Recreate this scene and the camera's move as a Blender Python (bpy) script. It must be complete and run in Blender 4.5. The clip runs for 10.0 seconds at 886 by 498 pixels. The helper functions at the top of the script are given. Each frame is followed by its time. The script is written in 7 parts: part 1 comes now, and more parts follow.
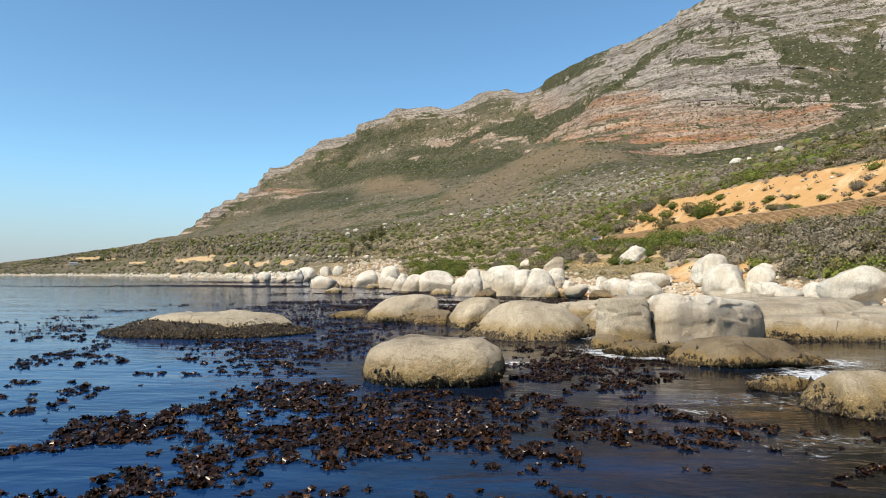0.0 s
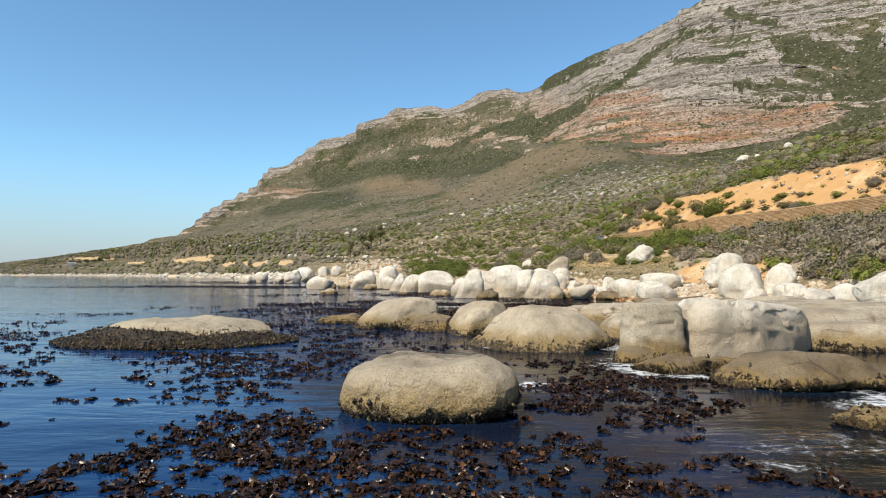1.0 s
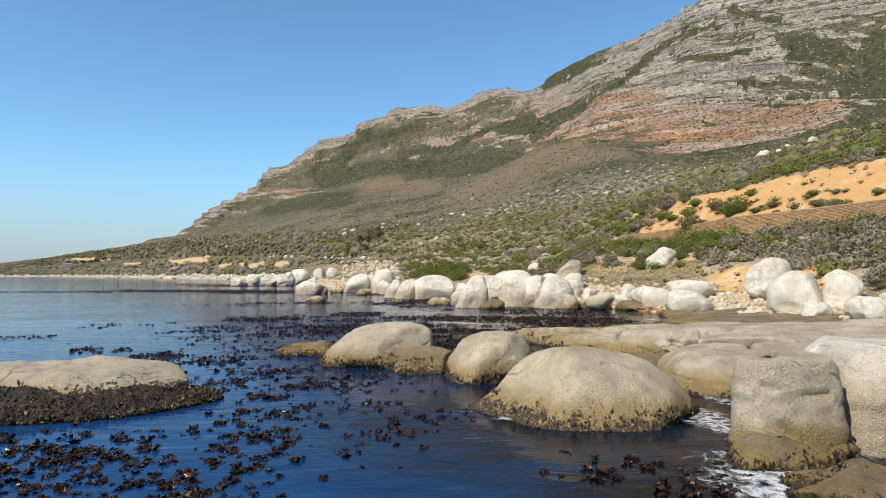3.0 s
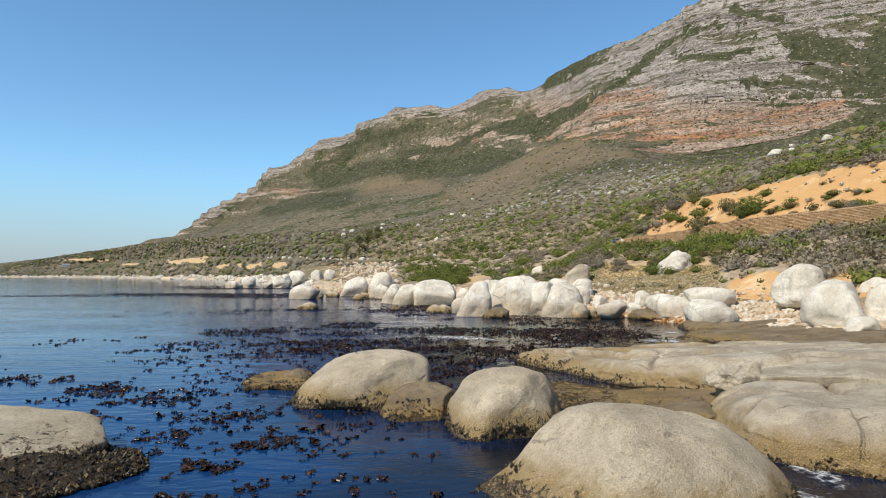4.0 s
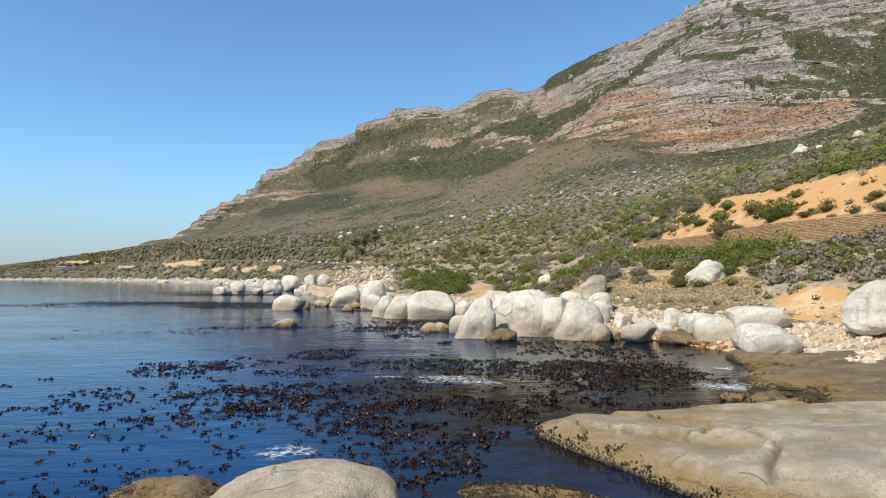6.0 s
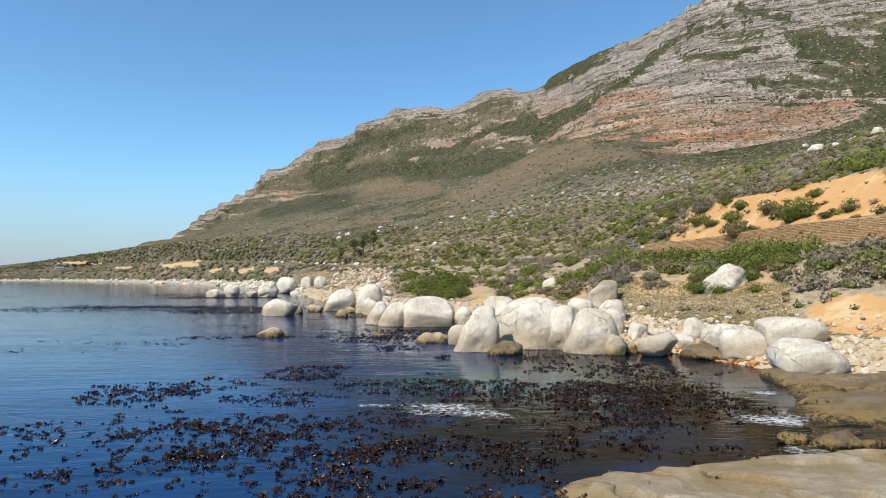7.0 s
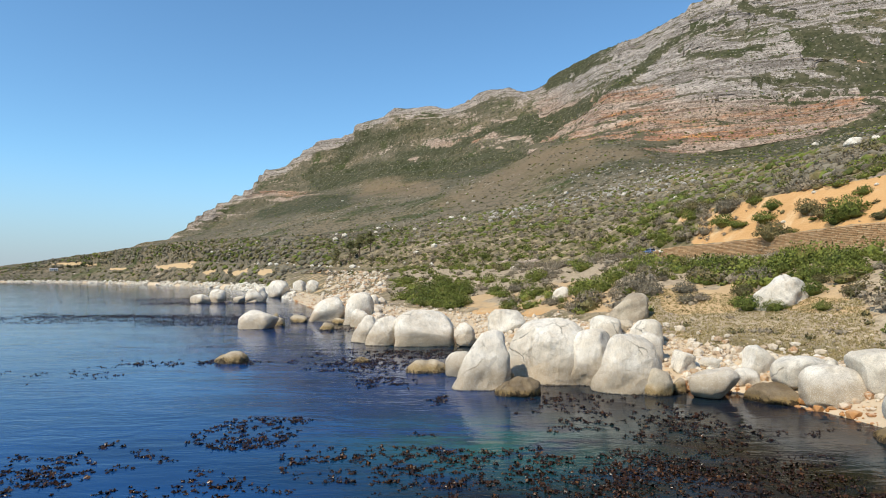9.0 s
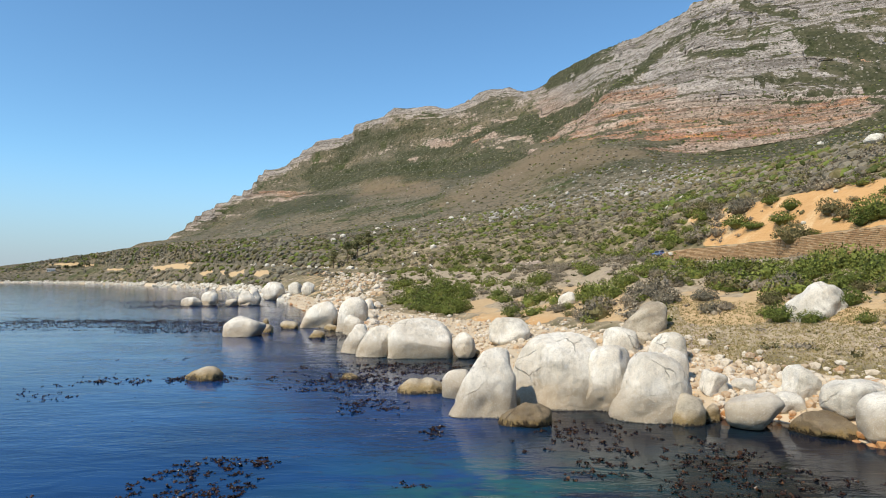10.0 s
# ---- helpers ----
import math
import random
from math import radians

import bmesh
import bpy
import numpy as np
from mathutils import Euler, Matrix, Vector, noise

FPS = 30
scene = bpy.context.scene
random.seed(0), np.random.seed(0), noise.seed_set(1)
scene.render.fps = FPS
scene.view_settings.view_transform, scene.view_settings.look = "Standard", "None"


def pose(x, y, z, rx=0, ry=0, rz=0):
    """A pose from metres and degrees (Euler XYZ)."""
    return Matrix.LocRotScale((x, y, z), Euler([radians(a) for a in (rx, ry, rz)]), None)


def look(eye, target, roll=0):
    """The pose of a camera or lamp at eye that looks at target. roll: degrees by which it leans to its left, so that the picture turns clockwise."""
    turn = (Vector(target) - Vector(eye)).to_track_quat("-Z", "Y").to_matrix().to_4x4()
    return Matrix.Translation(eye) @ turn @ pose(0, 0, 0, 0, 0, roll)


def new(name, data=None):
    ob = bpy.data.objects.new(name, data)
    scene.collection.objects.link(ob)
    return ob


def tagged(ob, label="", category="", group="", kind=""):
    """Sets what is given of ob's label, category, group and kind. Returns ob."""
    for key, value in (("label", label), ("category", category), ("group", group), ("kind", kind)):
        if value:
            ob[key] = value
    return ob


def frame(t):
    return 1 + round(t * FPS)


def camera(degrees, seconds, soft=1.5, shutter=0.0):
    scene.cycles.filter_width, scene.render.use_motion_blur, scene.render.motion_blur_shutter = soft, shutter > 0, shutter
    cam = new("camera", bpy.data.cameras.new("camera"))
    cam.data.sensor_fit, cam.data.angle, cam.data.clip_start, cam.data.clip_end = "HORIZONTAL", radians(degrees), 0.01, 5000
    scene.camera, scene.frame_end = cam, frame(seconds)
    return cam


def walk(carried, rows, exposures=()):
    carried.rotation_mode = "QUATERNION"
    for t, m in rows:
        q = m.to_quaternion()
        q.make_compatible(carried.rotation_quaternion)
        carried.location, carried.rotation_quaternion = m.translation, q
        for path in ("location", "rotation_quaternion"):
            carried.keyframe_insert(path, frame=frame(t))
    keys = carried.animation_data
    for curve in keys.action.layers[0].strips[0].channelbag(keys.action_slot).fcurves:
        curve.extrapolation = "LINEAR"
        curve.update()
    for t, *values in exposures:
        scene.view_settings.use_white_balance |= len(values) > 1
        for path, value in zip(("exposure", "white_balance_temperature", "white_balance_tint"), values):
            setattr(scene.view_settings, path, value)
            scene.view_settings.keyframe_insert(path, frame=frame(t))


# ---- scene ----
cam = camera(70.0, 10.0, soft=1.0)
METRES, EYE, TILT, LEAN, TURN = 56.0, 4.75, 2.32, -0.18, 0.0
ROWS = [
    (0.0, 0.0, 0.0, 0.0, 0.0, 0.0, -0.0),
    (0.5, 0.0012, 0.0358, -0.0013, 0.01, 0.0, 0.02),
    (1.0, 0.0012, 0.0752, -0.0029, 0.01, -0.0, 0.02),
    (1.5, 0.0033, 0.1195, -0.0042, 0.02, 0.01, 0.04),
    (2.0, 0.0039, 0.1649, -0.0026, 0.03, 0.01, 0.05),
    (2.5, 0.006, 0.2132, 0.0021, 0.05, 0.01, 0.06),
    (4.0, 0.0065, 0.3603, 0.021, 0.07, 0.03, 0.06),
    (4.5, 0.0085, 0.4112, 0.0271, 0.09, 0.06, 0.06),
    (5.0, 0.0116, 0.4598, 0.0333, 0.11, 0.12, 0.06),
    (5.5, 0.0149, 0.5091, 0.0391, 0.12, 0.18, 0.06),
    (7.0, 0.0221, 0.6653, 0.052, 0.12, 0.31, 0.05),
    (7.5, 0.0235, 0.7178, 0.0571, 0.12, 0.32, 0.05),
    (8.0, 0.0248, 0.7738, 0.0613, 0.11, 0.34, 0.05),
    (8.5, 0.027, 0.8303, 0.0656, 0.1, 0.35, 0.04),
    (9.0, 0.0293, 0.8859, 0.0705, 0.1, 0.37, 0.04),
    (9.5, 0.0328, 0.9403, 0.0747, 0.1, 0.39, 0.02),
    (10.0, 0.036, 0.9948, 0.0794, 0.1, 0.41, 0.02),
]
walk(cam, [(t, pose(0, 0, EYE, TILT, LEAN, TURN) @ pose(METRES * x, METRES * y * 1.424, METRES * z, 90 + pitch * 0.7, roll, yaw * 0.7)) for t, x, y, z, yaw, pitch, roll in ROWS], exposures=[(0.0, 0.07, 6850, 10), (2.5, 0.04, 6700, 10), (4.5, -0.05, 6550, 10), (7.0, 0.02, 6500, 10), (10.0, 0.0, 6500, 10)])

# ---- sky and sun ----
SUN = Vector((-0.60, -0.56, 0.86)).normalized()
world = bpy.data.worlds.new("sky")
scene.world = world
world.use_nodes = True
wn = world.node_tree
wn.nodes.clear()
sky = wn.nodes.new("ShaderNodeTexSky")
sky.sky_type = "NISHITA"
sky.sun_disc = False
sky.sun_elevation = math.asin(SUN.z)
sky.sun_rotation = math.atan2(SUN.x, SUN.y)
sky.altitude, sky.air_density, sky.dust_density, sky.ozone_density = 300, 1.0, 0.2, 2.5
bg = wn.nodes.new("ShaderNodeBackground")
bg.inputs["Strength"].default_value = 0.16
wout = wn.nodes.new("ShaderNodeOutputWorld")
tint = wn.nodes.new("ShaderNodeMix")
tint.data_type, tint.blend_type = "RGBA", "MULTIPLY"
tint.inputs[0].default_value = 1.0
tint.inputs[7].default_value = (0.74, 1.02, 1.115, 1)
wn.links.new(sky.outputs[0], tint.inputs[6])
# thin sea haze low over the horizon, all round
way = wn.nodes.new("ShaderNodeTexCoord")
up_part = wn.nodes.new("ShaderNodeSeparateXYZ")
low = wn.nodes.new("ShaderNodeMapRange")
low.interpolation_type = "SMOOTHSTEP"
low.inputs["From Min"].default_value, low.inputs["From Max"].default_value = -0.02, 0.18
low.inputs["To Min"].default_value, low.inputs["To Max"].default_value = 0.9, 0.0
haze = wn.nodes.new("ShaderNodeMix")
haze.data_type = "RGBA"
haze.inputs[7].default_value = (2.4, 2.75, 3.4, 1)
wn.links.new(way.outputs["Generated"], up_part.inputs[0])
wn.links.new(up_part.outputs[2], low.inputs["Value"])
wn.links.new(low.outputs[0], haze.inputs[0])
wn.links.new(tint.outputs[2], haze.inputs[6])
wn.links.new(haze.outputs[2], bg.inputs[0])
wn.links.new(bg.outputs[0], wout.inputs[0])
sun = new("sun", bpy.data.lights.new("sun", "SUN"))
sun.data.energy, sun.data.angle, sun.data.color = 5.0, radians(0.5), (1.0, 0.905, 0.75)
sun.matrix_world = look((0, 0, 0), tuple(-SUN))


# ---- materials ----
class Nodes:
    """Short names for building a node material."""

    def __init__(self, name, rough=0.85, spec=0.3):
        self.mat = bpy.data.materials.new(name)
        self.mat.use_nodes = True
        self.tree = self.mat.node_tree
        self.bsdf = self.tree.nodes["Principled BSDF"]
        self.bsdf.inputs["Roughness"].default_value = rough
        self.bsdf.inputs["Specular IOR Level"].default_value = spec
        self.geo = self.add("ShaderNodeNewGeometry")
        self.pos = self.geo.outputs["Position"]

    def add(self, kind):
        return self.tree.nodes.new(kind)

    def put(self, socket, value):
        if isinstance(value, bpy.types.NodeSocket):
            self.tree.links.new(value, socket)
        elif isinstance(value, (tuple, list)) and len(value) == 3 and socket.type == "RGBA":
            socket.default_value = (*value, 1)
        else:
            socket.default_value = value

    def noise(self, scale, detail=6, rough=0.6, vector=None, warp=0.0):
        n = self.add("ShaderNodeTexNoise")
        self.put(n.inputs["Vector"], vector or self.pos)
        self.put(n.inputs["Scale"], scale)
        n.inputs["Detail"].default_value, n.inputs["Roughness"].default_value, n.inputs["Distortion"].default_value = detail, rough, warp
        return n.outputs["Fac"]

    def add_noise(self, scale, amount):
        n = self.add("ShaderNodeTexNoise")
        self.put(n.inputs["Vector"], self.pos)
        n.inputs["Scale"].default_value, n.inputs["Detail"].default_value = scale, 4
        return self.mix(1.0, n.outputs["Color"], (amount, amount, amount), "MULTIPLY")

    def voronoi(self, scale, out="Distance", vector=None, feature="F1"):
        n = self.add("ShaderNodeTexVoronoi")
        n.feature = feature
        self.put(n.inputs["Vector"], vector or self.pos)
        n.inputs["Scale"].default_value = scale
        return n.outputs[out]

    def stretch(self, x, y, z, vector=None):
        n = self.add("ShaderNodeMapping")
        self.put(n.inputs["Vector"], vector or self.pos)
        n.inputs["Scale"].default_value = (x, y, z)
        return n.outputs[0]

    def math(self, kind, a, b=0.5):
        n = self.add("ShaderNodeMath")
        n.operation = kind
        self.put(n.inputs[0], a)
        self.put(n.inputs[1], b)
        return n.outputs[0]

    def span(self, value, low, high, soft=True):
        n = self.add("ShaderNodeMapRange")
        n.interpolation_type = "SMOOTHSTEP" if soft else "LINEAR"
        self.put(n.inputs["Value"], value)
        n.inputs["From Min"].default_value, n.inputs["From Max"].default_value = low, high
        return n.outputs[0]

    def mix(self, fac, a, b, blend="MIX"):
        n = self.add("ShaderNodeMix")
        n.data_type, n.blend_type = "RGBA", blend
        self.put(n.inputs[0], fac)
        self.put(n.inputs[6], a)
        self.put(n.inputs[7], b)
        return n.outputs[2]

    def ramp(self, fac, *stops):
        n = self.add("ShaderNodeValToRGB")
        self.put(n.inputs[0], fac)
        while len(n.color_ramp.elements) < len(stops):
            n.color_ramp.elements.new(0.5)
        for e, (at, col) in zip(n.color_ramp.elements, stops):
            e.position, e.color = at, (*col, 1)
        return n.outputs[0]

    def split(self, vector):
        n = self.add("ShaderNodeSeparateXYZ")
        self.put(n.inputs[0], vector)
        return n.outputs

    def attr(self, name):
        n = self.add("ShaderNodeAttribute")
        n.attribute_name = name
        return n.outputs["Fac"]

    def random(self):
        return self.add("ShaderNodeObjectInfo").outputs["Random"]

    def island(self):
        return self.geo.outputs["Random Per Island"]

    def bump(self, height, strength=0.5, distance=0.1):
        n = self.add("ShaderNodeBump")
        n.inputs["Strength"].default_value, n.inputs["Distance"].default_value = strength, distance
        self.put(n.inputs["Height"], height)
        if self.bsdf.inputs["Normal"].links:
            self.tree.links.new(self.bsdf.inputs["Normal"].links[0].from_socket, n.inputs["Normal"])
        self.tree.links.new(n.outputs[0], self.bsdf.inputs["Normal"])

    def done(self, colour, rough=None):
        self.put(self.bsdf.inputs["Base Color"], colour)
        if rough is not None:
            self.put(self.bsdf.inputs["Roughness"], rough)
        return self.mat


def plain(name, colour, rough=0.7, metal=0.0, grain=0.15, scale=8.0):
    n = Nodes(name, rough)
    n.bsdf.inputs["Metallic"].default_value = metal
    dark = tuple(c * (1 - grain) for c in colour)
    light = tuple(min(1, c * (1 + grain)) for c in colour)
    return n.done(n.mix(n.noise(scale), dark, light))


def granite(name, dry, shade, tide=1.0, crust=1.0, joints=0.2):
    """Weathered granite: grain, rain streaks, a tan tide band and a dark crust of mussels at the waterline."""
    n = Nodes(name, 0.82, 0.25)
    z = n.split(n.pos)[2]
    patch = n.noise(0.35, 5, 0.6, warp=0.4)
    col = n.mix(n.span(patch, 0.38, 0.6), dry, shade)
    col = n.mix(n.span(n.noise(1.7, 6, 0.7), 0.5, 0.75), col, tuple(c * 0.72 for c in dry))
    col = n.mix(n.math("MULTIPLY", n.span(n.noise(0.8, 7, 0.75, warp=0.8), 0.55, 0.68), 0.35), col, tuple(min(0.85, c * 1.35) for c in dry))
    streak = n.noise(1.0, 4, 0.6, n.stretch(1.6, 1.6, 0.22))
    col = n.mix(n.math("MULTIPLY", n.span(streak, 0.5, 0.72), 0.42), col, (0.20, 0.17, 0.13))
    col = n.mix(n.math("MULTIPLY", n.span(n.noise(11, 6, 0.8), 0.48, 0.62), 0.6), col, tuple(c * 0.5 for c in dry))
    col = n.mix(n.math("MULTIPLY", n.attr("crack"), 0.32), col, (0.10, 0.075, 0.05))
    col = n.mix(n.math("MULTIPLY", n.span(n.noise(0.22, 6, 0.7, warp=0.6), 0.52, 0.66), 0.45), col, tuple(c * 0.52 for c in shade))
    bent = n.mix(0.9, n.pos, n.add_noise(0.5, 1.5), "ADD")
    joint = n.voronoi(joints, "Distance", bent, "DISTANCE_TO_EDGE")
    joint = n.math("MULTIPLY", n.math("SUBTRACT", 1.0, n.span(joint, 0.002, 0.011 * joints / 0.2)), n.span(n.noise(0.33, 3), 0.53, 0.61))
    col = n.mix(n.math("MULTIPLY", joint, 0.45), col, (0.09, 0.07, 0.05))
    n.bump(n.math("MULTIPLY", joint, -1.0), 1.0, 0.12)
    wob = n.math("ADD", z, n.math("MULTIPLY", n.math("SUBTRACT", n.noise(0.8, 5, 0.65), 0.5), 1.6))
    if tide:
        band = n.math("SUBTRACT", 1.0, n.span(wob, 0.5 * tide, 1.45 * tide))
        if tide < 1.5:
            n.bump(n.math("MULTIPLY", n.voronoi(9.0), band), 0.7, 0.07)
        col = n.mix(n.math("MULTIPLY", band, 0.9 if tide < 1.5 else 0.8), col, n.mix(n.noise(2.0), (0.20, 0.12, 0.032), (0.35, 0.245, 0.095)) if tide < 1.5 else n.mix(n.noise(1.2), (0.27, 0.19, 0.105), (0.39, 0.30, 0.19)))
    if crust:
        clump = n.noise(2.6, 6, 0.75, n.stretch(1.5, 1.5, 0.55))
        wob2 = n.math("ADD", z, n.math("MULTIPLY", n.math("SUBTRACT", clump, 0.5), 2.6 * crust))
        wob2 = n.math("ADD", wob2, n.math("MULTIPLY", n.math("SUBTRACT", n.noise(0.45, 3), 0.5), 1.2 * crust))
        edge = n.math("SUBTRACT", 1.0, n.span(wob2, 0.22 * crust, 0.36 * crust))
        col = n.mix(n.math("MULTIPLY", edge, 0.93), col, n.mix(n.noise(9, 4), (0.012, 0.008, 0.005), (0.07, 0.043, 0.018)))
        n.bump(n.math("MULTIPLY", n.voronoi(7.0), edge), 0.9, 0.14)
    n.bump(n.noise(2.2, 9, 0.72), 0.7, 0.13)
    n.bump(n.noise(9, 6, 0.78), 0.8, 0.09)
    n.bump(n.voronoi(15.0), 0.5, 0.05)
    # dark specks scattered in the colour only
    dark_specks = n.math("MULTIPLY", n.span(n.noise(5.5, 8, 0.82), 0.53, 0.63), 0.42)
    col = n.mix(dark_specks, col, tuple(c * 0.38 for c in shade))
    col = n.mix(n.math("MULTIPLY", n.span(n.noise(20, 5, 0.8), 0.52, 0.62), 0.5), col, tuple(min(0.9, c * 1.3) for c in dry))
    n.bump(n.noise(38, 4, 0.7), 0.5, 0.02)
    return n.done(col)


GRANITE_SEA = granite("granite in the sea", (0.57, 0.48, 0.345), (0.44, 0.36, 0.25), 1.1, 1.25)
GRANITE_PALE = granite("sun-bleached granite", (0.82, 0.755, 0.64), (0.68, 0.595, 0.465), 2.5, 0.3)
GRANITE_REEF = granite("mussel-skirted granite", (0.52, 0.445, 0.32), (0.44, 0.36, 0.245), 0.6, 1.9)
GRANITE_LAND = granite("granite on the shore", (0.77, 0.71, 0.60), (0.61, 0.535, 0.42), 0, 0)
GRANITE_MUSSEL = granite("mussel-covered reef", (0.075, 0.055, 0.032), (0.04, 0.03, 0.018), 0, 1.6)
GRANITE_LOW = granite("wet low granite", (0.265, 0.2, 0.12), (0.16, 0.112, 0.062), 0.6, 1.0)
GRANITE_SLAB = granite("granite slab", (0.53, 0.455, 0.34), (0.37, 0.3, 0.21), 1.05, 0.5)


def rubble_material():
    n = Nodes("beach stones", 0.85, 0.25)
    col = n.ramp(n.island(), (0.0, (0.34, 0.22, 0.12)), (0.2, (0.55, 0.45, 0.32)), (0.5, (0.70, 0.63, 0.52)), (0.7, (0.50, 0.43, 0.33)), (0.85, (0.60, 0.42, 0.24)), (1.0, (0.36, 0.19, 0.085)))
    col = n.mix(n.span(n.noise(4.0), 0.4, 0.7), col, (0.45, 0.37, 0.27))
    z = n.split(n.pos)[2]
    wet = n.math("SUBTRACT", 1.0, n.span(n.math("ADD", z, n.math("MULTIPLY", n.noise(0.6), 1.2)), 1.0, 1.7))
    col = n.mix(n.math("MULTIPLY", wet, 0.8), col, (0.40, 0.165, 0.035))
    n.bump(n.noise(12, 6), 0.5, 0.04)
    return n.done(col)


STONES = rubble_material()


def land_material():
    """Scrub, dry grass, bare earth and sandstone ledges, told apart by slope, height and masks of the ground's own."""
    n = Nodes("coastal mountainside", 0.92, 0.12)
    x, y, z = n.split(n.pos)[0:3]
    up = n.split(n.geo.outputs["Normal"])[2]
    big = n.noise(0.006, 5, 0.6)
    mid = n.noise(0.045, 6, 0.65)
    fine = n.noise(0.35, 6, 0.7)
    # scrub: single shrubs as cells of green, olive and grey
    shrub = n.add("ShaderNodeTexVoronoi")
    n.put(shrub.inputs["Vector"], n.mix(1.0, n.pos, n.add("ShaderNodeTexNoise").outputs["Color"], "ADD"))
    shrub.inputs["Scale"].default_value = 0.26
    kind = n.split(shrub.outputs["Color"])[0]
    green = n.ramp(kind, (0.0, (0.042, 0.046, 0.013)), (0.35, (0.066, 0.066, 0.022)), (0.6, (0.095, 0.082, 0.045)), (0.85, (0.130, 0.110, 0.068)), (1.0, (0.165, 0.138, 0.09)))
    dry = n.mix(fine, (0.29, 0.225, 0.13), (0.50, 0.39, 0.245))
    cover = n.math("ADD", n.math("MULTIPLY", mid, 0.7), n.math("MULTIPLY", big, 0.5))
    scrub = n.mix(n.span(cover, 0.56, 0.80), n.mix(0.22, green, dry), n.mix(0.25, dry, green))
    scrub = n.mix(n.span(n.noise(0.8, 5, 0.75), 0.42, 0.6), n.mix(0.4, scrub, (0.11, 0.09, 0.05)), scrub)
    scrub = n.mix(n.span(shrub.outputs["Distance"], 0.45, 1.0), scrub, dry)
    far_green = n.mix(n.noise(0.03, 8, 0.75), (0.070, 0.062, 0.037), (0.245, 0.20, 0.14))
    far_green = n.mix(n.span(n.noise(0.0065, 4, 0.6), 0.46, 0.62), far_green, n.mix(n.noise(0.05, 6, 0.7), (0.15, 0.115, 0.07), (0.24, 0.19, 0.12)))
    far_green = n.mix(n.span(n.noise(0.011, 5, 0.65, n.stretch(1, 1, 0.5)), 0.52, 0.64), far_green, n.mix(n.noise(0.06, 6, 0.7), (0.035, 0.047, 0.014), (0.085, 0.095, 0.030)))
    dots = n.add("ShaderNodeTexVoronoi")
    n.put(dots.inputs["Vector"], n.pos)
    dots.inputs["Scale"].default_value = 0.17
    dark_dot = n.math("MULTIPLY", n.math("SUBTRACT", 1.0, n.span(dots.outputs["Distance"], 0.28, 0.6)), n.span(n.split(dots.outputs["Color"])[1], 0.08, 0.3))
    scrub = n.mix(n.span(n.attr("far"), 0.1, 0.8), scrub, far_green)
    scrub = n.mix(n.math("MULTIPLY", n.attr("lush"), 0.85), scrub, n.ramp(n.noise(0.10, 8, 0.8), (0.30, (0.010, 0.014, 0.006)), (0.5, (0.040, 0.046, 0.020)), (0.62, (0.085, 0.082, 0.042)), (0.75, (0.17, 0.145, 0.095))))
    litter = n.ramp(n.noise(0.9, 8, 0.8), (0.30, (0.15, 0.115, 0.075)), (0.45, (0.33, 0.26, 0.175)), (0.60, (0.50, 0.405, 0.28)), (0.75, (0.58, 0.49, 0.36)))
    scrub = n.mix(n.math("MULTIPLY", n.attr("bank"), 0.82), scrub, litter)
    pale_dot = n.math("MULTIPLY", n.math("SUBTRACT", 1.0, n.span(dots.outputs["Distance"], 0.15, 0.4)), n.span(n.split(dots.outputs["Color"])[2], 0.56, 0.66))
    far_on = n.span(n.attr("far"), 0.1, 0.8)
    scrub = n.mix(n.math("MULTIPLY", n.math("MULTIPLY", dark_dot, far_on), 0.85), scrub, n.mix(n.split(dots.outputs["Color"])[0], (0.018, 0.023, 0.009), (0.055, 0.056, 0.026)))
    scrub = n.mix(n.math("MULTIPLY", n.math("MULTIPLY", pale_dot, far_on), 0.7), scrub, (0.30, 0.265, 0.21))
    clumps = n.add("ShaderNodeTexVoronoi")
    n.put(clumps.inputs["Vector"], n.pos)
    clumps.inputs["Scale"].default_value = 0.06
    clump = n.math("MULTIPLY", n.math("SUBTRACT", 1.0, n.span(n.math("ADD", clumps.outputs["Distance"], n.math("MULTIPLY", n.noise(0.2, 5, 0.7), 0.4)), 0.42, 0.6)), n.span(n.split(clumps.outputs["Color"])[1], 0.45, 0.6))
    scrub = n.mix(n.math("MULTIPLY", n.math("MULTIPLY", clump, far_on), 0.7), scrub, (0.032, 0.036, 0.015))
    slide = n.mix(n.noise(0.07, 7, 0.75), (0.105, 0.078, 0.046), (0.225, 0.168, 0.102))
    scrub = n.mix(n.math("MULTIPLY", n.attr("slide"), 0.8), scrub, slide)
    # sandstone in beds
    beds = n.noise(1.0, 7, 0.7, n.stretch(0.0035, 0.0035, 0.085), warp=0.3)
    grey = n.ramp(beds, (0.30, (0.14, 0.115, 0.092)), (0.42, (0.41, 0.325, 0.262)), (0.52, (0.60, 0.50, 0.41)), (0.60, (0.28, 0.218, 0.168)), (0.72, (0.66, 0.55, 0.45)))
    red = n.ramp(beds, (0.25, (0.17, 0.08, 0.055)), (0.40, (0.50, 0.23, 0.11)), (0.47, (0.55, 0.40, 0.27)), (0.54, (0.36, 0.175, 0.12)), (0.62, (0.62, 0.29, 0.10)), (0.8, (0.48, 0.25, 0.165)))
    iron = n.math("MULTIPLY", n.attr("iron"), n.span(n.noise(1.0, 5, 0.7, n.stretch(0.008, 0.008, 0.06)), 0.30, 0.52))
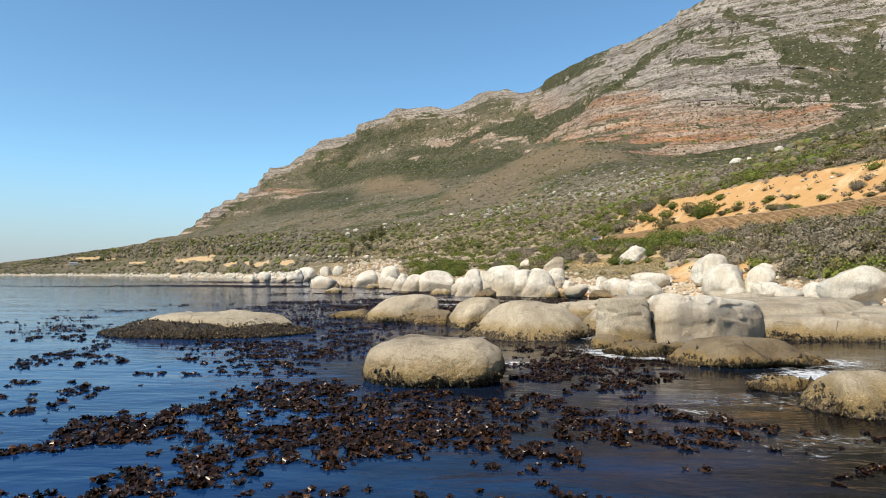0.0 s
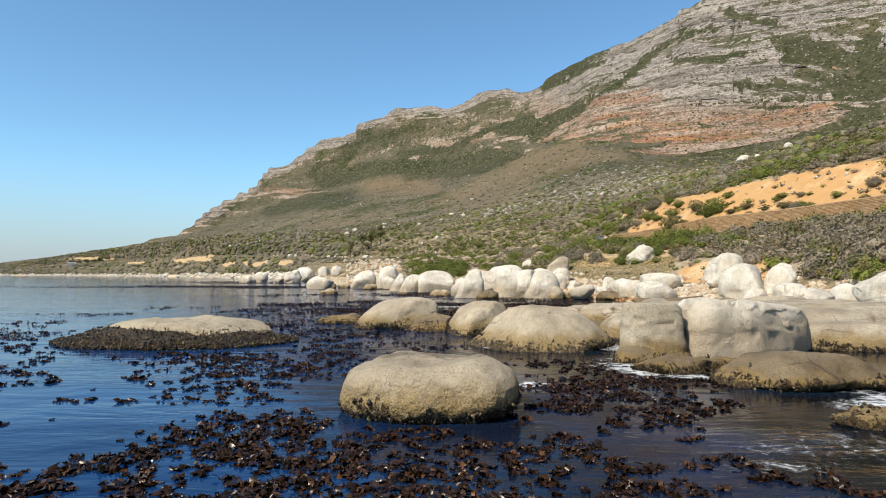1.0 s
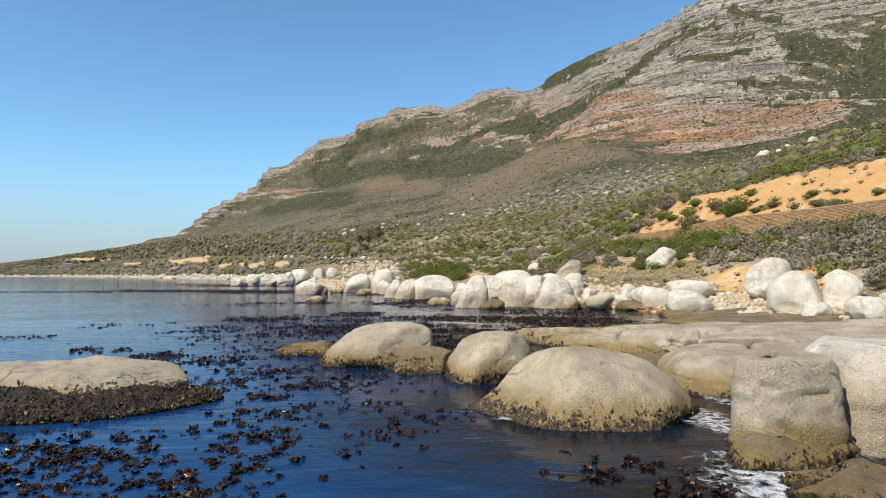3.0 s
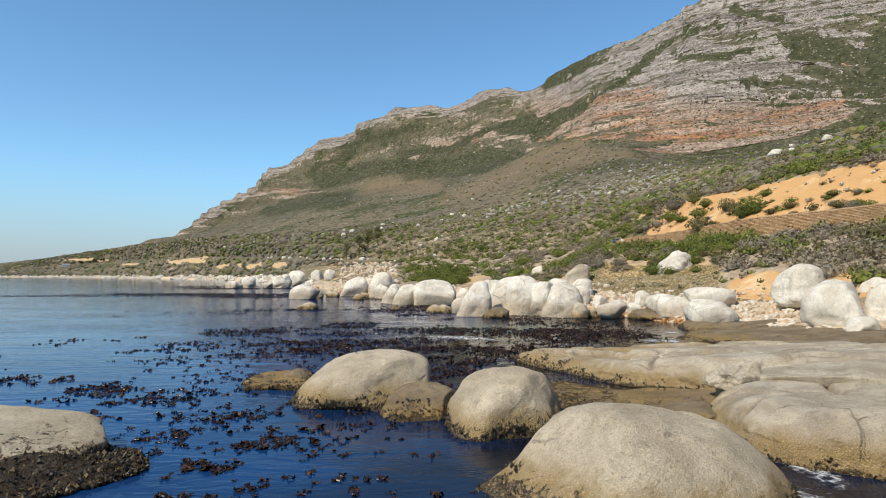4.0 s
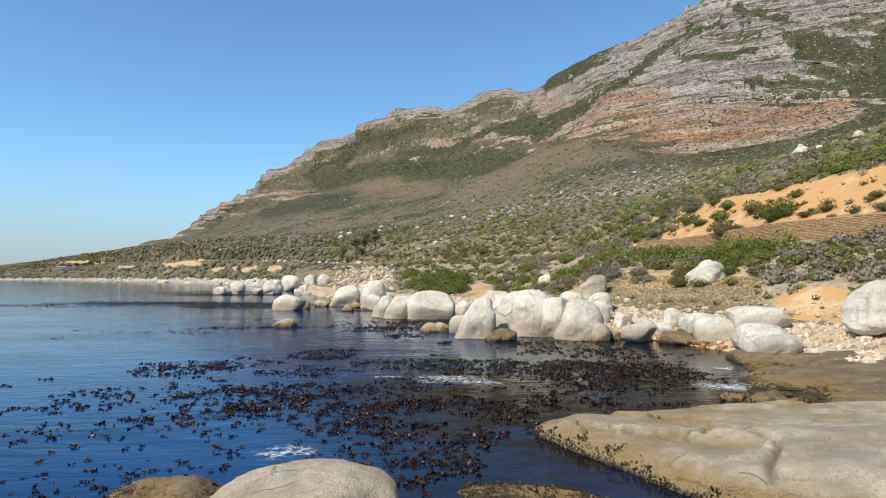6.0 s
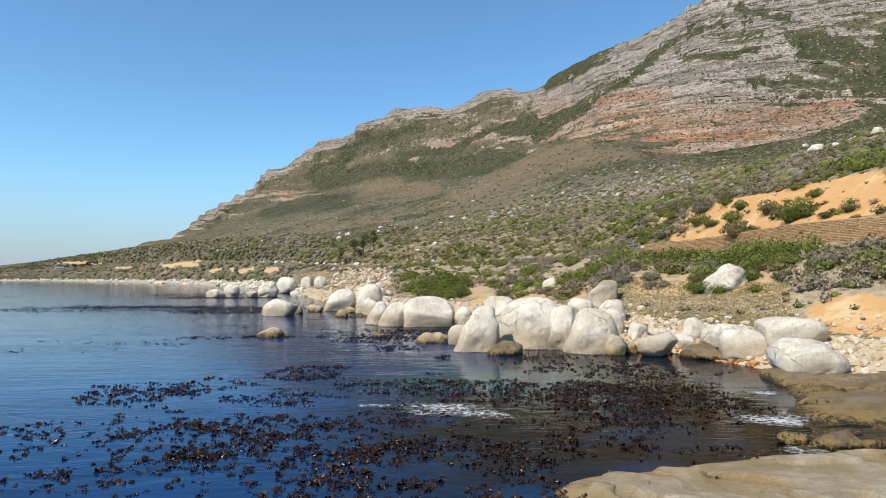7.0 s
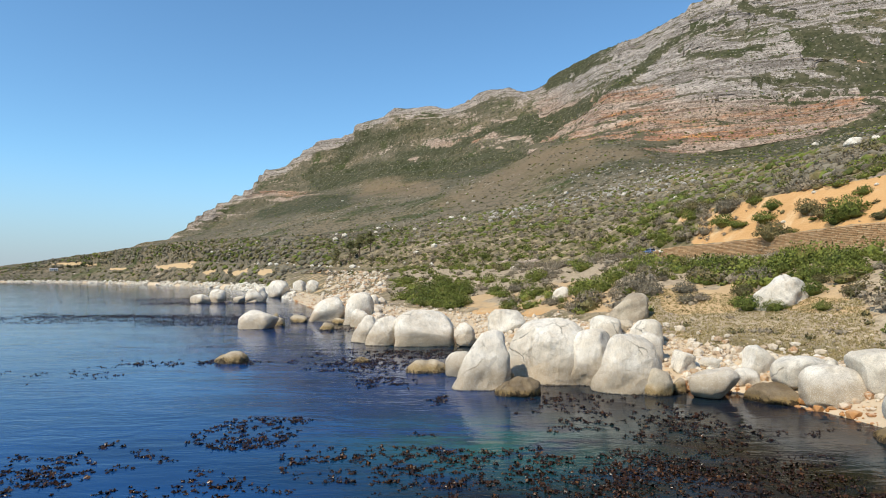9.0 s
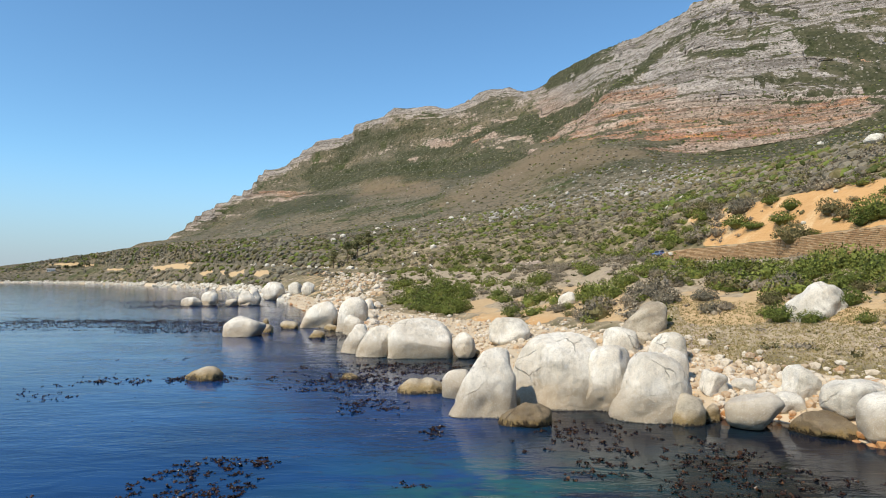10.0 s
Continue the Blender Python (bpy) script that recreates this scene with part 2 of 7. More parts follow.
    cool = n.ramp(beds, (0.30, (0.115, 0.108, 0.10)), (0.42, (0.33, 0.305, 0.28)), (0.52, (0.52, 0.485, 0.445)), (0.60, (0.215, 0.195, 0.175)), (0.72, (0.58, 0.54, 0.495)))
    rock = n.mix(iron, n.mix(n.attr("quartzite"), grey, cool), red)
    rock = n.mix(n.span(n.noise(0.12, 9, 0.8, n.stretch(0.8, 0.8, 1.6)), 0.42, 0.52), n.mix(0.6, rock, (0.09, 0.07, 0.05)), rock)
    # thin beds, with ledge shadows and bright edges put into their colour
    thin = n.noise(1.0, 7, 0.75, n.stretch(0.02, 0.02, 0.32), warp=0.4)
    rock = n.mix(n.math("MULTIPLY", n.math("SUBTRACT", 1.0, n.span(thin, 0.36, 0.48)), 0.6), rock, (0.075, 0.058, 0.042))
    rock = n.mix(n.math("MULTIPLY", n.span(thin, 0.54, 0.66), 0.5), rock, (0.70, 0.59, 0.47))
    blocks = n.span(n.voronoi(0.11, "Distance", n.stretch(1, 1, 2.4), "DISTANCE_TO_EDGE"), 0.0, 0.09)
    rock = n.mix(n.math("MULTIPLY", n.math("SUBTRACT", 1.0, blocks), 0.55), rock, (0.10, 0.08, 0.06))
    tufts = n.add("ShaderNodeTexVoronoi")
    n.put(tufts.inputs["Vector"], n.pos)
    tufts.inputs["Scale"].default_value = 0.10
    tuft = n.math("MULTIPLY", n.math("SUBTRACT", 1.0, n.span(tufts.outputs["Distance"], 0.12, 0.27)), n.span(n.split(tufts.outputs["Color"])[0], 0.45, 0.6))
    chips = n.noise(0.33, 5, 0.8, n.stretch(1, 1, 1.8))
    rock = n.mix(n.math("MULTIPLY", n.math("SUBTRACT", 1.0, n.span(chips, 0.36, 0.5)), 0.55), rock, (0.10, 0.08, 0.06))
    rock = n.mix(n.math("MULTIPLY", n.span(chips, 0.54, 0.66), 0.5), rock, (0.70, 0.62, 0.53))
    rock = n.mix(1.0, rock, (0.86, 0.83, 0.80), "MULTIPLY")
    rock = n.mix(tuft, rock, (0.04, 0.045, 0.018))
    specks = n.add("ShaderNodeTexVoronoi")
    n.put(specks.inputs["Vector"], n.pos)
    specks.inputs["Scale"].default_value = 0.25
    speck = n.math("MULTIPLY", n.math("SUBTRACT", 1.0, n.span(specks.outputs["Distance"], 0.2, 0.42)), n.span(n.split(specks.outputs["Color"])[1], 0.55, 0.65))
    rock = n.mix(n.math("MULTIPLY", speck, 0.85), rock, (0.05, 0.05, 0.024))
    bare = n.math("ADD", n.attr("rock"), n.math("MULTIPLY", n.math("SUBTRACT", n.noise(1.0, 9, 0.76, n.stretch(0.012, 0.012, 0.075)), 0.5), 1.9))
    bare = n.math("ADD", bare, n.math("MULTIPLY", n.math("SUBTRACT", n.noise(1.0, 6, 0.75, n.stretch(0.045, 0.045, 0.2)), 0.5), 1.5))
    bare = n.math("ADD", bare, n.math("MULTIPLY", n.math("SUBTRACT", n.noise(0.085, 6, 0.75, n.stretch(0.8, 0.8, 2.4)), 0.5), 2.6))
    ledge = n.math("SUBTRACT", n.attr("ledge"), n.math("MULTIPLY", n.math("SUBTRACT", n.noise(0.05, 6, 0.7), 0.5), 1.0))
    bare = n.math("ADD", bare, n.math("MULTIPLY", n.math("SUBTRACT", ledge, 0.5), 2.9))
    col = n.mix(n.span(bare, 0.44, 0.56), scrub, rock)
    # boulder fields and bleached stones in the scrub
    spots = n.add("ShaderNodeTexVoronoi")
    n.put(spots.inputs["Vector"], n.pos)
    spots.inputs["Scale"].default_value = 0.13
    here = n.span(n.math("ADD", n.math("MULTIPLY", n.noise(0.012, 4), 1.0), n.attr("stones")), 0.62, 0.8)
    dot = n.math("MULTIPLY", n.math("SUBTRACT", 1.0, n.span(spots.outputs["Distance"], 0.14, 0.24)), here)
    col = n.mix(dot, col, (0.50, 0.46, 0.40))
    # bare orange earth of the road cut, sand, beach
    earth = n.mix(n.noise(0.25, 6, 0.7), (0.46, 0.25, 0.095), (0.60, 0.37, 0.17))
    earth = n.mix(n.span(n.noise(0.11, 5, 0.7, n.stretch(1, 1, 0.3)), 0.5, 0.7), earth, (0.64, 0.46, 0.26))
    earth = n.mix(n.attr("pale"), earth, n.mix(n.noise(0.5, 7, 0.75), (0.36, 0.235, 0.11), (0.60, 0.44, 0.26)))
    raw = n.math("ADD", n.attr("earth"), n.math("MULTIPLY", n.math("SUBTRACT", n.noise(0.13, 7, 0.7), 0.5), 0.9))
    col = n.mix(n.span(raw, 0.5, 0.6), col, earth)
    turf = n.math("ADD", n.attr("turf"), n.math("MULTIPLY", n.math("SUBTRACT", n.noise(0.3, 6, 0.7), 0.5), 0.7))
    col = n.mix(n.span(turf, 0.45, 0.65), col, n.mix(n.noise(1.2, 6, 0.75), (0.25, 0.21, 0.085), (0.44, 0.37, 0.18)))
    sand = n.mix(n.noise(0.8, 6, 0.7), (0.44, 0.33, 0.21), (0.60, 0.50, 0.36))
    shore = n.math("ADD", n.attr("shore"), n.math("MULTIPLY", n.math("SUBTRACT", n.noise(0.2, 6, 0.7), 0.5), 0.5))
    col = n.mix(n.span(shore, 0.42, 0.58), col, sand)
    col = n.mix(n.attr("road"), col, (0.06, 0.058, 0.055))
    rough = n.math("ADD", n.math("MULTIPLY", n.span(n.attr("rock"), -0.1, 0.4), 0.9), 0.1)
    n.bump(n.math("MULTIPLY", n.noise(0.05, 9, 0.75), rough), 0.8, 5.0)
    n.bump(n.math("MULTIPLY", beds, rough), 0.8, 5.0)
    n.bump(n.math("MULTIPLY", thin, rough), 0.8, 2.2)
    n.bump(shrub.outputs["Distance"], 0.3, -0.6)
    n.bump(n.noise(1.3, 6, 0.7), 0.4, 0.2)
    return n.done(col)


LAND = land_material()


def sea_material():
    n = Nodes("sea water", 0.05, 0.12)
    n.bsdf.inputs["IOR"].default_value = 1.33
    x, y, z = n.split(n.pos)[0:3]
    depth = n.attr("shallow")
    tone = n.noise(0.05, 4, 0.6, n.stretch(1, 1.8, 1))
    # part of the sky's blue reflection is put into this base colour
    deep = n.mix(n.span(tone, 0.35, 0.65), (0.0032, 0.025, 0.088), (0.006, 0.044, 0.145))
    shoal = n.mix(n.span(n.noise(0.12, 5, 0.6), 0.4, 0.65), (0.012, 0.010, 0.007), (0.008, 0.026, 0.026))
    col = n.mix(n.math("MULTIPLY", depth, 0.85), deep, shoal)
    # a mask darkens the water's colour by the rocks and near rafts
    col = n.mix(n.math("MULTIPLY", n.attr("dark_water"), n.span(n.noise(0.10, 5, 0.6, n.stretch(1, 1.5, 1)), 0.25, 0.6)), col, (0.006, 0.0045, 0.003))
    col = n.mix(n.math("MULTIPLY", n.attr("sandy"), n.span(n.noise(0.16, 4, 0.6, n.stretch(1, 1.6, 1)), 0.36, 0.55)), col, (0.016, 0.085, 0.075))
    calm = n.math("ADD", 0.25, n.span(n.noise(0.03, 4, 0.6, n.stretch(1, 2.4, 1)), 0.38, 0.66))
    n.bump(n.noise(0.10, 3, 0.5, n.stretch(0.6, 1.5, 1), warp=0.5), 0.08, 1.0)
    n.bump(n.noise(0.38, 3, 0.5, n.stretch(0.6, 1.5, 1), warp=0.9), 0.11, 0.5)
    n.bump(n.math("MULTIPLY", n.noise(1.1, 4, 0.55, n.stretch(0.65, 1.5, 1), warp=1.0), calm), 0.17, 0.16)
    n.bump(n.math("MULTIPLY", n.noise(4.0, 2, 0.5, n.stretch(0.8, 1.3, 1)), calm), 0.07, 0.03)
    return n.done(col)


SEA = sea_material()


# ---- small maths ----
def hashed(ix, iy, iz, seed):
    h = (ix * 374761393 + iy * 668265263 + iz * 2147483647 + seed * 974634777) & 0xFFFFFFFF
    h = ((h ^ (h >> 13)) * 1274126177) & 0xFFFFFFFF
    return ((h ^ (h >> 16)) & 0xFFFFFF) / 0xFFFFFF


def lattice(p, seed=0):
    """Smooth value noise in -1..1 at an array of 3D points."""
    i = np.floor(p).astype(np.int64)
    f = p - i
    f = f * f * f * (f * (f * 6 - 15) + 10)
    total = 0
    for dx in (0, 1):
        for dy in (0, 1):
            for dz in (0, 1):
                w = (f[..., 0] if dx else 1 - f[..., 0]) * (f[..., 1] if dy else 1 - f[..., 1]) * (f[..., 2] if dz else 1 - f[..., 2])
                total = total + w * hashed(i[..., 0] + dx, i[..., 1] + dy, i[..., 2] + dz, seed)
    return total * 2 - 1


def fbm(p, octaves=4, gain=0.5, seed=0, ridged=False):
    out, amp, norm = 0, 1.0, 0
    for k in range(octaves):
        v = lattice(p * 2.0**k + 17.3 * k, seed + k)
        out = out + amp * ((1 - 2 * np.abs(v)) if ridged else v)
        norm += amp
        amp *= gain
    return out / norm


def flat3(x, y, s):
    return np.stack([x * s, y * s, np.full_like(x, 0.37)], -1)


def step(v, a, b):
    t = np.clip((v - a) / (b - a), 0, 1)
    return t * t * (3 - 2 * t)


def grid_mesh(name, verts, rows, cols, wrap=False):
    """A mesh of quads over rows x cols vertices."""
    r, c = np.meshgrid(np.arange(rows - 1), np.arange(cols if wrap else cols - 1), indexing="ij")
    a = r * cols + c
    b = r * cols + (c + 1) % cols
    faces = np.stack([a, b, b + cols, a + cols], -1).reshape(-1, 4)
    me = bpy.data.meshes.new(name)
    me.vertices.add(len(verts))
    me.vertices.foreach_set("co", np.asarray(verts, np.float32).ravel())
    me.loops.add(faces.size)
    me.loops.foreach_set("vertex_index", faces.astype(np.int32).ravel())
    me.polygons.add(len(faces))
    me.polygons.foreach_set("loop_start", np.arange(0, faces.size, 4, dtype=np.int32))
    me.polygons.foreach_set("use_smooth", np.ones(len(faces), bool))
    me.update(calc_edges=True)
    me.validate()
    return me


def soup(name, verts, faces, smooth=True):
    """A mesh from arrays of vertices and equal-sized faces."""
    me = bpy.data.meshes.new(name)
    faces = np.asarray(faces, np.int32)
    k = faces.shape[1]
    me.vertices.add(len(verts))
    me.vertices.foreach_set("co", np.asarray(verts, np.float32).ravel())
    me.loops.add(faces.size)
    me.loops.foreach_set("vertex_index", faces.ravel())
    me.polygons.add(len(faces))
    me.polygons.foreach_set("loop_start", np.arange(0, faces.size, k, dtype=np.int32))
    me.polygons.foreach_set("use_smooth", np.full(len(faces), smooth))
    me.update(calc_edges=True)
    return me


def mark(me, name, values):
    me.attributes.new(name, "FLOAT", "POINT").data.foreach_set("value", np.asarray(values, np.float32).ravel())


def ball(level):
    bm = bmesh.new()
    bmesh.ops.create_icosphere(bm, subdivisions=level, radius=1)
    v = np.array([p.co for p in bm.verts])
    f = np.array([[q.index for q in p.verts] for p in bm.faces])
    bm.free()
    return v, f


BALLS = {k: ball(k) for k in (1, 2, 3, 4, 5, 6)}

# ---- the land: lines of the coast round a centre, as azimuth, distance, height ----
CX, CY = 0.0, 40.0
SHORE = [(-36.7, 1608, 0), (-31.6, 1479, 0), (-26.6, 1181, 0), (-22.4, 907, 0), (-19.1, 737, 0), (-15.6, 519, 0), (-13.6, 429, 0), (-11.2, 305, 0), (-8.3, 207, 0), (-4.4, 155, 0), (3.2, 145, 0), (4.3, 120, 0), (7.7, 104, 0), (13, 98, 0), (18.3, 99, 0), (22, 91, 0), (26.6, 80, 0), (34.6, 67, 0), (47.4, 52, 0), (75.3, 39, 0), (115.5, 47, 0), (144.5, 86, 0), (159.8, 202, 0), (164.5, 560, 0)]
BEACH = [(-36.9, 1632, 3), (-31.3, 1489, 4), (-26.4, 1192, 5), (-22.1, 917, 6), (-18.7, 750, 7), (-15.2, 534, 6), (-12.8, 441, 4), (-9.5, 314, 3), (-5.6, 226, 3.5), (0, 185, 3.5), (4.8, 166, 3.5), (8.6, 147, 4.5), (13.1, 123, 5), (17.4, 110, 3.2), (22.2, 106, 3), (27.6, 99, 3), (34.8, 88, 3.2), (43.4, 76, 3), (55, 61, 2.6), (78.5, 50, 2.5), (110.3, 58, 2.5), (138.5, 94, 3), (155.9, 208, 3), (162.5, 566, 3)]
BANK = [(-36.7, 1658, 10), (-30.1, 1595, 30), (-26.2, 1270, 32), (-21.9, 992, 32), (-18.4, 791, 28), (-14.7, 589, 22), (-7.5, 470, 18), (-3, 381, 17.5), (3.7, 311, 17.5), (11.1, 260, 17.5), (15.9, 219, 17.5), (27.2, 164, 17.5), (45.6, 126, 17.5), (63, 110, 17.5), (90, 102, 17.5), (110.9, 112, 17.5), (131, 152, 17.5), (149.7, 278, 17.5), (155.2, 595, 17.5)]
CUT = [(-36.5, 1680, 12), (-30.3, 1627, 45), (-26.2, 1292, 48), (-21.9, 1019, 48), (-18.7, 818, 42), (-14.8, 620, 34), (-7.4, 509, 27), (-3.1, 411, 26), (4, 346, 28), (11.5, 311, 32), (18.9, 235, 32), (24.8, 200, 32), (35.5, 172, 34), (54.2, 145, 34), (70.9, 138, 34), (90, 135, 34), (109.7, 149, 34), (141.6, 306, 34), (149.3, 628, 34)]
CREST = [(-36.4, 1702, 13), (-30.6, 1668, 55), (-26.6, 1342, 62), (-22.8, 1085, 64), (-19.2, 911, 62), (-14.8, 745, 56), (-7.9, 656, 55), (-2.6, 561, 52), (3.5, 491, 54), (10.3, 447, 56), (16.4, 417, 56), (21.1, 311, 48), (28.4, 227, 46), (36, 221, 51), (56.3, 198, 55), (74.9, 192, 56), (90, 195, 56), (106.7, 209, 56), (132.7, 354, 56), (142.1, 684, 56)]
LOWER = [(-37, 1825, 16), (-35.2, 1825, 26), (-29.7, 1602, 46), (-23.6, 1300, 57), (-16.8, 1035, 58), (-11.5, 909, 65), (-4.4, 793, 73), (0.8, 740, 79), (6, 714, 86), (11, 662, 89), (16, 613, 97), (20.7, 587, 102), (25.1, 607, 107), (29.3, 629, 116), (35.6, 601, 122), (50, 601, 122), (70, 601, 122), (120, 601, 122), (165, 721, 122)]
FOOT = [(-37, 1898, 19), (-35.2, 1898, 32), (-29.7, 1831, 59), (-23.6, 1843, 100), (-16.8, 1970, 180), (-11.5, 2024, 269), (-4.4, 1689, 246), (0.8, 1583, 275), (5.9, 1490, 299), (9, 1249, 267), (11, 1054, 228), (15.9, 952, 201), (20.6, 926, 179), (25, 924, 175), (29.2, 935, 192), (35.5, 916, 200), (50, 916, 200), (70, 916, 200), (120, 916, 200), (165, 1099, 200)]
CLIFF = [(-37, 1911, 19), (-35.2, 1911, 32), (-29.7, 1877, 61), (-23.6, 1897, 111), (-16.8, 2332, 282), (-11.5, 2376, 399), (-4.4, 2132, 462), (0.7, 1976, 458), (5.9, 1785, 461), (11, 1506, 386), (13.5, 1265, 356), (15.9, 1176, 339), (20.7, 1102, 315), (25.1, 1084, 305), (29.2, 1102, 299), (35.5, 1084, 280), (50, 1084, 280), (70, 1084, 280), (120, 1084, 280), (165, 1301, 280)]
RIDGE = [(-37, 1923, 20), (-35.2, 1923, 34), (-31.6, 1915, 53), (-27.7, 1887, 76), (-23.6, 1951, 117), (-22.3, 2040, 144), (-20.3, 2434, 246), (-16.8, 2590, 357), (-15.9, 2678, 440), (-14.2, 2657, 459), (-11.5, 2523, 536), (-8.8, 2451, 547), (-7.5, 2391, 594), (-4.4, 2276, 617), (0.7, 2170, 599), (3.9, 2024, 610), (8.2, 1971, 592), (11, 1854, 615), (14, 1772, 632), (16.9, 1662, 609), (20.7, 1570, 634), (23, 1540, 646), (29.3, 1567, 693), (35.6, 1618, 729), (50, 1618, 729), (70, 1618, 729), (120, 1618, 729), (165, 1942, 729)]


def line(keys, az, soft):
    keys = sorted(keys)
    a = [k[0] for k in keys]
    fine = np.arange(-40, 172, 0.1)
    weights = np.exp(-0.5 * (np.arange(-60, 61) * 0.1 / soft) ** 2)
    weights /= weights.sum()
    out = []
    for n in (1, 2):
        v = np.interp(fine, a, [k[n] for k in keys])
        v = np.convolve(np.pad(v, 60, mode="edge"), weights, "valid")
        out.append(np.interp(az, fine, v))
    return out


def land_lines(az):
    near = [line(k, az, s) for k, s in ((SHORE, 0.5), (BEACH, 0.7), (BANK, 1.0), (CUT, 1.0), (CREST, 1.0), (LOWER, 1.5), (FOOT, 0.9), (CLIFF, 0.8), (RIDGE, 0.22))]
    shore, beach, bank, cut, crest, lower, foot, cliff, ridge = near
    # the road lies on a wall that ends where the road comes down to the bank
    high = step(az, 14.5, 17.5) * 2.0 + step(az, 17, 29) * 1.5
    drop = 0.8 * step(az, 14.5, 17.5)
    bank = [bank[0], bank[1] - drop]
    high = high + drop
    road = [bank[0] + 0.8, bank[1] + high]
    road_in = [bank[0] + 8.0, bank[1] + high + 0.05]
    back = [ridge[0] * 1.25, ridge[1] * 0.7]
    return [shore, beach, bank, road, road_in, cut, crest, lower, foot, cliff, ridge, back]


SEGMENTS = (8, 12, 42, 3, 4, 22, 32, 32, 40, 72, 78, 4)


def land_heights():
    az = np.concatenate([np.arange(-37.2, 48, 0.1), np.arange(48, 170, 2.0)])
    lines = land_lines(az)
    r, z, u = [], [], []
    for s, rows in enumerate(SEGMENTS):
        for k in range(rows):
            f = k / rows
            if s == 0:
                r.append(lines[0][0] * (0.02 + 0.98 * f))
                z.append(-6.0 * (1 - f) ** 0.7 + 0 * az)
            else:
                a, b = lines[s - 1], lines[s]
                r.append(a[0] + (b[0] - a[0]) * f)
                e = 1 + step(az, 10, 14) if s == 2 else 1
                z.append(a[1] + (b[1] - a[1]) * (1 - (1 - f) ** e))
            u.append(np.full_like(az, s + f))
    r.append(lines[-1][0]), z.append(lines[-1][1]), u.append(np.full_like(az, len(SEGMENTS)))
    return az, np.array(r), np.array(z), np.array(u)


az, R, Z, U = land_heights()
A = np.radians(az)[None, :]
X, Y = CX + R * np.sin(A), CY + R * np.cos(A)
for _ in range(2):  # soften the kinks between the lines, but for the road and its wall
    S = Z.copy()
    S[2:-2] = (Z[:-4] + 2 * Z[1:-3] + 2 * Z[2:-2] + 2 * Z[3:-1] + Z[4:]) / 8
    keep = (U > 2.93) & (U < 5.1)
    Z = np.where(keep, Z, S)
slope = step(U, 6.0, 8.0)
mount = step(U, 8.6, 9.7) * (1 - step(U, 11.4, 12))
tall = step(Z, 30, 200)
wild = np.where(U < 1, 0.0, np.where(U < 2, 0.25, np.where(U < 6, 0.75, 1.0)))
Z = Z + wild * (0.5 * fbm(flat3(X, Y, 0.12), 4, 0.55, 3) + slope * 2.2 * fbm(flat3(X, Y, 0.022), 5, 0.5, 5)) * np.where((U > 2.95) & (U < 5.05), 0, 1)
Z = Z + slope * tall * 17 * fbm(flat3(X, Y, 0.0052), 5, 0.52, 9) * (1 - 0.75 * step(U, 10.2, 11))
# gullies run down the mountain
side = np.stack([X * 0.0042 + Z * 0.002, Y * 0.0042 - Z * 0.002, np.full_like(Z, 3.1)], -1)
Z = Z - mount * tall * 20 * np.clip(fbm(side, 4, 0.5, 21, True), 0, 1) * (1 - 0.8 * step(U, 10.4, 11))
# a deep gully parts the near spur from the far ridge
off_line = np.broadcast_to(az, Z.shape) - (7.2 + (U - 9.0) * 5.2) + 1.2 * fbm(flat3(X, Y, 0.006), 3, 0.5, 27)
gully = np.exp(-((off_line / 0.75) ** 2)) * step(U, 8.7, 9.1) * (1 - step(U, 10.3, 10.75))
Z = Z - 30 * gully * tall
# beds of sandstone stand out as cliffs with ledges between them
warped = Z + 9 * fbm(flat3(X, Y, 0.004), 3, 0.5, 31) + 0.010 * X
ledge_mask = np.zeros_like(Z)
for period, strength, seed in ((34.0, 0.95, 41), (14.0, 0.75, 43), (6.0, 0.5, 45)):
    ph = warped / period + 0.35 * fbm(flat3(X, Y, 0.009), 2, 0.5, seed)
    f = ph - np.floor(ph)
    rise = step(f, 0.30, 0.72)
    local = mount * tall * strength * (0.45 + 0.55 * step(fbm(flat3(X, Y, 0.006), 3, 0.5, seed + 1), -0.35, 0.25))
    Z = Z + local * period * (rise - f) * 0.9
    ledge_mask += (np.exp(-(((f - 0.5) / 0.22) ** 2)) - 0.35) * local * (1.0 if period > 10 else 0.6)
Z = Z + mount * tall * 4.5 * fbm(np.stack([X * 0.035, Y * 0.035, Z * 0.09], -1), 4, 0.65, 51)
# the point runs out into the sea
tip = step(az, -37.1, -35.9)[None, :]
Z = np.where(U >= 1, Z * tip - 5 * (1 - tip), Z)
land_me = grid_mesh("ground", np.stack([X, Y, Z], -1).reshape(-1, 3), *Z.shape)
azf = np.broadcast_to(az, Z.shape)
# patches of the mountainside, placed to fit the camera's view along lines of bearing and rise, both in thousandths from
# the centre
flat_az = np.radians(np.clip(azf, -60, 60))
bearing, rise_of = 1000 * np.tan(flat_az), 1000 * Z / np.maximum(R * np.cos(flat_az), 1.0)
crest_of = (1000 * Z / np.maximum(R * np.cos(flat_az), 1.0)).max(0)[None, :]
wave_b = 30 * fbm(np.stack([X * 0.006, Y * 0.006, Z * 0.01], -1), 6, 0.62, 111)
wave_e = 12 * fbm(np.stack([X * 0.007, Y * 0.007, Z * 0.02], -1), 6, 0.62, 113)


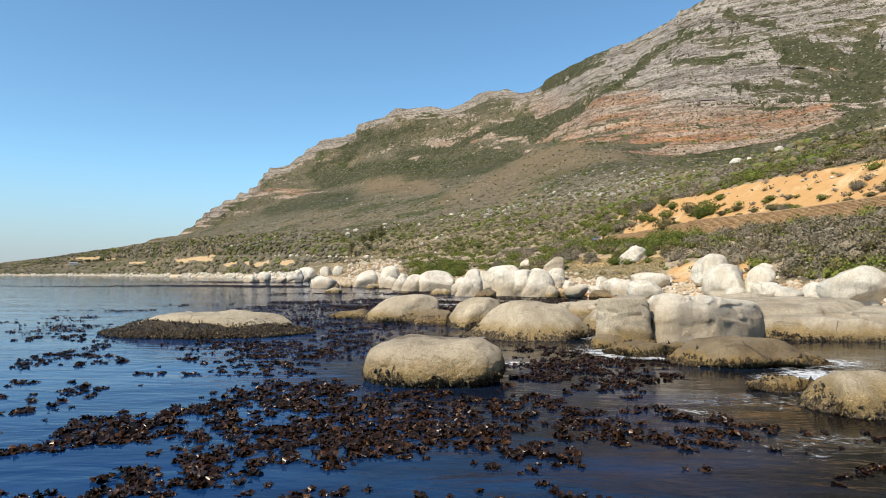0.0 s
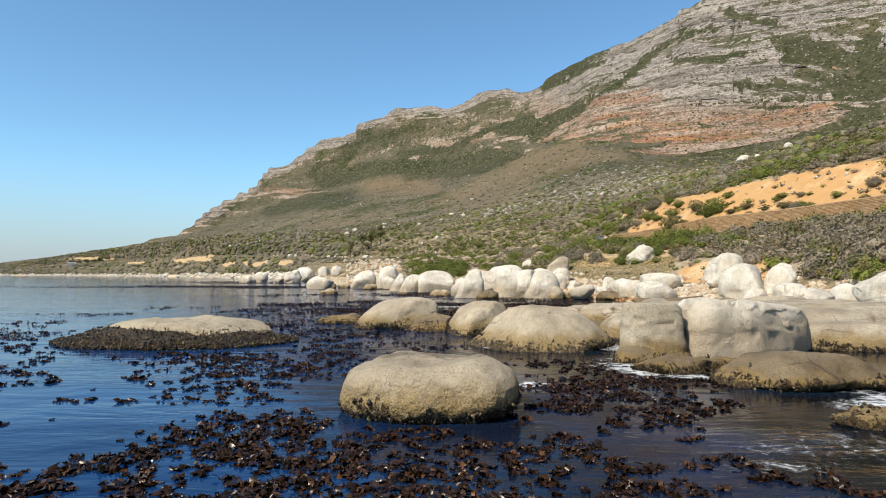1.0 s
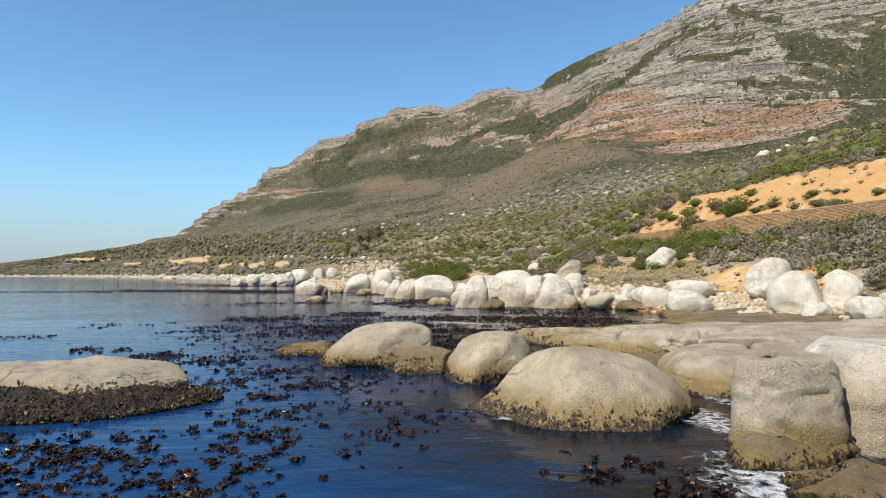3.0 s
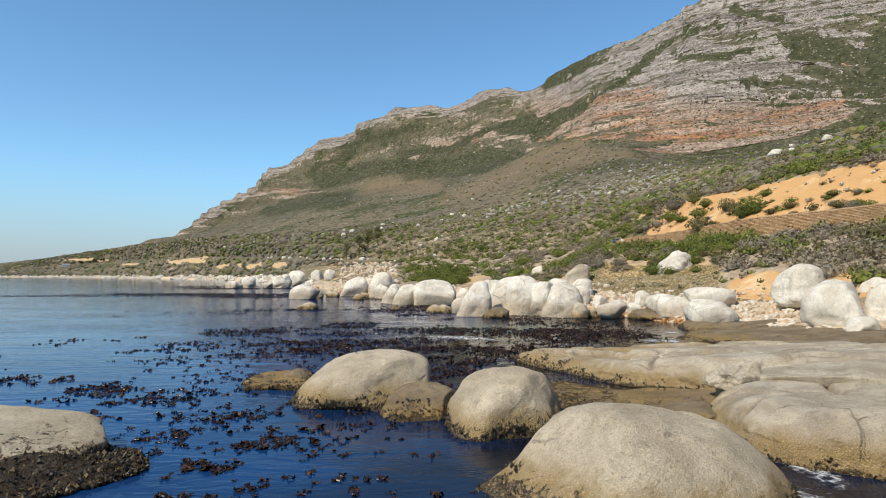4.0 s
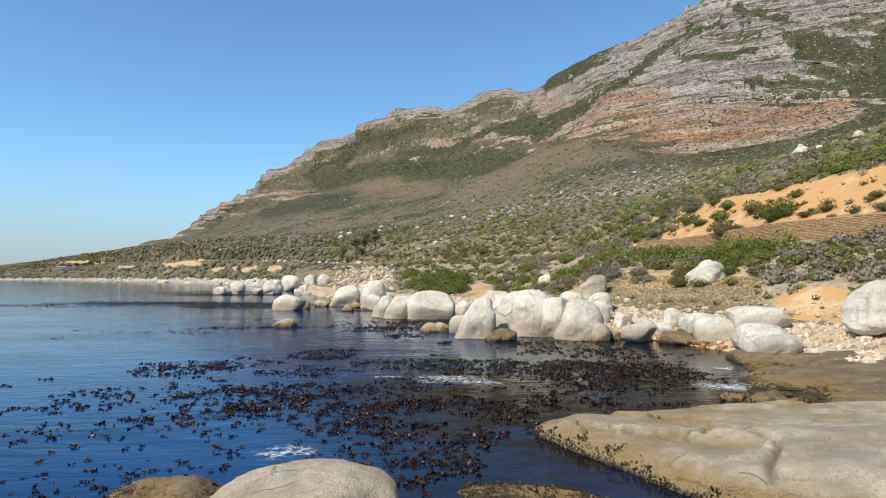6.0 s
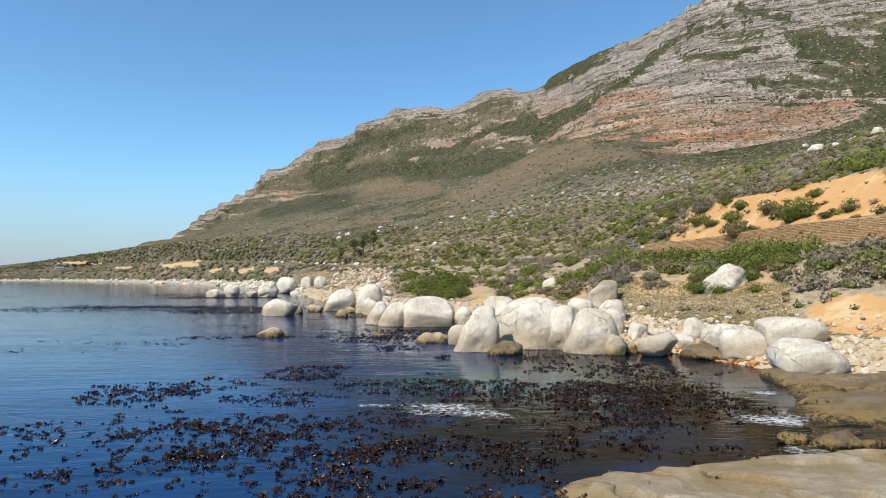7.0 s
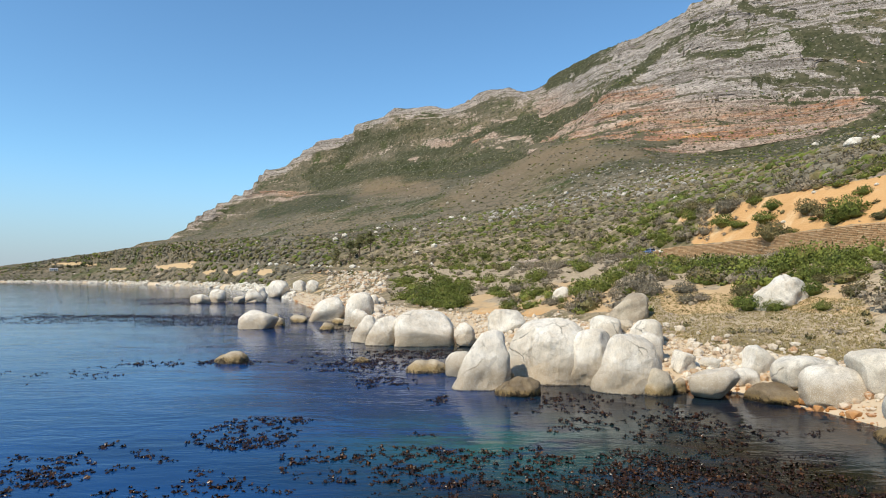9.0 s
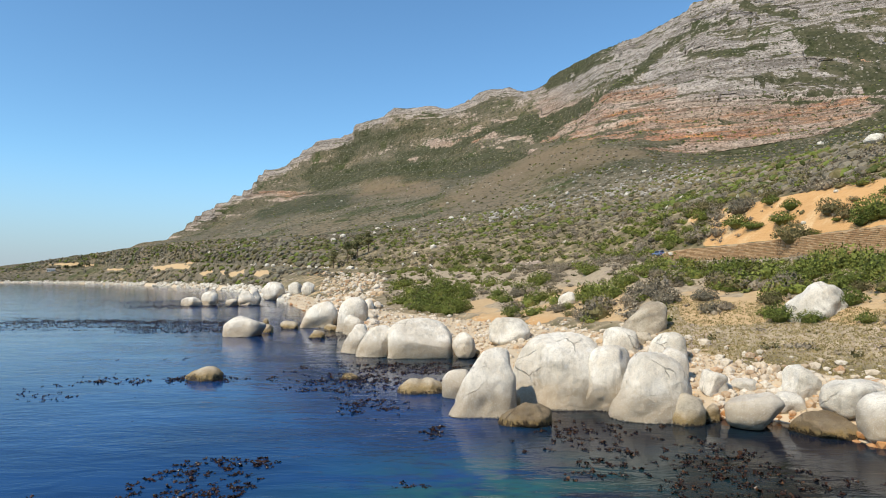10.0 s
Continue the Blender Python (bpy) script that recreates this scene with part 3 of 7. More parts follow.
def patch(spine, wide):
    """1 along a line of (bearing, rise) with ragged edges, 0 away from it."""
    best = np.full_like(Z, 1e9)
    px, py = bearing + wave_b, rise_of + wave_e
    for (x0, y0), (x1, y1) in zip(spine, spine[1:]):
        dx, dy = x1 - x0, y1 - y0
        k = np.clip(((px - x0) * dx + (py - y0) * dy) / (dx * dx + dy * dy), 0, 1)
        best = np.minimum(best, np.hypot(px - x0 - k * dx, py - y0 - k * dy))
    return np.exp(-((best / wide) ** 4)) * (U > 6.5)


def patches(*all_of):
    return np.maximum.reduce([patch(*one) for one in all_of])


thickets = patches(
    ([(161, 312), (201, 336), (259, 359)], 15.2),
    ([(183, 262), (237, 288), (290, 321), (326, 356), (375, 389), (451, 414)], 5.8),
    ([(94, 240), (138, 237), (179, 255), (219, 279)], 11.6),
    ([(554, 389), (638, 374), (701, 347)], 11.6),
    ([(585, 341), (699, 307)], 8.0),
    ([(705, 387), (703, 298), (699, 236)], 23.2),
    ([(424, 291), (549, 294), (692, 300)], 3.6),
    ([(487, 321), (594, 314), (692, 321)], 3.6),
    ([(371, 362), (460, 359), (500, 370)], 4.5),
    ([(192, 177), (281, 187), (353, 182), (460, 202), (567, 216), (674, 258)], 11.6),
    ([(393, 405), (487, 412)], 5.4),
    ([(600, 333), (660, 331), (725, 338)], 4.5),
    ([(570, 360), (640, 358), (720, 365)], 6.0),
    ([(640, 288), (725, 282)], 5.0),
    ([(520, 279), (600, 283)], 3.0),
    ([(469, 434), (549, 421)], 5.4),
    ([(-201, 155), (-129, 173), (-22, 173), (103, 196)], 14.3),
    ([(-281, 106), (-147, 129)], 10.7),
    ([(-76, 196), (13, 207), (103, 249), (156, 258)], 7.1),
    ([(-201, 173), (-121, 222), (-22, 240)], 8.0))
slides = patches(
    ([(219, 202), (156, 191), (85, 146), (13, 115)], 23.2),
    ([(192, 200), (299, 207)], 8.0),
    ([(-121, 146), (-13, 146)], 12.5))
rust = patches(
    ([(161, 224), (237, 229)], 6.2),
    ([(259, 227), (362, 232)], 7.1),
    ([(366, 227), (522, 237)], 6.2),
    ([(433, 257), (549, 269)], 4.5),
    ([(562, 271), (647, 288)], 5.4),
    ([(308, 206), (371, 200), (433, 189)], 8.0),
    ([(237, 262), (335, 267)], 5.4),
    ([(272, 249), (397, 252)], 5.4),
    ([(469, 211), (585, 231)], 6.2),
    ([(629, 350), (647, 347)], 5.4),
    ([(31, 222), (67, 227)], 8.9),
    ([(-290, 136), (-210, 138)], 4.5),
    ([(228, 285), (353, 298)], 7.1))
bleached = patches(
    ([(-22, 214), (58, 221)], 6.2),
    ([(85, 229), (143, 227)], 7.1),
    ([(103, 234), (49, 237)], 3.6),
    ([(-76, 181), (-49, 193)], 5.4),
    ([(-308, 132), (-201, 133)], 6.2),
    ([(-362, 118), (-406, 88)], 4.5),
    ([(-192, 187), (-165, 191)], 4.5),
    ([(67, 254), (156, 255)], 4.5),
    ([(85, 207), (129, 207)], 5.4),
    ([(-129, 166), (-76, 173)], 3.6))
veg = fbm(np.stack([X * 0.0075 + Z * 0.004, Y * 0.0075, Z * 0.022], -1), 4, 0.55, 77)
veg = 0.75 * veg + 0.45 * fbm(np.stack([X * 0.011, Y * 0.011, Z * 0.02], -1), 3, 0.5, 79)
spur_foot = np.interp(bearing, [134, 152, 228, 246, 326, 424, 460, 594, 692, 817], [307, 216, 221, 207, 195, 184, 202, 239, 282, 334])
spur = step(bearing, 125, 161) * step(rise_of + wave_e, spur_foot - 4, spur_foot + 6)
brow = (1 - step(bearing, 125, 161)) * (1 - step(crest_of - rise_of + 1.5 * wave_e, 7, 18)) * step(crest_of, 60, 110)
on_mountain = step(U, 7.6, 8.2) * tall
bare_rock = on_mountain * (0.26 * spur + 0.30 * brow + 0.30 * bleached + 0.25 * rust - 1.3 * veg * spur - 0.5 * veg - 1.9 * thickets - 0.8 * slides) - 0.12 * on_mountain
mark(land_me, "rock", np.clip(bare_rock - 1.0 * on_mountain * (1 - spur) * (1 - brow) * (1 - bleached), -1.6, 1))
mark(land_me, "lush", np.clip(on_mountain * (0.95 * thickets + (0.35 + 0.7 * veg) * (1 - spur) * (1 - slides) + 0.55 * spur), 0, 1))
mark(land_me, "slide", np.clip(slides * on_mountain, 0, 1))
mark(land_me, "ledge", np.clip(0.5 + ledge_mask * 1.1, 0, 1))
mark(land_me, "iron", np.clip(rust + 0.50 * spur * (1 - step(rise_of + wave_e, 250, 310)) + 0.25 * bleached, 0, 1))
mark(land_me, "quartzite", np.clip(on_mountain * np.maximum(step(rise_of + 1.5 * wave_e, 262, 315), 0.8 * brow), 0, 1))
mark(land_me, "far", step(R, 330, 800))
mark(land_me, "stones", 0.16 * step(U, 7.0, 7.6) * (1 - step(U, 8.5, 9.0)))


def far_cuts(a, z):
    """Bare sand cuts above the far road, as azimuth, half width, height, half height."""
    out = 0
    for a0, wa, z0, wz in ((-30.1, 0.9, 38, 3.6), (-28.5, 0.4, 35, 2.6), (-26.6, 0.8, 26, 2.8), (-22.1, 1.7, 27, 5), (-19.7, 0.5, 16, 3), (-18.2, 0.3, 16.5, 3.5), (-16.8, 0.6, 17, 3), (-14.7, 0.7, 16, 3.5)):
        out = out + np.exp(-(((a - a0) / wa) ** 4) - ((z - z0) / wz) ** 4)
    return out


patchy = fbm(flat3(X, Y, 0.035), 3, 0.5, 63)
cut_band = step(U, 5.0, 5.15) * (1 - step(U, 5.85, 6.15)) * step(azf + 4 * patchy, 17.5, 23.0) * (1.0 + 0.6 * patchy)
low_sand = step(U, 1.9, 2.1) * (1 - step(U + 0.4 * patchy, 2.05, 2.45)) * step(azf + 3 * patchy, 25.5, 30) * (1 - step(azf, 36, 44)) * 0.85
slips = step(U, 2.1, 2.2) * (1 - step(U, 2.4, 2.6)) * step(azf, 6, 9) * (1 - step(azf, 26, 28)) * (0.38 + 0.75 * patchy)
rag = fbm(np.stack([azf * 1.6, Z * 0.15, 0 * Z], -1), 4, 0.6, 65)
left_cut = 0.85 * far_cuts(azf + 1.1 * rag, Z + 5 * rag) * (U > 1.5) * (U < 8)
low_bank = 1.1 * np.exp(-(((X - 50) / 6) ** 2 + ((Y - 127) / 10) ** 2)) * (U > 2.02)
fill = step(U, 1.9, 2.1) * (1 - step(U, 2.8, 2.95)) * step(azf, -13, -11) * (1 - step(azf, -4.5, -3.5)) * 0.5
foot_bank = step(U, 2.02, 2.08) * (1 - step(U + 0.2 * patchy, 2.15, 2.3)) * step(azf, 0, 2) * (1 - step(azf, 12, 15)) * 0.7
soil_spots = sum(np.exp(-(((X - x0) / w) ** 2 + ((Y - y0) / (1.6 * w)) ** 2) ** 2) for x0, y0, w in ((20.4, 198, 4.0), (39.4, 168, 4.4), (41.0, 161.5, 4.0), (36.5, 163, 3.0), (10.7, 211, 6.0), (12.0, 240, 5.0), (22, 232, 3.5), (47, 168, 3.0)))
mark(land_me, "earth", np.maximum.reduce([cut_band, low_sand, low_bank, left_cut, slips, fill, foot_bank, 0.9 * np.clip(soil_spots, 0, 1)]))
mark(land_me, "pale", np.clip(step(U, 2.0, 2.1) * (1 - step(U, 2.5, 2.7)) * (1 - step(azf, 25, 28)) + (1 - step(azf, -13, -12)), 0, 1))
mark(land_me, "bank", step(U, 2.0, 2.1) * (1 - step(U, 2.9, 3.0)) * step(azf, -5, -2) * (1 - step(azf, 40, 50)))
mark(land_me, "turf", step(U, 1.95, 2.1) * (1 - step(U + 0.25 * patchy, 2.08, 2.26)) * step(azf + 2 * patchy, 14.5, 18) * (1 - step(azf + 3 * patchy, 22, 26)) * 0.85)
mark(land_me, "shore", np.where(azf > -12, 1 - step(U, 1.85, 2.1), 1 - step(U, 1.4, 1.9)))
mark(land_me, "road", ((U > 4.1) & (U < 4.95)) * 1.0)
land_me.materials.append(LAND)
tagged(new("ground", land_me), "scrub-covered mountainside with sandstone cliffs above the shore", "mountain", kind="structure")


def ground_z(x, y):
    """The height of the land at arrays of x and y."""
    x, y = np.atleast_1d(np.asarray(x, float)), np.atleast_1d(np.asarray(y, float))
    a = np.degrees(np.arctan2(x - CX, y - CY))
    rr = np.hypot(x - CX, y - CY)
    j = np.clip(np.searchsorted(az, a), 0, len(az) - 1)
    out = np.empty(len(x))
    for n in range(len(x)):
        out[n] = np.interp(rr[n], R[:, j[n]], Z[:, j[n]])
    return out


# ---- the sea ----
def build_sea():
    a = np.radians(np.arange(0, 360, 1.5))
    rr = np.concatenate([np.arange(0.0, 130, 2.5), np.geomspace(130, 4700, 60)])
    x = CX + rr[:, None] * np.sin(a)[None, :]
    y = CY + rr[:, None] * np.cos(a)[None, :]
    me = grid_mesh("water", np.stack([x, y, 0 * x], -1).reshape(-1, 3), *x.shape, wrap=True)
    d = np.degrees(np.broadcast_to(a, x.shape))
    d = np.where(d > 180, d - 360, d)
    edge = np.interp(d, [k[0] for k in SHORE], [k[1] for k in SHORE], left=4000, right=4000)
    off = edge - np.broadcast_to(rr[:, None], x.shape)
    drift = 9 * fbm(flat3(x, y, 0.06), 3, 0.5, 71)
    beside = np.where((y > -60) & (y < 116), 40 - x, 400)
    mark(me, "shallow", 1 - step(np.minimum(off, beside) + drift, 12, 50))
    mark(me, "dark_water", 0.94 * np.exp(-(((x - 12) / 17) ** 4)) * (1 - step(y + drift, 92, 118)) + 0.9 * np.exp(-(((x - 21) / 10) ** 2 + ((y - 112) / 20) ** 2)) + 0.6 * np.exp(-(((x - 4) / 8) ** 2 + ((y - 97) / 9) ** 2)))
    mark(me, "sandy", np.exp(-(((x - 5) / 9) ** 2 + ((y - 115) / 8) ** 2)))
    me.materials.append(SEA)
    tagged(new("water", me), "dark blue calm sea with small ripples", "sea", kind="structure")


build_sea()


# ---- boulders ----
def stone(level, rx, ry, h, box=2.4, lean=(0, 0), taper=0.0, rough=0.06, seed=0, cracks=0, sink=0.14, flat=0.0, belly=0.36, facets=8, crisp=28):
    """A weathered boulder as vertices and faces; its base is at z = 0 and it reaches a little below."""
    v, f = BALLS[level]
    p = v / (np.abs(v) ** box).sum(1, keepdims=True) ** (1 / box)
    rng = np.random.RandomState(seed + 5)
    for _ in range(facets):
        d = rng.normal(size=3) * (1, 1, 0.7)
        d /= np.linalg.norm(d)
        over = p @ d - rng.uniform(0.70, 0.94)
        p = p - d * (np.log1p(np.exp(np.clip(over * crisp, -30, 30))) / crisp)[:, None]
    p = p / np.abs(p).max(0) * np.array([1.02, 1.02, 1.0])
    n = v.copy()
    z = p[:, 2]
    if flat:
        z = np.where(z > 1 - flat, 1 - flat + (z - 1 + flat) * 0.35, z) / (1 - flat * 0.65)
    wide = 1 - taper * np.clip(z, -0.4, 1)
    size = max(rx, ry, h)
    q = np.stack([p[:, 0] * rx * wide, p[:, 1] * ry * wide, np.where(z > 0, z * h * (1 - belly), z * h * (belly + sink)) + h * belly], -1)
    s = 1.0 / size
    big = fbm(q * s * 1.1 + seed * 7.7, 2, 0.5, seed)
    midn = fbm(q * s * 2.6 + seed * 3.1, 3, 0.5, seed + 7)
    small = fbm(q * 1.6, 4, 0.6, seed + 13)
    move = size * rough * (1.9 * big + 1.0 * midn) + 0.035 * small
    # the colour is darkened along cracks and flake edges
    dark_marks = np.zeros(len(q))
    for _ in range(cracks):
        d = rng.normal(size=3)
        d[2] *= 0.2
        d /= np.linalg.norm(d)
        off = rng.uniform(-0.45, 0.45) * min(rx, ry)
        centre = np.array([0, 0, h * 0.5])
        dist = (q - centre) @ d - off + 0.12 * size * fbm(q * s * 1.4, 2, 0.5, seed + 31)
        gate = step(fbm(q * s * 1.3 + 5, 2, 0.5, seed + 37), -0.45, -0.05)
        dark_marks = np.maximum(dark_marks, gate * np.exp(-((dist / (0.002 * size + 0.02)) ** 2)))
        move = move - gate * 0.016 * size * np.exp(-((dist / (0.004 * size + 0.014)) ** 2))
        move = move - gate * 0.009 * size * step(dist, 0, 0.02 * size)
    for k in range(2):  # sheets of the skin have flaked away
        skin = fbm(q * s * (1.2 + 0.9 * k) + seed, 4, 0.55, seed + 61 + k)
        lip = rng.uniform(0.0, 0.22)
        move = move - rng.uniform(0.006, 0.014) * size * step(skin, lip, lip + 0.035)
        dark_marks = np.maximum(dark_marks, 0.45 * np.exp(-(((skin - lip - 0.02) / 0.014) ** 2)))
    q = q + n * move[:, None]
    low = np.clip(1 - (q[:, 2]) / 0.9, 0, 1)
    q = q + n * (low * 0.10 * np.abs(fbm(q * 3.1, 3, 0.6, seed + 3)))[:, None]
    q[:, 0] += lean[0] * q[:, 2]
    q[:, 1] += lean[1] * q[:, 2]
    return q, f, dark_marks


COUNT = [0]
ROCKS = []
OCTA = np.array([(1, 0, 0), (-1, 0, 0), (0, 1, 0), (0, -1, 0), (0, 0, 1.3), (0, 0, -1.3)], float)
OCTA_FACES = np.array([(0, 2, 4), (2, 1, 4), (1, 3, 4), (3, 0, 4), (2, 0, 5), (1, 2, 5), (3, 1, 5), (0, 3, 5)])


def mussel_material():
    n = Nodes("mussels and weed", 0.55, 0.4)
    return n.done(n.ramp(n.island(), (0.0, (0.012, 0.009, 0.008)), (0.55, (0.035, 0.024, 0.013)), (0.85, (0.09, 0.058, 0.022)), (1.0, (0.19, 0.14, 0.06))))


MUSSELS = mussel_material()


def crust_on(rock, v, rx, ry):
    """Clumps of mussels and weed on the foot of a rock in the sea."""
    rng = np.random.RandomState(COUNT[0] + 40)
    reach = 0.42 + 0.85 * fbm(v * np.array([0.9, 0.9, 0.25]) + COUNT[0], 3, 0.6, 55)
    pick = np.flatnonzero((v[:, 2] < reach) & (v[:, 2] > -0.15))
    if not len(pick):
        return
    many = int(min(2600, 130 * (rx + ry)))
    if GRANITE_MUSSEL in rock.data.materials[:]:
        pick, many = np.flatnonzero(v[:, 2] > -0.15), 9500
    at = v[rng.choice(pick, many)] + rng.normal(0, 0.05, (many, 3))
    size = rng.uniform(0.025, 0.075 if many < 3000 else 0.085, (many, 1, 1))
    turn = rng.normal(size=(many, 3, 3)) * 0.35 + np.eye(3)
    pts = at[:, None, :] + (OCTA[None] @ turn) * size
    faces = (np.arange(many)[:, None, None] * 6 + OCTA_FACES[None]).reshape(-1, 3)
    me = soup("mussel_crust", pts.reshape(-1, 3), faces, smooth=False)
    me.materials.append(MUSSELS)
    ob = new("mussel_crust", me)
    ob.parent = rock
    tagged(ob, "dark mussels and weed", kind="stuff")


def boulder(x, y, zb, rx, ry, h, mat, label, name="boulder", level=5, turn=0, group="", stains=(), **shape):
    """A rounded stone on its support; stains are dark damp hollows on its top, as x, y, half length, half width."""
    COUNT[0] += 1
    v, f, dark_marks = stone(level, rx, ry, h, seed=COUNT[0] * 3, **shape)
    me = soup(name, v, f)
    for sx, sy, a, b in stains:
        frayed = 0.9 * fbm(v * 1.6, 4, 0.6, 17)
        damp = 1 - step(((v[:, 0] - sx) / a) ** 2 + ((v[:, 1] - sy) / b) ** 2 + frayed, 0.55, 0.95)
        dark_marks = np.maximum(dark_marks, 2.0 * damp * step(v[:, 2], 0.72 * h, 0.85 * h))
    mark(me, "crack", dark_marks)
    me.materials.append(mat)
    ob = new(name, me)
    ob.matrix_basis = pose(x, y, zb, 0, 0, turn)
    ROCKS.append((x, y, rx, ry, radians(turn)))
    if mat in (GRANITE_SEA, GRANITE_LOW, GRANITE_REEF, GRANITE_MUSSEL) and y < 95 and zb == 0:
        crust_on(ob, v, rx, ry)
    return tagged(ob, label, "boulder" if name == "boulder" else "rock", group)


boulder(-0.25, 29.2, 0.0, 3.28, 2.95, 1.95, GRANITE_SEA, "broad flat-topped granite boulder in kelp, mussel-crusted foot", level=6, box=2.3, rough=0.05, flat=0.16, taper=0.05, belly=0.36, sink=0.2, facets=3, cracks=2, stains=((0.75, 0.9, 1.5, 0.9), (-1.3, 0.7, 0.8, 0.5)))
boulder(-19.4, 51.5, 0.0, 8.66, 5.20, 0.62, GRANITE_MUSSEL, "low dark reef covered with mussels and weed", name="reef", level=6, box=2.0, rough=0.07, belly=0.1, sink=0.5, facets=0)
boulder(-3.9, 65.3, 0.0, 4.0, 3.7, 2.65, GRANITE_SEA, "rounded granite boulder standing in the sea, tan tide band and mussels", level=6, box=2.5, rough=0.05, lean=(0.2, 0), taper=0.12, belly=0.1, sink=0.5, facets=6)
boulder(-0.7, 62.0, 0.0, 2.1, 2.4, 1.35, GRANITE_LOW, "low wet rock crusted with mussels", name="rock", level=6, rough=0.09, taper=0.25, belly=0.1, sink=0.5)
boulder(-9.7, 69.6, 0.0, 2.9, 2.2, 0.55, GRANITE_LOW, "low wet rock crusted with mussels", name="rock", level=6, rough=0.11, belly=0.1, sink=0.5)
boulder(3.5, 59.6, 0.0, 2.95, 3.9, 2.75, GRANITE_SEA, "rounded granite boulder standing in the sea, tan tide band and mussels", level=6, box=2.3, rough=0.05, taper=0.2, cracks=2, belly=0.1, sink=0.5)
boulder(6.7, 50.2, 0.0, 5.0, 4.3, 2.85, GRANITE_SEA, "large sloping granite boulder with ochre tide band", level=6, box=2.1, rough=0.045, taper=0.3, cracks=1, belly=0.06, sink=0.5, facets=7)
boulder(11.7, 41.7, 0.0, 2.4, 1.0, 0.95, GRANITE_LOW, "tilted granite slab awash in foam", name="rock", level=6, box=2.8, rough=0.05, turn=14, belly=0.1, sink=0.5, lean=(0.25, 0.2))
boulder(16.8, 35.0, 0.0, 4.3, 2.7, 1.45, GRANITE_LOW, "low wet rock with yellow-green weed", name="rock", level=6, rough=0.08, taper=0.2, belly=0.1, sink=0.5)
boulder(14.4, 26.7, 0.0, 1.53, 0.77, 0.51, GRANITE_LOW, "small weed-covered rock in foam", name="rock", level=5, rough=0.1, belly=0.1, sink=0.5)
boulder(15.0, 22.7, 0.0, 1.81, 1.63, 1.27, GRANITE_SEA, "granite boulder standing in white foam", level=5, rough=0.08, cracks=1, belly=0.1, sink=0.5)
boulder(12.1, 38.5, 0.0, 2.9, 1.9, 0.85, GRANITE_LOW, "low brown rock crusted with mussels", name="rock", level=6, box=2.8, rough=0.1, cracks=1, belly=0.1, sink=0.5)
boulder(5.5, 138.1, 0.0, 3.00, 2.55, 6.45, GRANITE_PALE, "tall folded pale granite boulder leaning at the water", box=2.9, rough=0.06, facets=5, crisp=34, lean=(0.18, 0.0), cracks=2, taper=0.1, belly=0.1, sink=0.5)
boulder(3.6, 145.8, 0.0, 1.62, 1.38, 2.90, GRANITE_PALE, "squat granite boulder in the water", rough=0.08, box=2.8, facets=5, crisp=34, belly=0.1, sink=0.5, level=4)
boulder(12.9, 143.1, 0.0, 5.00, 4.25, 7.09, GRANITE_PALE, "largest granite boulder with a cracked tan face", level=6, box=2.8, rough=0.045, facets=5, crisp=34, lean=(0.1, 0.0), cracks=2, taper=0.04, belly=0.1, sink=0.5)
boulder(16.9, 140.5, 0.0, 3.06, 2.60, 6.02, GRANITE_PALE, "tilted pale egg-shaped granite boulder", box=2.3, rough=0.05, facets=5, crisp=34, lean=(0.22, 0.0), belly=0.3, sink=0.2, cracks=1)
boulder(20.4, 136.8, 0.0, 3.49, 2.96, 5.81, GRANITE_PALE, "round pale granite boulder with curving crack", level=6, box=2.7, rough=0.045, facets=5, crisp=34, cracks=2, taper=0.04, belly=0.1, sink=0.5)
boulder(25.5, 144.4, 0.0, 1.59, 1.35, 4.72, GRANITE_PALE, "pale granite shoulder with a shaded notch", rough=0.08, box=2.6, facets=5, crisp=34, level=4)
boulder(23.0, 133.8, 0.0, 1.30, 1.11, 2.56, GRANITE_SLAB, "brown-grey granite chunk at the waterline", rough=0.1, box=3.0, facets=5, crisp=34, cracks=2, belly=0.1, sink=0.5, level=4)
boulder(25.3, 134.8, 0.0, 0.71, 0.60, 1.50, GRANITE_SLAB, "brown-grey granite chunk at the waterline", rough=0.1, facets=5, crisp=34, belly=0.1, sink=0.5, level=4)
boulder(8.2, 139.1, 0.0, 0.95, 0.81, 1.70, GRANITE_SLAB, "small grey granite block wedged between boulders", rough=0.1, box=3.2, facets=5, crisp=34, level=4)
boulder(9.2, 133.8, 0.0, 2.17, 1.85, 1.61, GRANITE_LOW, "low cracked brown rock in kelp", name="rock", rough=0.11, facets=5, crisp=34, taper=0.04, cracks=2, belly=0.1, sink=0.5)
boulder(27.9, 132.7, 0.0, 2.51, 2.13, 3.00, GRANITE_PALE, "nearly round pale granite boulder at the waterline", rough=0.035, facets=5, belly=0.42, sink=0.1)
boulder(12.7, 183.5, 1.8, 3.31, 2.68, 4.12, GRANITE_LAND, "pale wedge of granite on the stony beach", rough=0.08, box=2.6, facets=5, crisp=34, taper=0.04)
boulder(23.7, 157.3, 2.7, 2.12, 1.72, 3.73, GRANITE_LAND, "pale rounded granite boulder on the stony beach", rough=0.06, box=2.5)
boulder(27, 159, 4.2, 1.55, 1.25, 1.78, GRANITE_SLAB, "orange-stained granite boulder on the stony beach", rough=0.06, box=2.5, level=4)
boulder(26.7, 149.5, 2.6, 2.26, 1.83, 3.69, GRANITE_LAND, "pale broad granite boulder on the stony beach", rough=0.06, box=2.6)
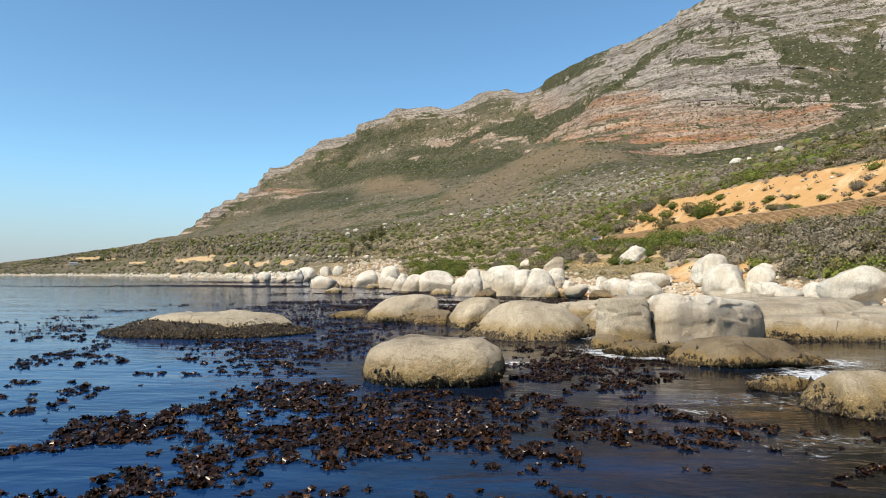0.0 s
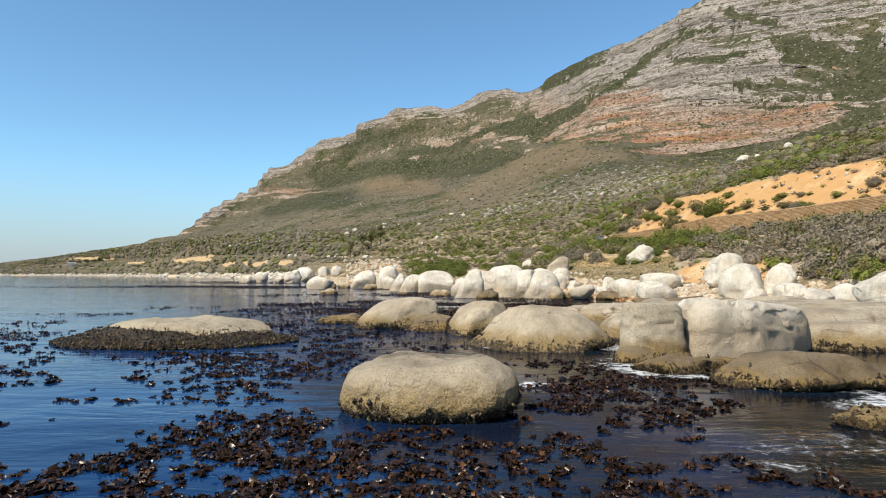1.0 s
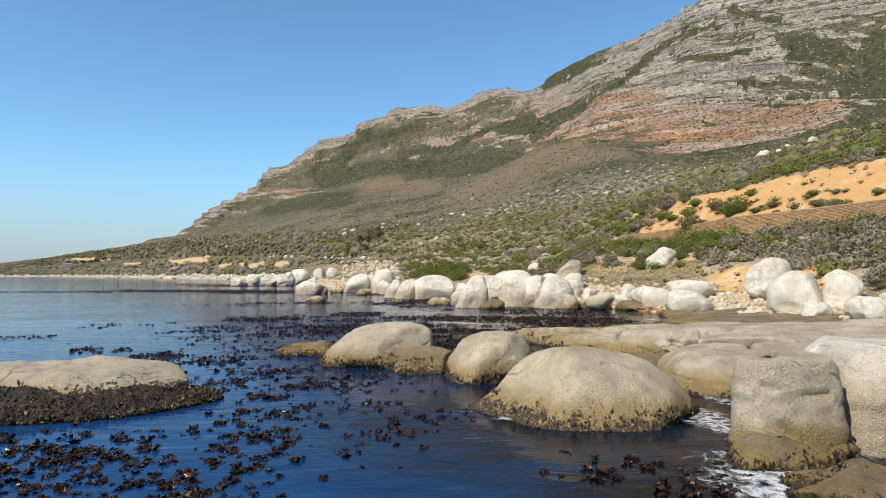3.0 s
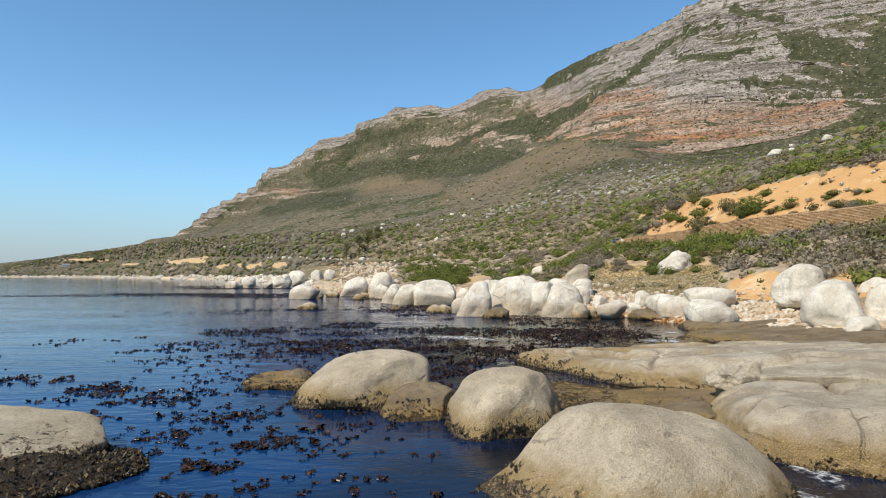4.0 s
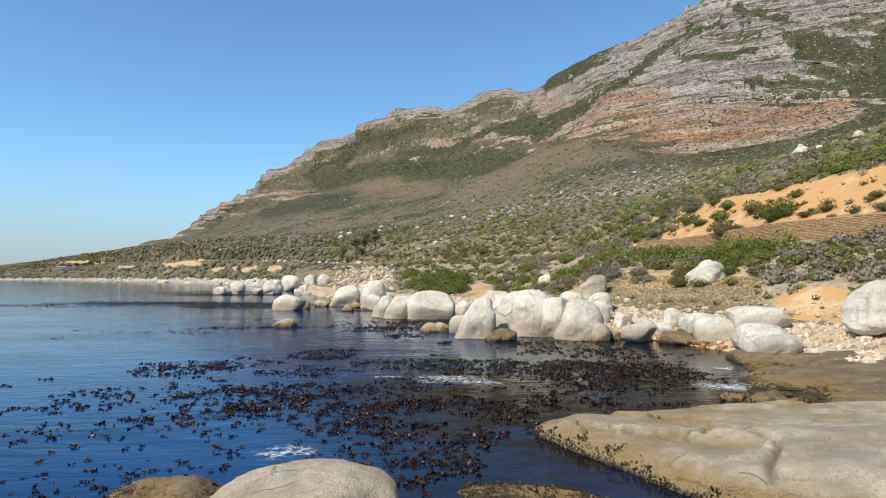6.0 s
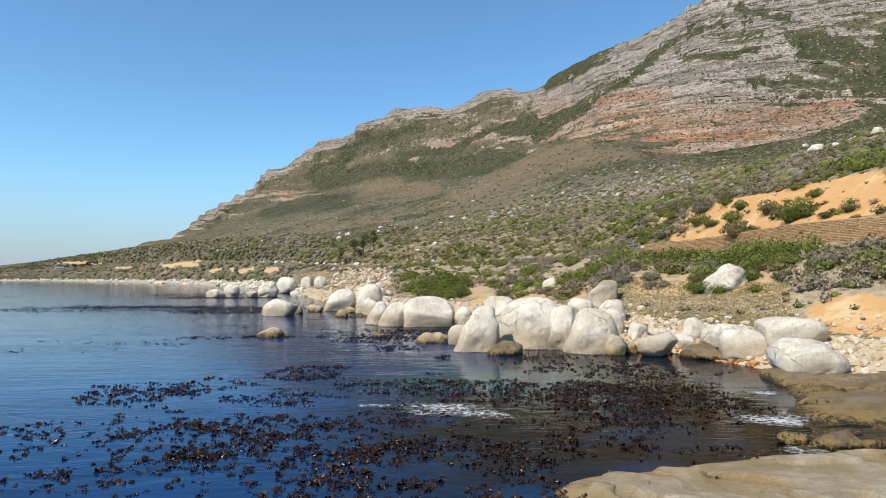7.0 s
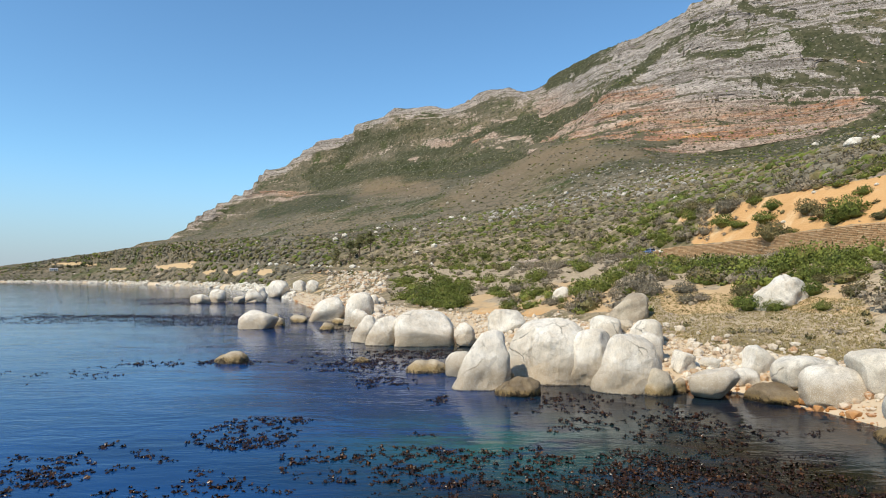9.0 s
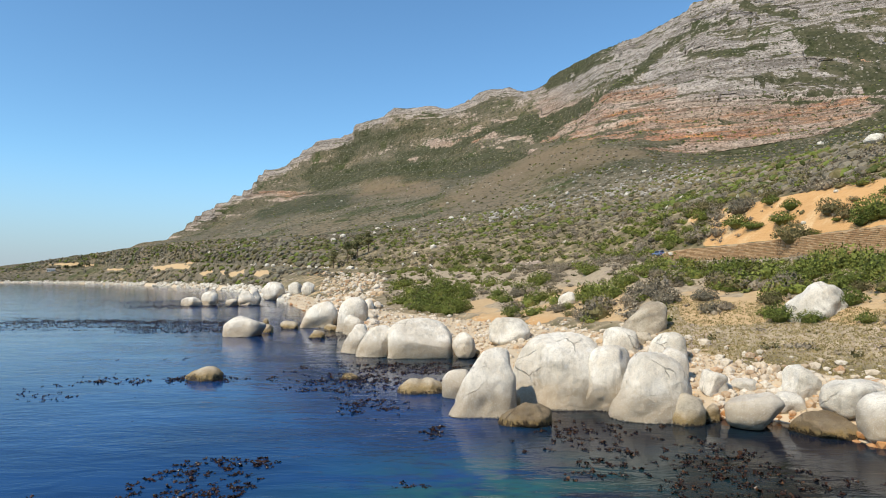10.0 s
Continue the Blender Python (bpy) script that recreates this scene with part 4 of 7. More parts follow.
boulder(27.7, 162.3, 4.9, 2.67, 2.16, 4.16, GRANITE_SLAB, "grey tilted granite slab above the stony beach", rough=0.06, box=2.4, facets=5, crisp=34, lean=(0.35, 0.0), belly=0.25)
boulder(34.9, 137.6, 1.7, 1.71, 1.39, 2.77, GRANITE_LAND, "squared split granite block on the beach", box=4.2, rough=0.05, cracks=2, facets=5, crisp=34)
boulder(28, 140.5, 1.1, 1.32, 1.07, 2.63, GRANITE_LAND, "split pale granite boulder on the stony beach", rough=0.1, box=2.8, cracks=2, facets=5, crisp=34, level=4)
boulder(31.2, 141, 1.6, 1.28, 1.04, 1.13, GRANITE_LAND, "flat pale granite slab on the stony beach", rough=0.08, box=3.0, level=4)
boulder(32.7, 135.7, 0.7, 1.4, 1.13, 1.76, GRANITE_LAND, "low pale granite boulder on the beach", rough=0.08, box=2.6, level=4)
boulder(33.1, 130.6, 0.0, 2.82, 2.40, 1.86, GRANITE_LOW, "flat dark wet granite slab", name="rock", box=2.4, rough=0.06, taper=0.2, belly=0.1, sink=0.5)
boulder(36.2, 132.1, 1.1, 2.73, 2.21, 3.02, GRANITE_LAND, "long pale undercut granite slab on the beach", name="rock", box=2.5, rough=0.06, facets=5, belly=0.45)
boulder(-2.2, 180.0, 0.0, 5.54, 4.71, 5.85, GRANITE_PALE, "broad sun-bleached granite boulder at the water's edge", box=3.0, rough=0.04, facets=5, crisp=34, taper=0.04, cracks=1, belly=0.1, sink=0.5)
boulder(-9.3, 180.0, 0.0, 2.77, 2.35, 4.66, GRANITE_PALE, "sun-bleached sloping granite boulder at the water's edge", box=2.5, rough=0.05, facets=5, crisp=34, taper=0.04, lean=(0.3, 0.0), belly=0.1, sink=0.5)
boulder(-12.8, 183.9, 0.0, 2.22, 1.89, 4.63, GRANITE_PALE, "sun-bleached granite boulder at the water's edge", box=2.3, rough=0.06, facets=5, taper=0.04, lean=(0.2, 0.0), belly=0.1, sink=0.5)
boulder(-29.2, 237.8, 0.0, 4.08, 3.47, 6.53, GRANITE_PALE, "sun-bleached leaning granite boulder at the water's edge", box=2.6, rough=0.05, facets=5, crisp=34, lean=(0.3, 0.0), belly=0.1, sink=0.5)
boulder(-20.0, 226.6, 0.0, 3.82, 3.24, 7.75, GRANITE_PALE, "tall sun-bleached granite boulder with a shaded side", box=2.6, rough=0.05, facets=5, crisp=34, lean=(0.15, 0.0), belly=0.1, sink=0.5)
boulder(-17.7, 218.4, 0.0, 2.28, 1.94, 4.30, GRANITE_PALE, "sun-bleached granite boulder at the water's edge", rough=0.06, facets=5, taper=0.04, belly=0.1, sink=0.5)
boulder(-18.9, 254.0, 0.0, 1.72, 1.46, 6.12, GRANITE_PALE, "sun-bleached granite boulder at the water's edge", rough=0.06, facets=5, taper=0.04, belly=0.1, sink=0.5)
boulder(-40.9, 213.9, 0.0, 4.35, 3.69, 4.01, GRANITE_PALE, "half-dome granite boulder standing in the water", box=2.5, rough=0.05, facets=5, crisp=34, taper=0.04, lean=(0.2, 0.0), belly=0.1, sink=0.5)
boulder(5.2, 177.5, 0.3, 1.70, 1.44, 3.55, GRANITE_PALE, "small pale granite boulder on the stony beach", rough=0.07, facets=5)
boulder(6.7, 180.0, 0.0, 1.07, 0.91, 1.24, GRANITE_SEA, "small tan granite rock at the water", rough=0.08, level=4)
boulder(-37.7, 221.4, 0.0, 1.46, 1.24, 2.05, GRANITE_SEA, "small tan granite rock at the water", rough=0.08, belly=0.1, sink=0.5, level=4)
boulder(-35.5, 232.8, 0.0, 2.19, 1.86, 1.91, GRANITE_SEA, "small tan granite rock at the water", rough=0.08, belly=0.1, sink=0.5)
boulder(-24.1, 210.2, 0.0, 1.74, 1.48, 1.62, GRANITE_SEA, "small tan granite rock at the water", rough=0.08, belly=0.1, sink=0.5)
boulder(-24.3, 228.1, 0.0, 1.73, 1.47, 1.48, GRANITE_SEA, "small tan granite rock at the water", rough=0.08, belly=0.1, sink=0.5)
boulder(-44.8, 246.1, 0.0, 0.82, 0.70, 1.73, GRANITE_SEA, "small tan granite rock at the water", rough=0.08, belly=0.1, sink=0.5, level=4)
boulder(-107.2, 354.3, 0.0, 4.50, 3.82, 3.27, GRANITE_PALE, "low pale granite rock offshore", rough=0.07, taper=0.2, belly=0.1, sink=0.5, level=4)
boulder(-101.7, 359.5, 0.0, 3.50, 2.98, 5.86, GRANITE_PALE, "pale upright granite boulder offshore", rough=0.07, taper=0.2, belly=0.1, sink=0.5, level=4)
boulder(-91.5, 359.4, 0.0, 2.50, 2.12, 2.65, GRANITE_PALE, "low pale granite rock offshore", rough=0.07, belly=0.1, sink=0.5, level=4)
boulder(-84.9, 361.4, 0.0, 4.75, 4.04, 6.87, GRANITE_PALE, "pale granite boulder with a knobbed top offshore", rough=0.1, taper=0.2, lean=(0.4, 0.0), belly=0.1, sink=0.5, level=4)
boulder(-91.5, 426.2, 0.5, 6.25, 5.31, 9.16, GRANITE_PALE, "rounded granite boulder on the rusty beach", rough=0.05, level=4)
boulder(-77.6, 419.1, 3, 3.64, 2.95, 6.71, GRANITE_LAND, "pale granite boulder on the beach", rough=0.07, level=4)
boulder(-64.8, 393.2, 3.7, 3.65, 2.96, 6.5, GRANITE_LAND, "pale granite boulder on the beach", rough=0.07, level=4)
boulder(-27.1, 156.7, 0.0, 2.16, 1.83, 1.26, GRANITE_SEA, "low granite rock awash among kelp", name="rock", rough=0.09, facets=5, belly=0.1, sink=0.4)
boulder(-0.2, 149.4, 0.0, 2.69, 2.28, 1.52, GRANITE_SEA, "low tan granite rock awash among kelp", name="rock", rough=0.09, facets=5, taper=0.04, belly=0.1, sink=0.4)
boulder(-9.4, 157.5, 0.0, 1.08, 0.91, 0.64, GRANITE_SEA, "small low granite rock awash among kelp", name="rock", rough=0.09, belly=0.1, sink=0.4, level=4)
boulder(36.4, 127.2, 0.0, 2.63, 2.24, 3.72, GRANITE_PALE, "angular grey granite boulder on rusty stones", box=2.6, rough=0.06, facets=5, crisp=34, taper=0.04, lean=(-0.1, 0.0), belly=0.2, sink=0.2)
boulder(36.8, 116.3, 0.3, 2.98, 2.53, 3.53, GRANITE_LAND, "undercut pale granite boulder with a dark overhang", rough=0.05, facets=8, belly=0.5, sink=0.0)
boulder(41.2, 126.4, 1.8, 3.92, 3.18, 3.61, GRANITE_LAND, "long rounded pale granite boulder lying behind another", rough=0.05, box=2.6, facets=5, belly=0.4)
boulder(36.6, 133.2, 1.4, 1.52, 1.23, 2.26, GRANITE_LAND, "pale granite boulder on the stony beach", rough=0.06, box=2.5, level=4)
boulder(38.2, 130.7, 1.6, 0.96, 0.78, 2.32, GRANITE_LAND, "pale granite boulder on the stony beach", rough=0.06, box=2.5, level=4)
boulder(45.2, 130.9, 1.5, 4.12, 3.30, 3.16, GRANITE_LAND, "pale rounded granite boulder on the stony beach", rough=0.06, belly=0.25)
boulder(36.7, 114.4, 0.6, 3.11, 2.65, 3.40, GRANITE_LAND, "pale rounded granite boulder on the stony beach", rough=0.06, belly=0.25)
boulder(47.3, 113.4, 3.5, 2.91, 2.62, 5.11, GRANITE_LAND, "egg-shaped granite boulder tilted on the orange bank", rough=0.04, belly=0.4, lean=(0.22, 0), level=6, facets=4)
boulder(45.4, 101.4, 1.5, 3.37, 3.03, 4.82, GRANITE_LAND, "pale rounded granite boulder on the stony beach", rough=0.06, belly=0.28)
boulder(49.8, 99.2, 1.5, 2.36, 2.12, 4.67, GRANITE_LAND, "pale rounded granite boulder on the stony beach", rough=0.06, belly=0.28)
boulder(43.2, 93.7, 1.2, 1.56, 1.25, 1.85, GRANITE_LAND, "pale rounded granite boulder on the stony beach", rough=0.06, belly=0.28)
boulder(55.9, 109.5, 2.0, 2.44, 2.19, 5.12, GRANITE_LAND, "pale rounded granite boulder on the stony beach", rough=0.06, belly=0.28)
boulder(44.3, 86.8, 1.6, 2.24, 1.57, 2.34, GRANITE_LAND, "pale rounded granite boulder on the stony beach", rough=0.06, belly=0.28)
boulder(40.6, 75.5, 1.5, 2.27, 1.59, 1.97, GRANITE_LAND, "pale rounded granite boulder on the stony beach", rough=0.06, belly=0.28)
boulder(42.1, 64.8, 1.8, 3.10, 2.79, 4.08, GRANITE_LAND, "pale rounded granite boulder on the stony beach", rough=0.06, belly=0.28)
boulder(45.8, 77.6, 1.6, 1.47, 1.32, 2.41, GRANITE_LAND, "pale rounded granite boulder on the stony beach", rough=0.06, belly=0.28)
boulder(41.6, 64.5, 1.5, 2.80, 1.68, 1.67, GRANITE_LAND, "pale rounded granite boulder on the stony beach", rough=0.06, belly=0.28)
boulder(-97.8, 451.4, 0.0, 6.31, 5.05, 9.46, GRANITE_PALE, "distant pale granite boulder at the shore", rough=0.07, level=4)
boulder(-101.5, 520.3, 0.8, 4.92, 3.94, 8.16, GRANITE_PALE, "distant pale granite boulder at the shore", rough=0.07, level=4)
boulder(-91.8, 521.8, 0.8, 5.53, 4.42, 9.36, GRANITE_PALE, "distant pale granite boulder at the shore", rough=0.07, level=4)
boulder(-101.6, 359.4, 0.0, 3.75, 3.00, 6.11, GRANITE_PALE, "distant pale granite boulder at the shore", rough=0.07, level=4)
boulder(-107.0, 353.7, 0.0, 4.41, 3.08, 3.77, GRANITE_PALE, "distant pale granite boulder at the shore", rough=0.07, level=4)
boulder(-84.3, 360.5, 0.0, 4.39, 3.07, 7.14, GRANITE_PALE, "distant pale granite boulder at the shore", rough=0.07, level=4)
boulder(-89.6, 353.7, 0.0, 2.69, 1.88, 3.09, GRANITE_PALE, "distant pale granite boulder at the shore", rough=0.07, level=4)
boulder(-19.2, 53.2, 0, 6.9, 3.3, 1.85, GRANITE_REEF, "pale low granite dome rising from a dark reef", level=6, box=2.1, rough=0.05, belly=0.1, sink=0.4, facets=4)
boulder(46.9, 155.4, 7.6, 3.9, 2.6, 4.6, GRANITE_LAND, "pale weathered outcrop among shrubs", name="rock", box=1.6, rough=0.11, cracks=2, taper=0.2, belly=0.1, sink=0.3, facets=6, crisp=40, lean=(0.25, 0))
boulder(111.0, 237.5, 46.6, 2.6, 2.0, 2.4, GRANITE_LAND, "white rock on the skyline of the near hill", rough=0.08, belly=0.2)
boulder(27, 207.3, 6.8, 1.85, 1.49, 2.72, GRANITE_LAND, "pale boulder among green shrubs", rough=0.06, belly=0.2)
for hx, hy, hr in ((105.5, 233.5, 1.1), (107.5, 230.5, 0.8), (114.0, 233.0, 1.5), (117.5, 230.0, 1.2), (119.5, 235.0, 1.0), (121.5, 227.0, 1.6), (116.0, 225.5, 0.9), (124.0, 231.0, 1.1)):
    boulder(hx, hy, float(ground_z(hx, hy)[0]) - 0.3, hr, hr * 0.8, hr * 1.0, GRANITE_LAND, "white rock among scrub on the near hill", rough=0.09, belly=0.2, level=3)
# granite outcrops between the sea and the beach
def outcrop(outline, top, mat, label, name="rock_platform", edge=1.5, tilt=(0.0, 0.0), sheets=2, rough=0.12, rings=72, spokes=360, seams=(), ragged=0.35, seed=1):
    """A granite mass over an outline on the sea's level: rounded shoulders, a dipping top, peeled sheets and open joints (as x, y, heading, length)."""
    n = len(outline)
    ring = np.array(outline, float)
    k = np.arange(spokes) / spokes * n
    i = k.astype(int)
    f = (k - i)[:, None]
    p0, p1, p2, p3 = (ring[(i + d) % n] for d in (-1, 0, 1, 2))
    rim = 0.5 * (2 * p1 + (p2 - p0) * f + (2 * p0 - 5 * p1 + 4 * p2 - p3) * f**2 + (3 * p1 - p0 - 3 * p2 + p3) * f**3)
    c = ring.mean(0)
    away = rim - c
    away /= np.linalg.norm(away, axis=1)[:, None]
    rim = rim + away * (ragged * fbm(np.stack([rim[:, 0] * 0.5, rim[:, 1] * 0.5, 0 * rim[:, 0] + seed], -1), 4, 0.55, seed))[:, None]
    g = 1 - (1 - np.linspace(0, 1, rings)) ** 1.7
    g = np.concatenate([g, [1.02, 1.06]])
    x = c[0] + g[:, None] * (rim[:, 0] - c[0])[None]
    y = c[1] + g[:, None] * (rim[:, 1] - c[1])[None]
    inside = np.clip(1 - g, 0, 1)[:, None] * np.linalg.norm(rim - c, axis=1)[None]
    q = np.stack([x * 0.16, y * 0.16, 0 * x + seed], -1)
    soft = edge * (1 + 0.45 * fbm(q * 1.7, 2, 0.5, seed + 3))
    t = np.clip(inside / soft, 0, 1)
    shoulder = np.sqrt(np.clip(1 - (1 - t) ** 2.2, 0, 1))
    high = top + tilt[0] * (x - c[0]) + tilt[1] * (y - c[1])
    z = np.clip(high, 0.25, None) * shoulder * (1 + rough * 1.2 * fbm(q, 3, 0.5, seed + 5))
    # sheet lips and open joints get a darker colour
    dark_marks = np.zeros_like(z)
    for s in range(sheets):
        skin = fbm(q * (0.55 + 0.4 * s) * np.array([1, 1.7, 1]) + 3 * s, 3, 0.5, seed + 11 + s)
        lip = -0.1 + 0.25 * s
        drop = (0.16 + 0.07 * s) * step(skin, lip, lip + 0.03)
        z = z - drop * shoulder * min(1.0, top)
        dark_marks = np.maximum(dark_marks, 0.6 * np.exp(-(((skin - lip - 0.015) / 0.012) ** 2)))
    for sx, sy, heading, length in seams:
        h = radians(heading)
        along = (x - sx) * math.cos(h) + (y - sy) * math.sin(h)
        across = -(x - sx) * math.sin(h) + (y - sy) * math.cos(h) + 0.35 * fbm(np.stack([x * 0.5, y * 0.5, 0 * x], -1), 3, 0.5, seed + 21)
        on = step(along, -0.3, 0.3) * (1 - step(along, length - 0.5, length + 0.5))
        cleft = on * np.exp(-((across / 0.17) ** 2))
        z = z - 0.45 * cleft * shoulder - 0.12 * on * step(across, 0, 0.25) * shoulder * (1 - step(across, 1.5, 4))
        dark_marks = np.maximum(dark_marks, 2.4 * cleft)
    z = z + 0.035 * fbm(np.stack([x * 1.4, y * 1.4, z], -1), 4, 0.6, seed + 25) * shoulder
    wall = (1 - step(inside, 0.6, 2.5)) * step(z, 0.1, 0.5)
    push = wall * (0.20 * fbm(np.stack([x * 0.55, y * 0.55, z * 0.8], -1), 3, 0.5, seed + 31) - 0.12 * step(fbm(np.stack([x * 0.3, y * 0.3, z * 0.9], -1), 3, 0.5, seed + 33), 0.05, 0.12))
    x = x + push * away[:, 0][None]
    y = y + push * away[:, 1][None]
    z[-2] = -0.35
    z[-1] = -1.2
    me = grid_mesh(name, np.stack([x, y, z], -1).reshape(-1, 3), *x.shape, wrap=True)
    mark(me, "crack", dark_marks)
    me.materials.append(mat)
    ob = new(name, me)
    reach = (ring - c).max(0)
    ROCKS.append((c[0], c[1], reach[0] * 0.9, reach[1] * 0.9, 0.0))
    tagged(ob, label, "rock")
    if mat in (GRANITE_SLAB, GRANITE_LOW) and c[1] < 86:
        COUNT[0] += 1
        v = np.stack([x, y, z], -1)[rings // 2 :].reshape(-1, 3)
        crust_on(ob, v, reach[0] * 0.7, reach[1] * 0.7)
    return ob


outcrop([(10.35, 43.3), (10.45, 42.3), (11.2, 41.8), (13.2, 41.8), (13.95, 42.3), (14.0, 43.6), (14.1, 46.3), (13.6, 47.1), (12.3, 45.6)], 3.5, GRANITE_SLAB, "tall squared granite block split from the outcrop by a crack", name="rock", edge=0.45, tilt=(0.03, 0.02), ragged=0.08, rough=0.05, sheets=1, seams=((11.4, 42.9, 60, 2),), seed=3)
outcrop([(14.1, 44.2), (14.25, 42.7), (15.2, 42.0), (16.6, 42.2), (18.6, 42.7), (21.6, 44.8), (24.6, 48.4), (25.5, 53), (20.5, 53.2), (17.2, 50.6), (14.9, 47.4)], 3.35, GRANITE_PALE, "bulging pale granite outcrop above the surf", name="rock", edge=1.1, tilt=(-0.08, 0.0), ragged=0.15, rough=0.08, sheets=1, seams=((16.9, 42.9, 70, 4), (20.5, 45.4, 35, 5)), seed=5)
outcrop([(23, 48.6), (25.5, 46.9), (30, 45.8), (36, 44.6), (46, 43), (50, 52), (40, 58), (29, 57)], 2.15, GRANITE_SLAB, "long low granite slab with brown wet foot", edge=2.6, tilt=(0.01, 0.02), seams=((27, 50, 10, 9), (31, 46.5, 75, 7)), seed=7)
outcrop([(12.3, 55.6), (12.9, 58.6), (14.0, 61.8), (16.2, 65.0), (20, 67), (27, 68), (36, 66), (38, 56), (30, 50), (22, 50), (17, 50.5), (13.4, 52.4)], 2.3, GRANITE_SLAB, "broad granite outcrop with a deep crack", edge=2.8, tilt=(0.035, 0.0), sheets=3, seams=((13.6, 60.2, -20, 6), (15.5, 62.5, 5, 9), (18, 57, 70, 7), (13, 55.5, 20, 5)), seed=9)
outcrop([(6.4, 81.8), (7.6, 78.0), (9.8, 73.4), (12.0, 69.9), (15.8, 67.2), (20, 65.6), (28, 66), (37, 68), (41, 75), (37, 81), (30, 85.2), (24, 86.4), (17, 85.9), (11.5, 84.2)], 1.7, GRANITE_SLAB, "long pale granite platform with ochre tide band", edge=1.9, tilt=(0.03, -0.07), sheets=3, seams=((13.6, 69.0, 62, 6), (16.2, 74.5, 100, 6), (16.2, 74.5, 150, 5), (20, 71, 8, 9), (12.2, 76.2, 35, 4), (22, 78, 15, 7)), seed=11)
outcrop([(1.9, 71.4), (4.4, 71.9), (7.2, 70.6), (10.6, 67.8), (15, 66.0), (18, 63.5), (17, 59), (13.2, 57.0), (10.5, 58.6), (9.0, 60.8), (6.2, 63.2), (3.4, 67.4)], 0.5, GRANITE_LOW, "low brown granite shelf crusted with mussels", edge=1.6, tilt=(0.02, -0.01), rough=0.45, ragged=0.7, seams=((6, 67, -20, 6), (10.6, 60.4, 20, 4)), seed=13)
outcrop([(21.2, 89.6), (23.2, 88.6), (28, 87.5), (36, 84), (46, 84), (49, 92), (44, 99), (33, 98), (26.6, 96.4), (23.6, 92.6)], 0.95, GRANITE_LOW, "brown wet granite platform at the waterline", edge=2.6, tilt=(0.05, -0.01), sheets=3, rough=0.3, ragged=0.8, seams=((25, 91, 10, 8), (30, 93, 60, 5)), seed=15)
outcrop([(26.2, 99.4), (29, 103), (31.5, 110), (33.2, 117), (38, 120), (44, 117), (48, 106), (47, 97), (38, 94.5), (29, 96)], 1.2, GRANITE_LOW, "grey-brown wet granite platform at the waterline", edge=4.0, tilt=(0.06, 0.0), sheets=3, rough=0.25, ragged=0.8, seams=((32, 103, 40, 9), (36, 99, 80, 9)), seed=17)
boulder(15.6, 62.6, 1.2, 1.3, 1.5, 1.15, GRANITE_SLAB, "knobbly broken granite lump on the platform", name="rock", level=6, box=2.4, rough=0.16, cracks=4, facets=14, crisp=60)
boulder(22.0, 62.0, 1.7, 5.5, 3.6, 0.75, GRANITE_SLAB, "low rounded swell of granite on the outcrop", name="rock", level=6, box=2.6, rough=0.05, cracks=2, turn=12, belly=0.1, sink=0.5)
boulder(24.0, 89.8, 0, 1.4, 1.0, 0.9, GRANITE_LOW, "small weedy rock in the surf", name="rock", level=5, rough=0.12)
boulder(22.2, 91.0, 0, 0.9, 0.7, 0.6, GRANITE_LOW, "small weedy rock in the surf", name="rock", level=5, rough=0.12)


# ---- stones of the beach and of the road's embankment ----
def strew(name, spots, sizes, mat, label, category, level=1, squash=(0.55, 0.9), sunk=0.25, seed=1):
    """Many stones as one object; each has its own shape."""
    rng = np.random.RandomState(seed)
    v, f = BALLS[level]
    kinds = []
    for k in range(14):
        p = v * (1 + 0.28 * fbm(v * 1.3 + 9 * k, 2, 0.6, 100 + k))[:, None]
        kinds.append(np.round(p * 2.2 + rng.uniform(-0.3, 0.3, 3)) * 0.10 + p * 0.8)
    n = len(spots)
    verts = np.empty((n, len(v), 3))
    for i in range(n):
        q = kinds[rng.randint(14)] * sizes[i] * np.array([rng.uniform(0.75, 1.25), rng.uniform(0.75, 1.25), rng.uniform(*squash)])
        a = rng.uniform(0, 6.3)
        c, s = math.cos(a), math.sin(a)
        verts[i, :, 0] = spots[i, 0] + c * q[:, 0] - s * q[:, 1]
        verts[i, :, 1] = spots[i, 1] + s * q[:, 0] + c * q[:, 1]
        verts[i, :, 2] = spots[i, 2] + q[:, 2] + sizes[i] * (0.5 - sunk)
    faces = (np.arange(n)[:, None, None] * len(v) + f[None]).reshape(-1, 3)
    me = soup(name, verts.reshape(-1, 3), faces, smooth=False)
    me.materials.append(mat)
    return tagged(new(name, me), label, category, kind="stuff")


def on_land(a0, a1, u0, u1, count, seed, power=1.0):
    """Places on the land between two azimuths and two of its lines."""
    rng = np.random.RandomState(seed)
    a = rng.uniform(a0, a1, count)
    u = u0 + (u1 - u0) * rng.uniform(0, 1, count) ** power
    j = np.clip(np.searchsorted(az, a), 0, len(az) - 1)
    i = np.searchsorted(U[:, 0], u).clip(1, len(U) - 1)
    f = (u - U[i - 1, 0]) / (U[i, 0] - U[i - 1, 0])
    rr = R[i - 1, j] * (1 - f) + R[i, j] * f
    zz = Z[i - 1, j] * (1 - f) + Z[i, j] * f
    return np.stack([CX + rr * np.sin(np.radians(a)), CY + rr * np.cos(np.radians(a)), zz], -1), rr


def sizes_of(count, small, large, seed, power=3.0):
    return small + (large - small) * np.random.RandomState(seed).uniform(0, 1, count) ** power


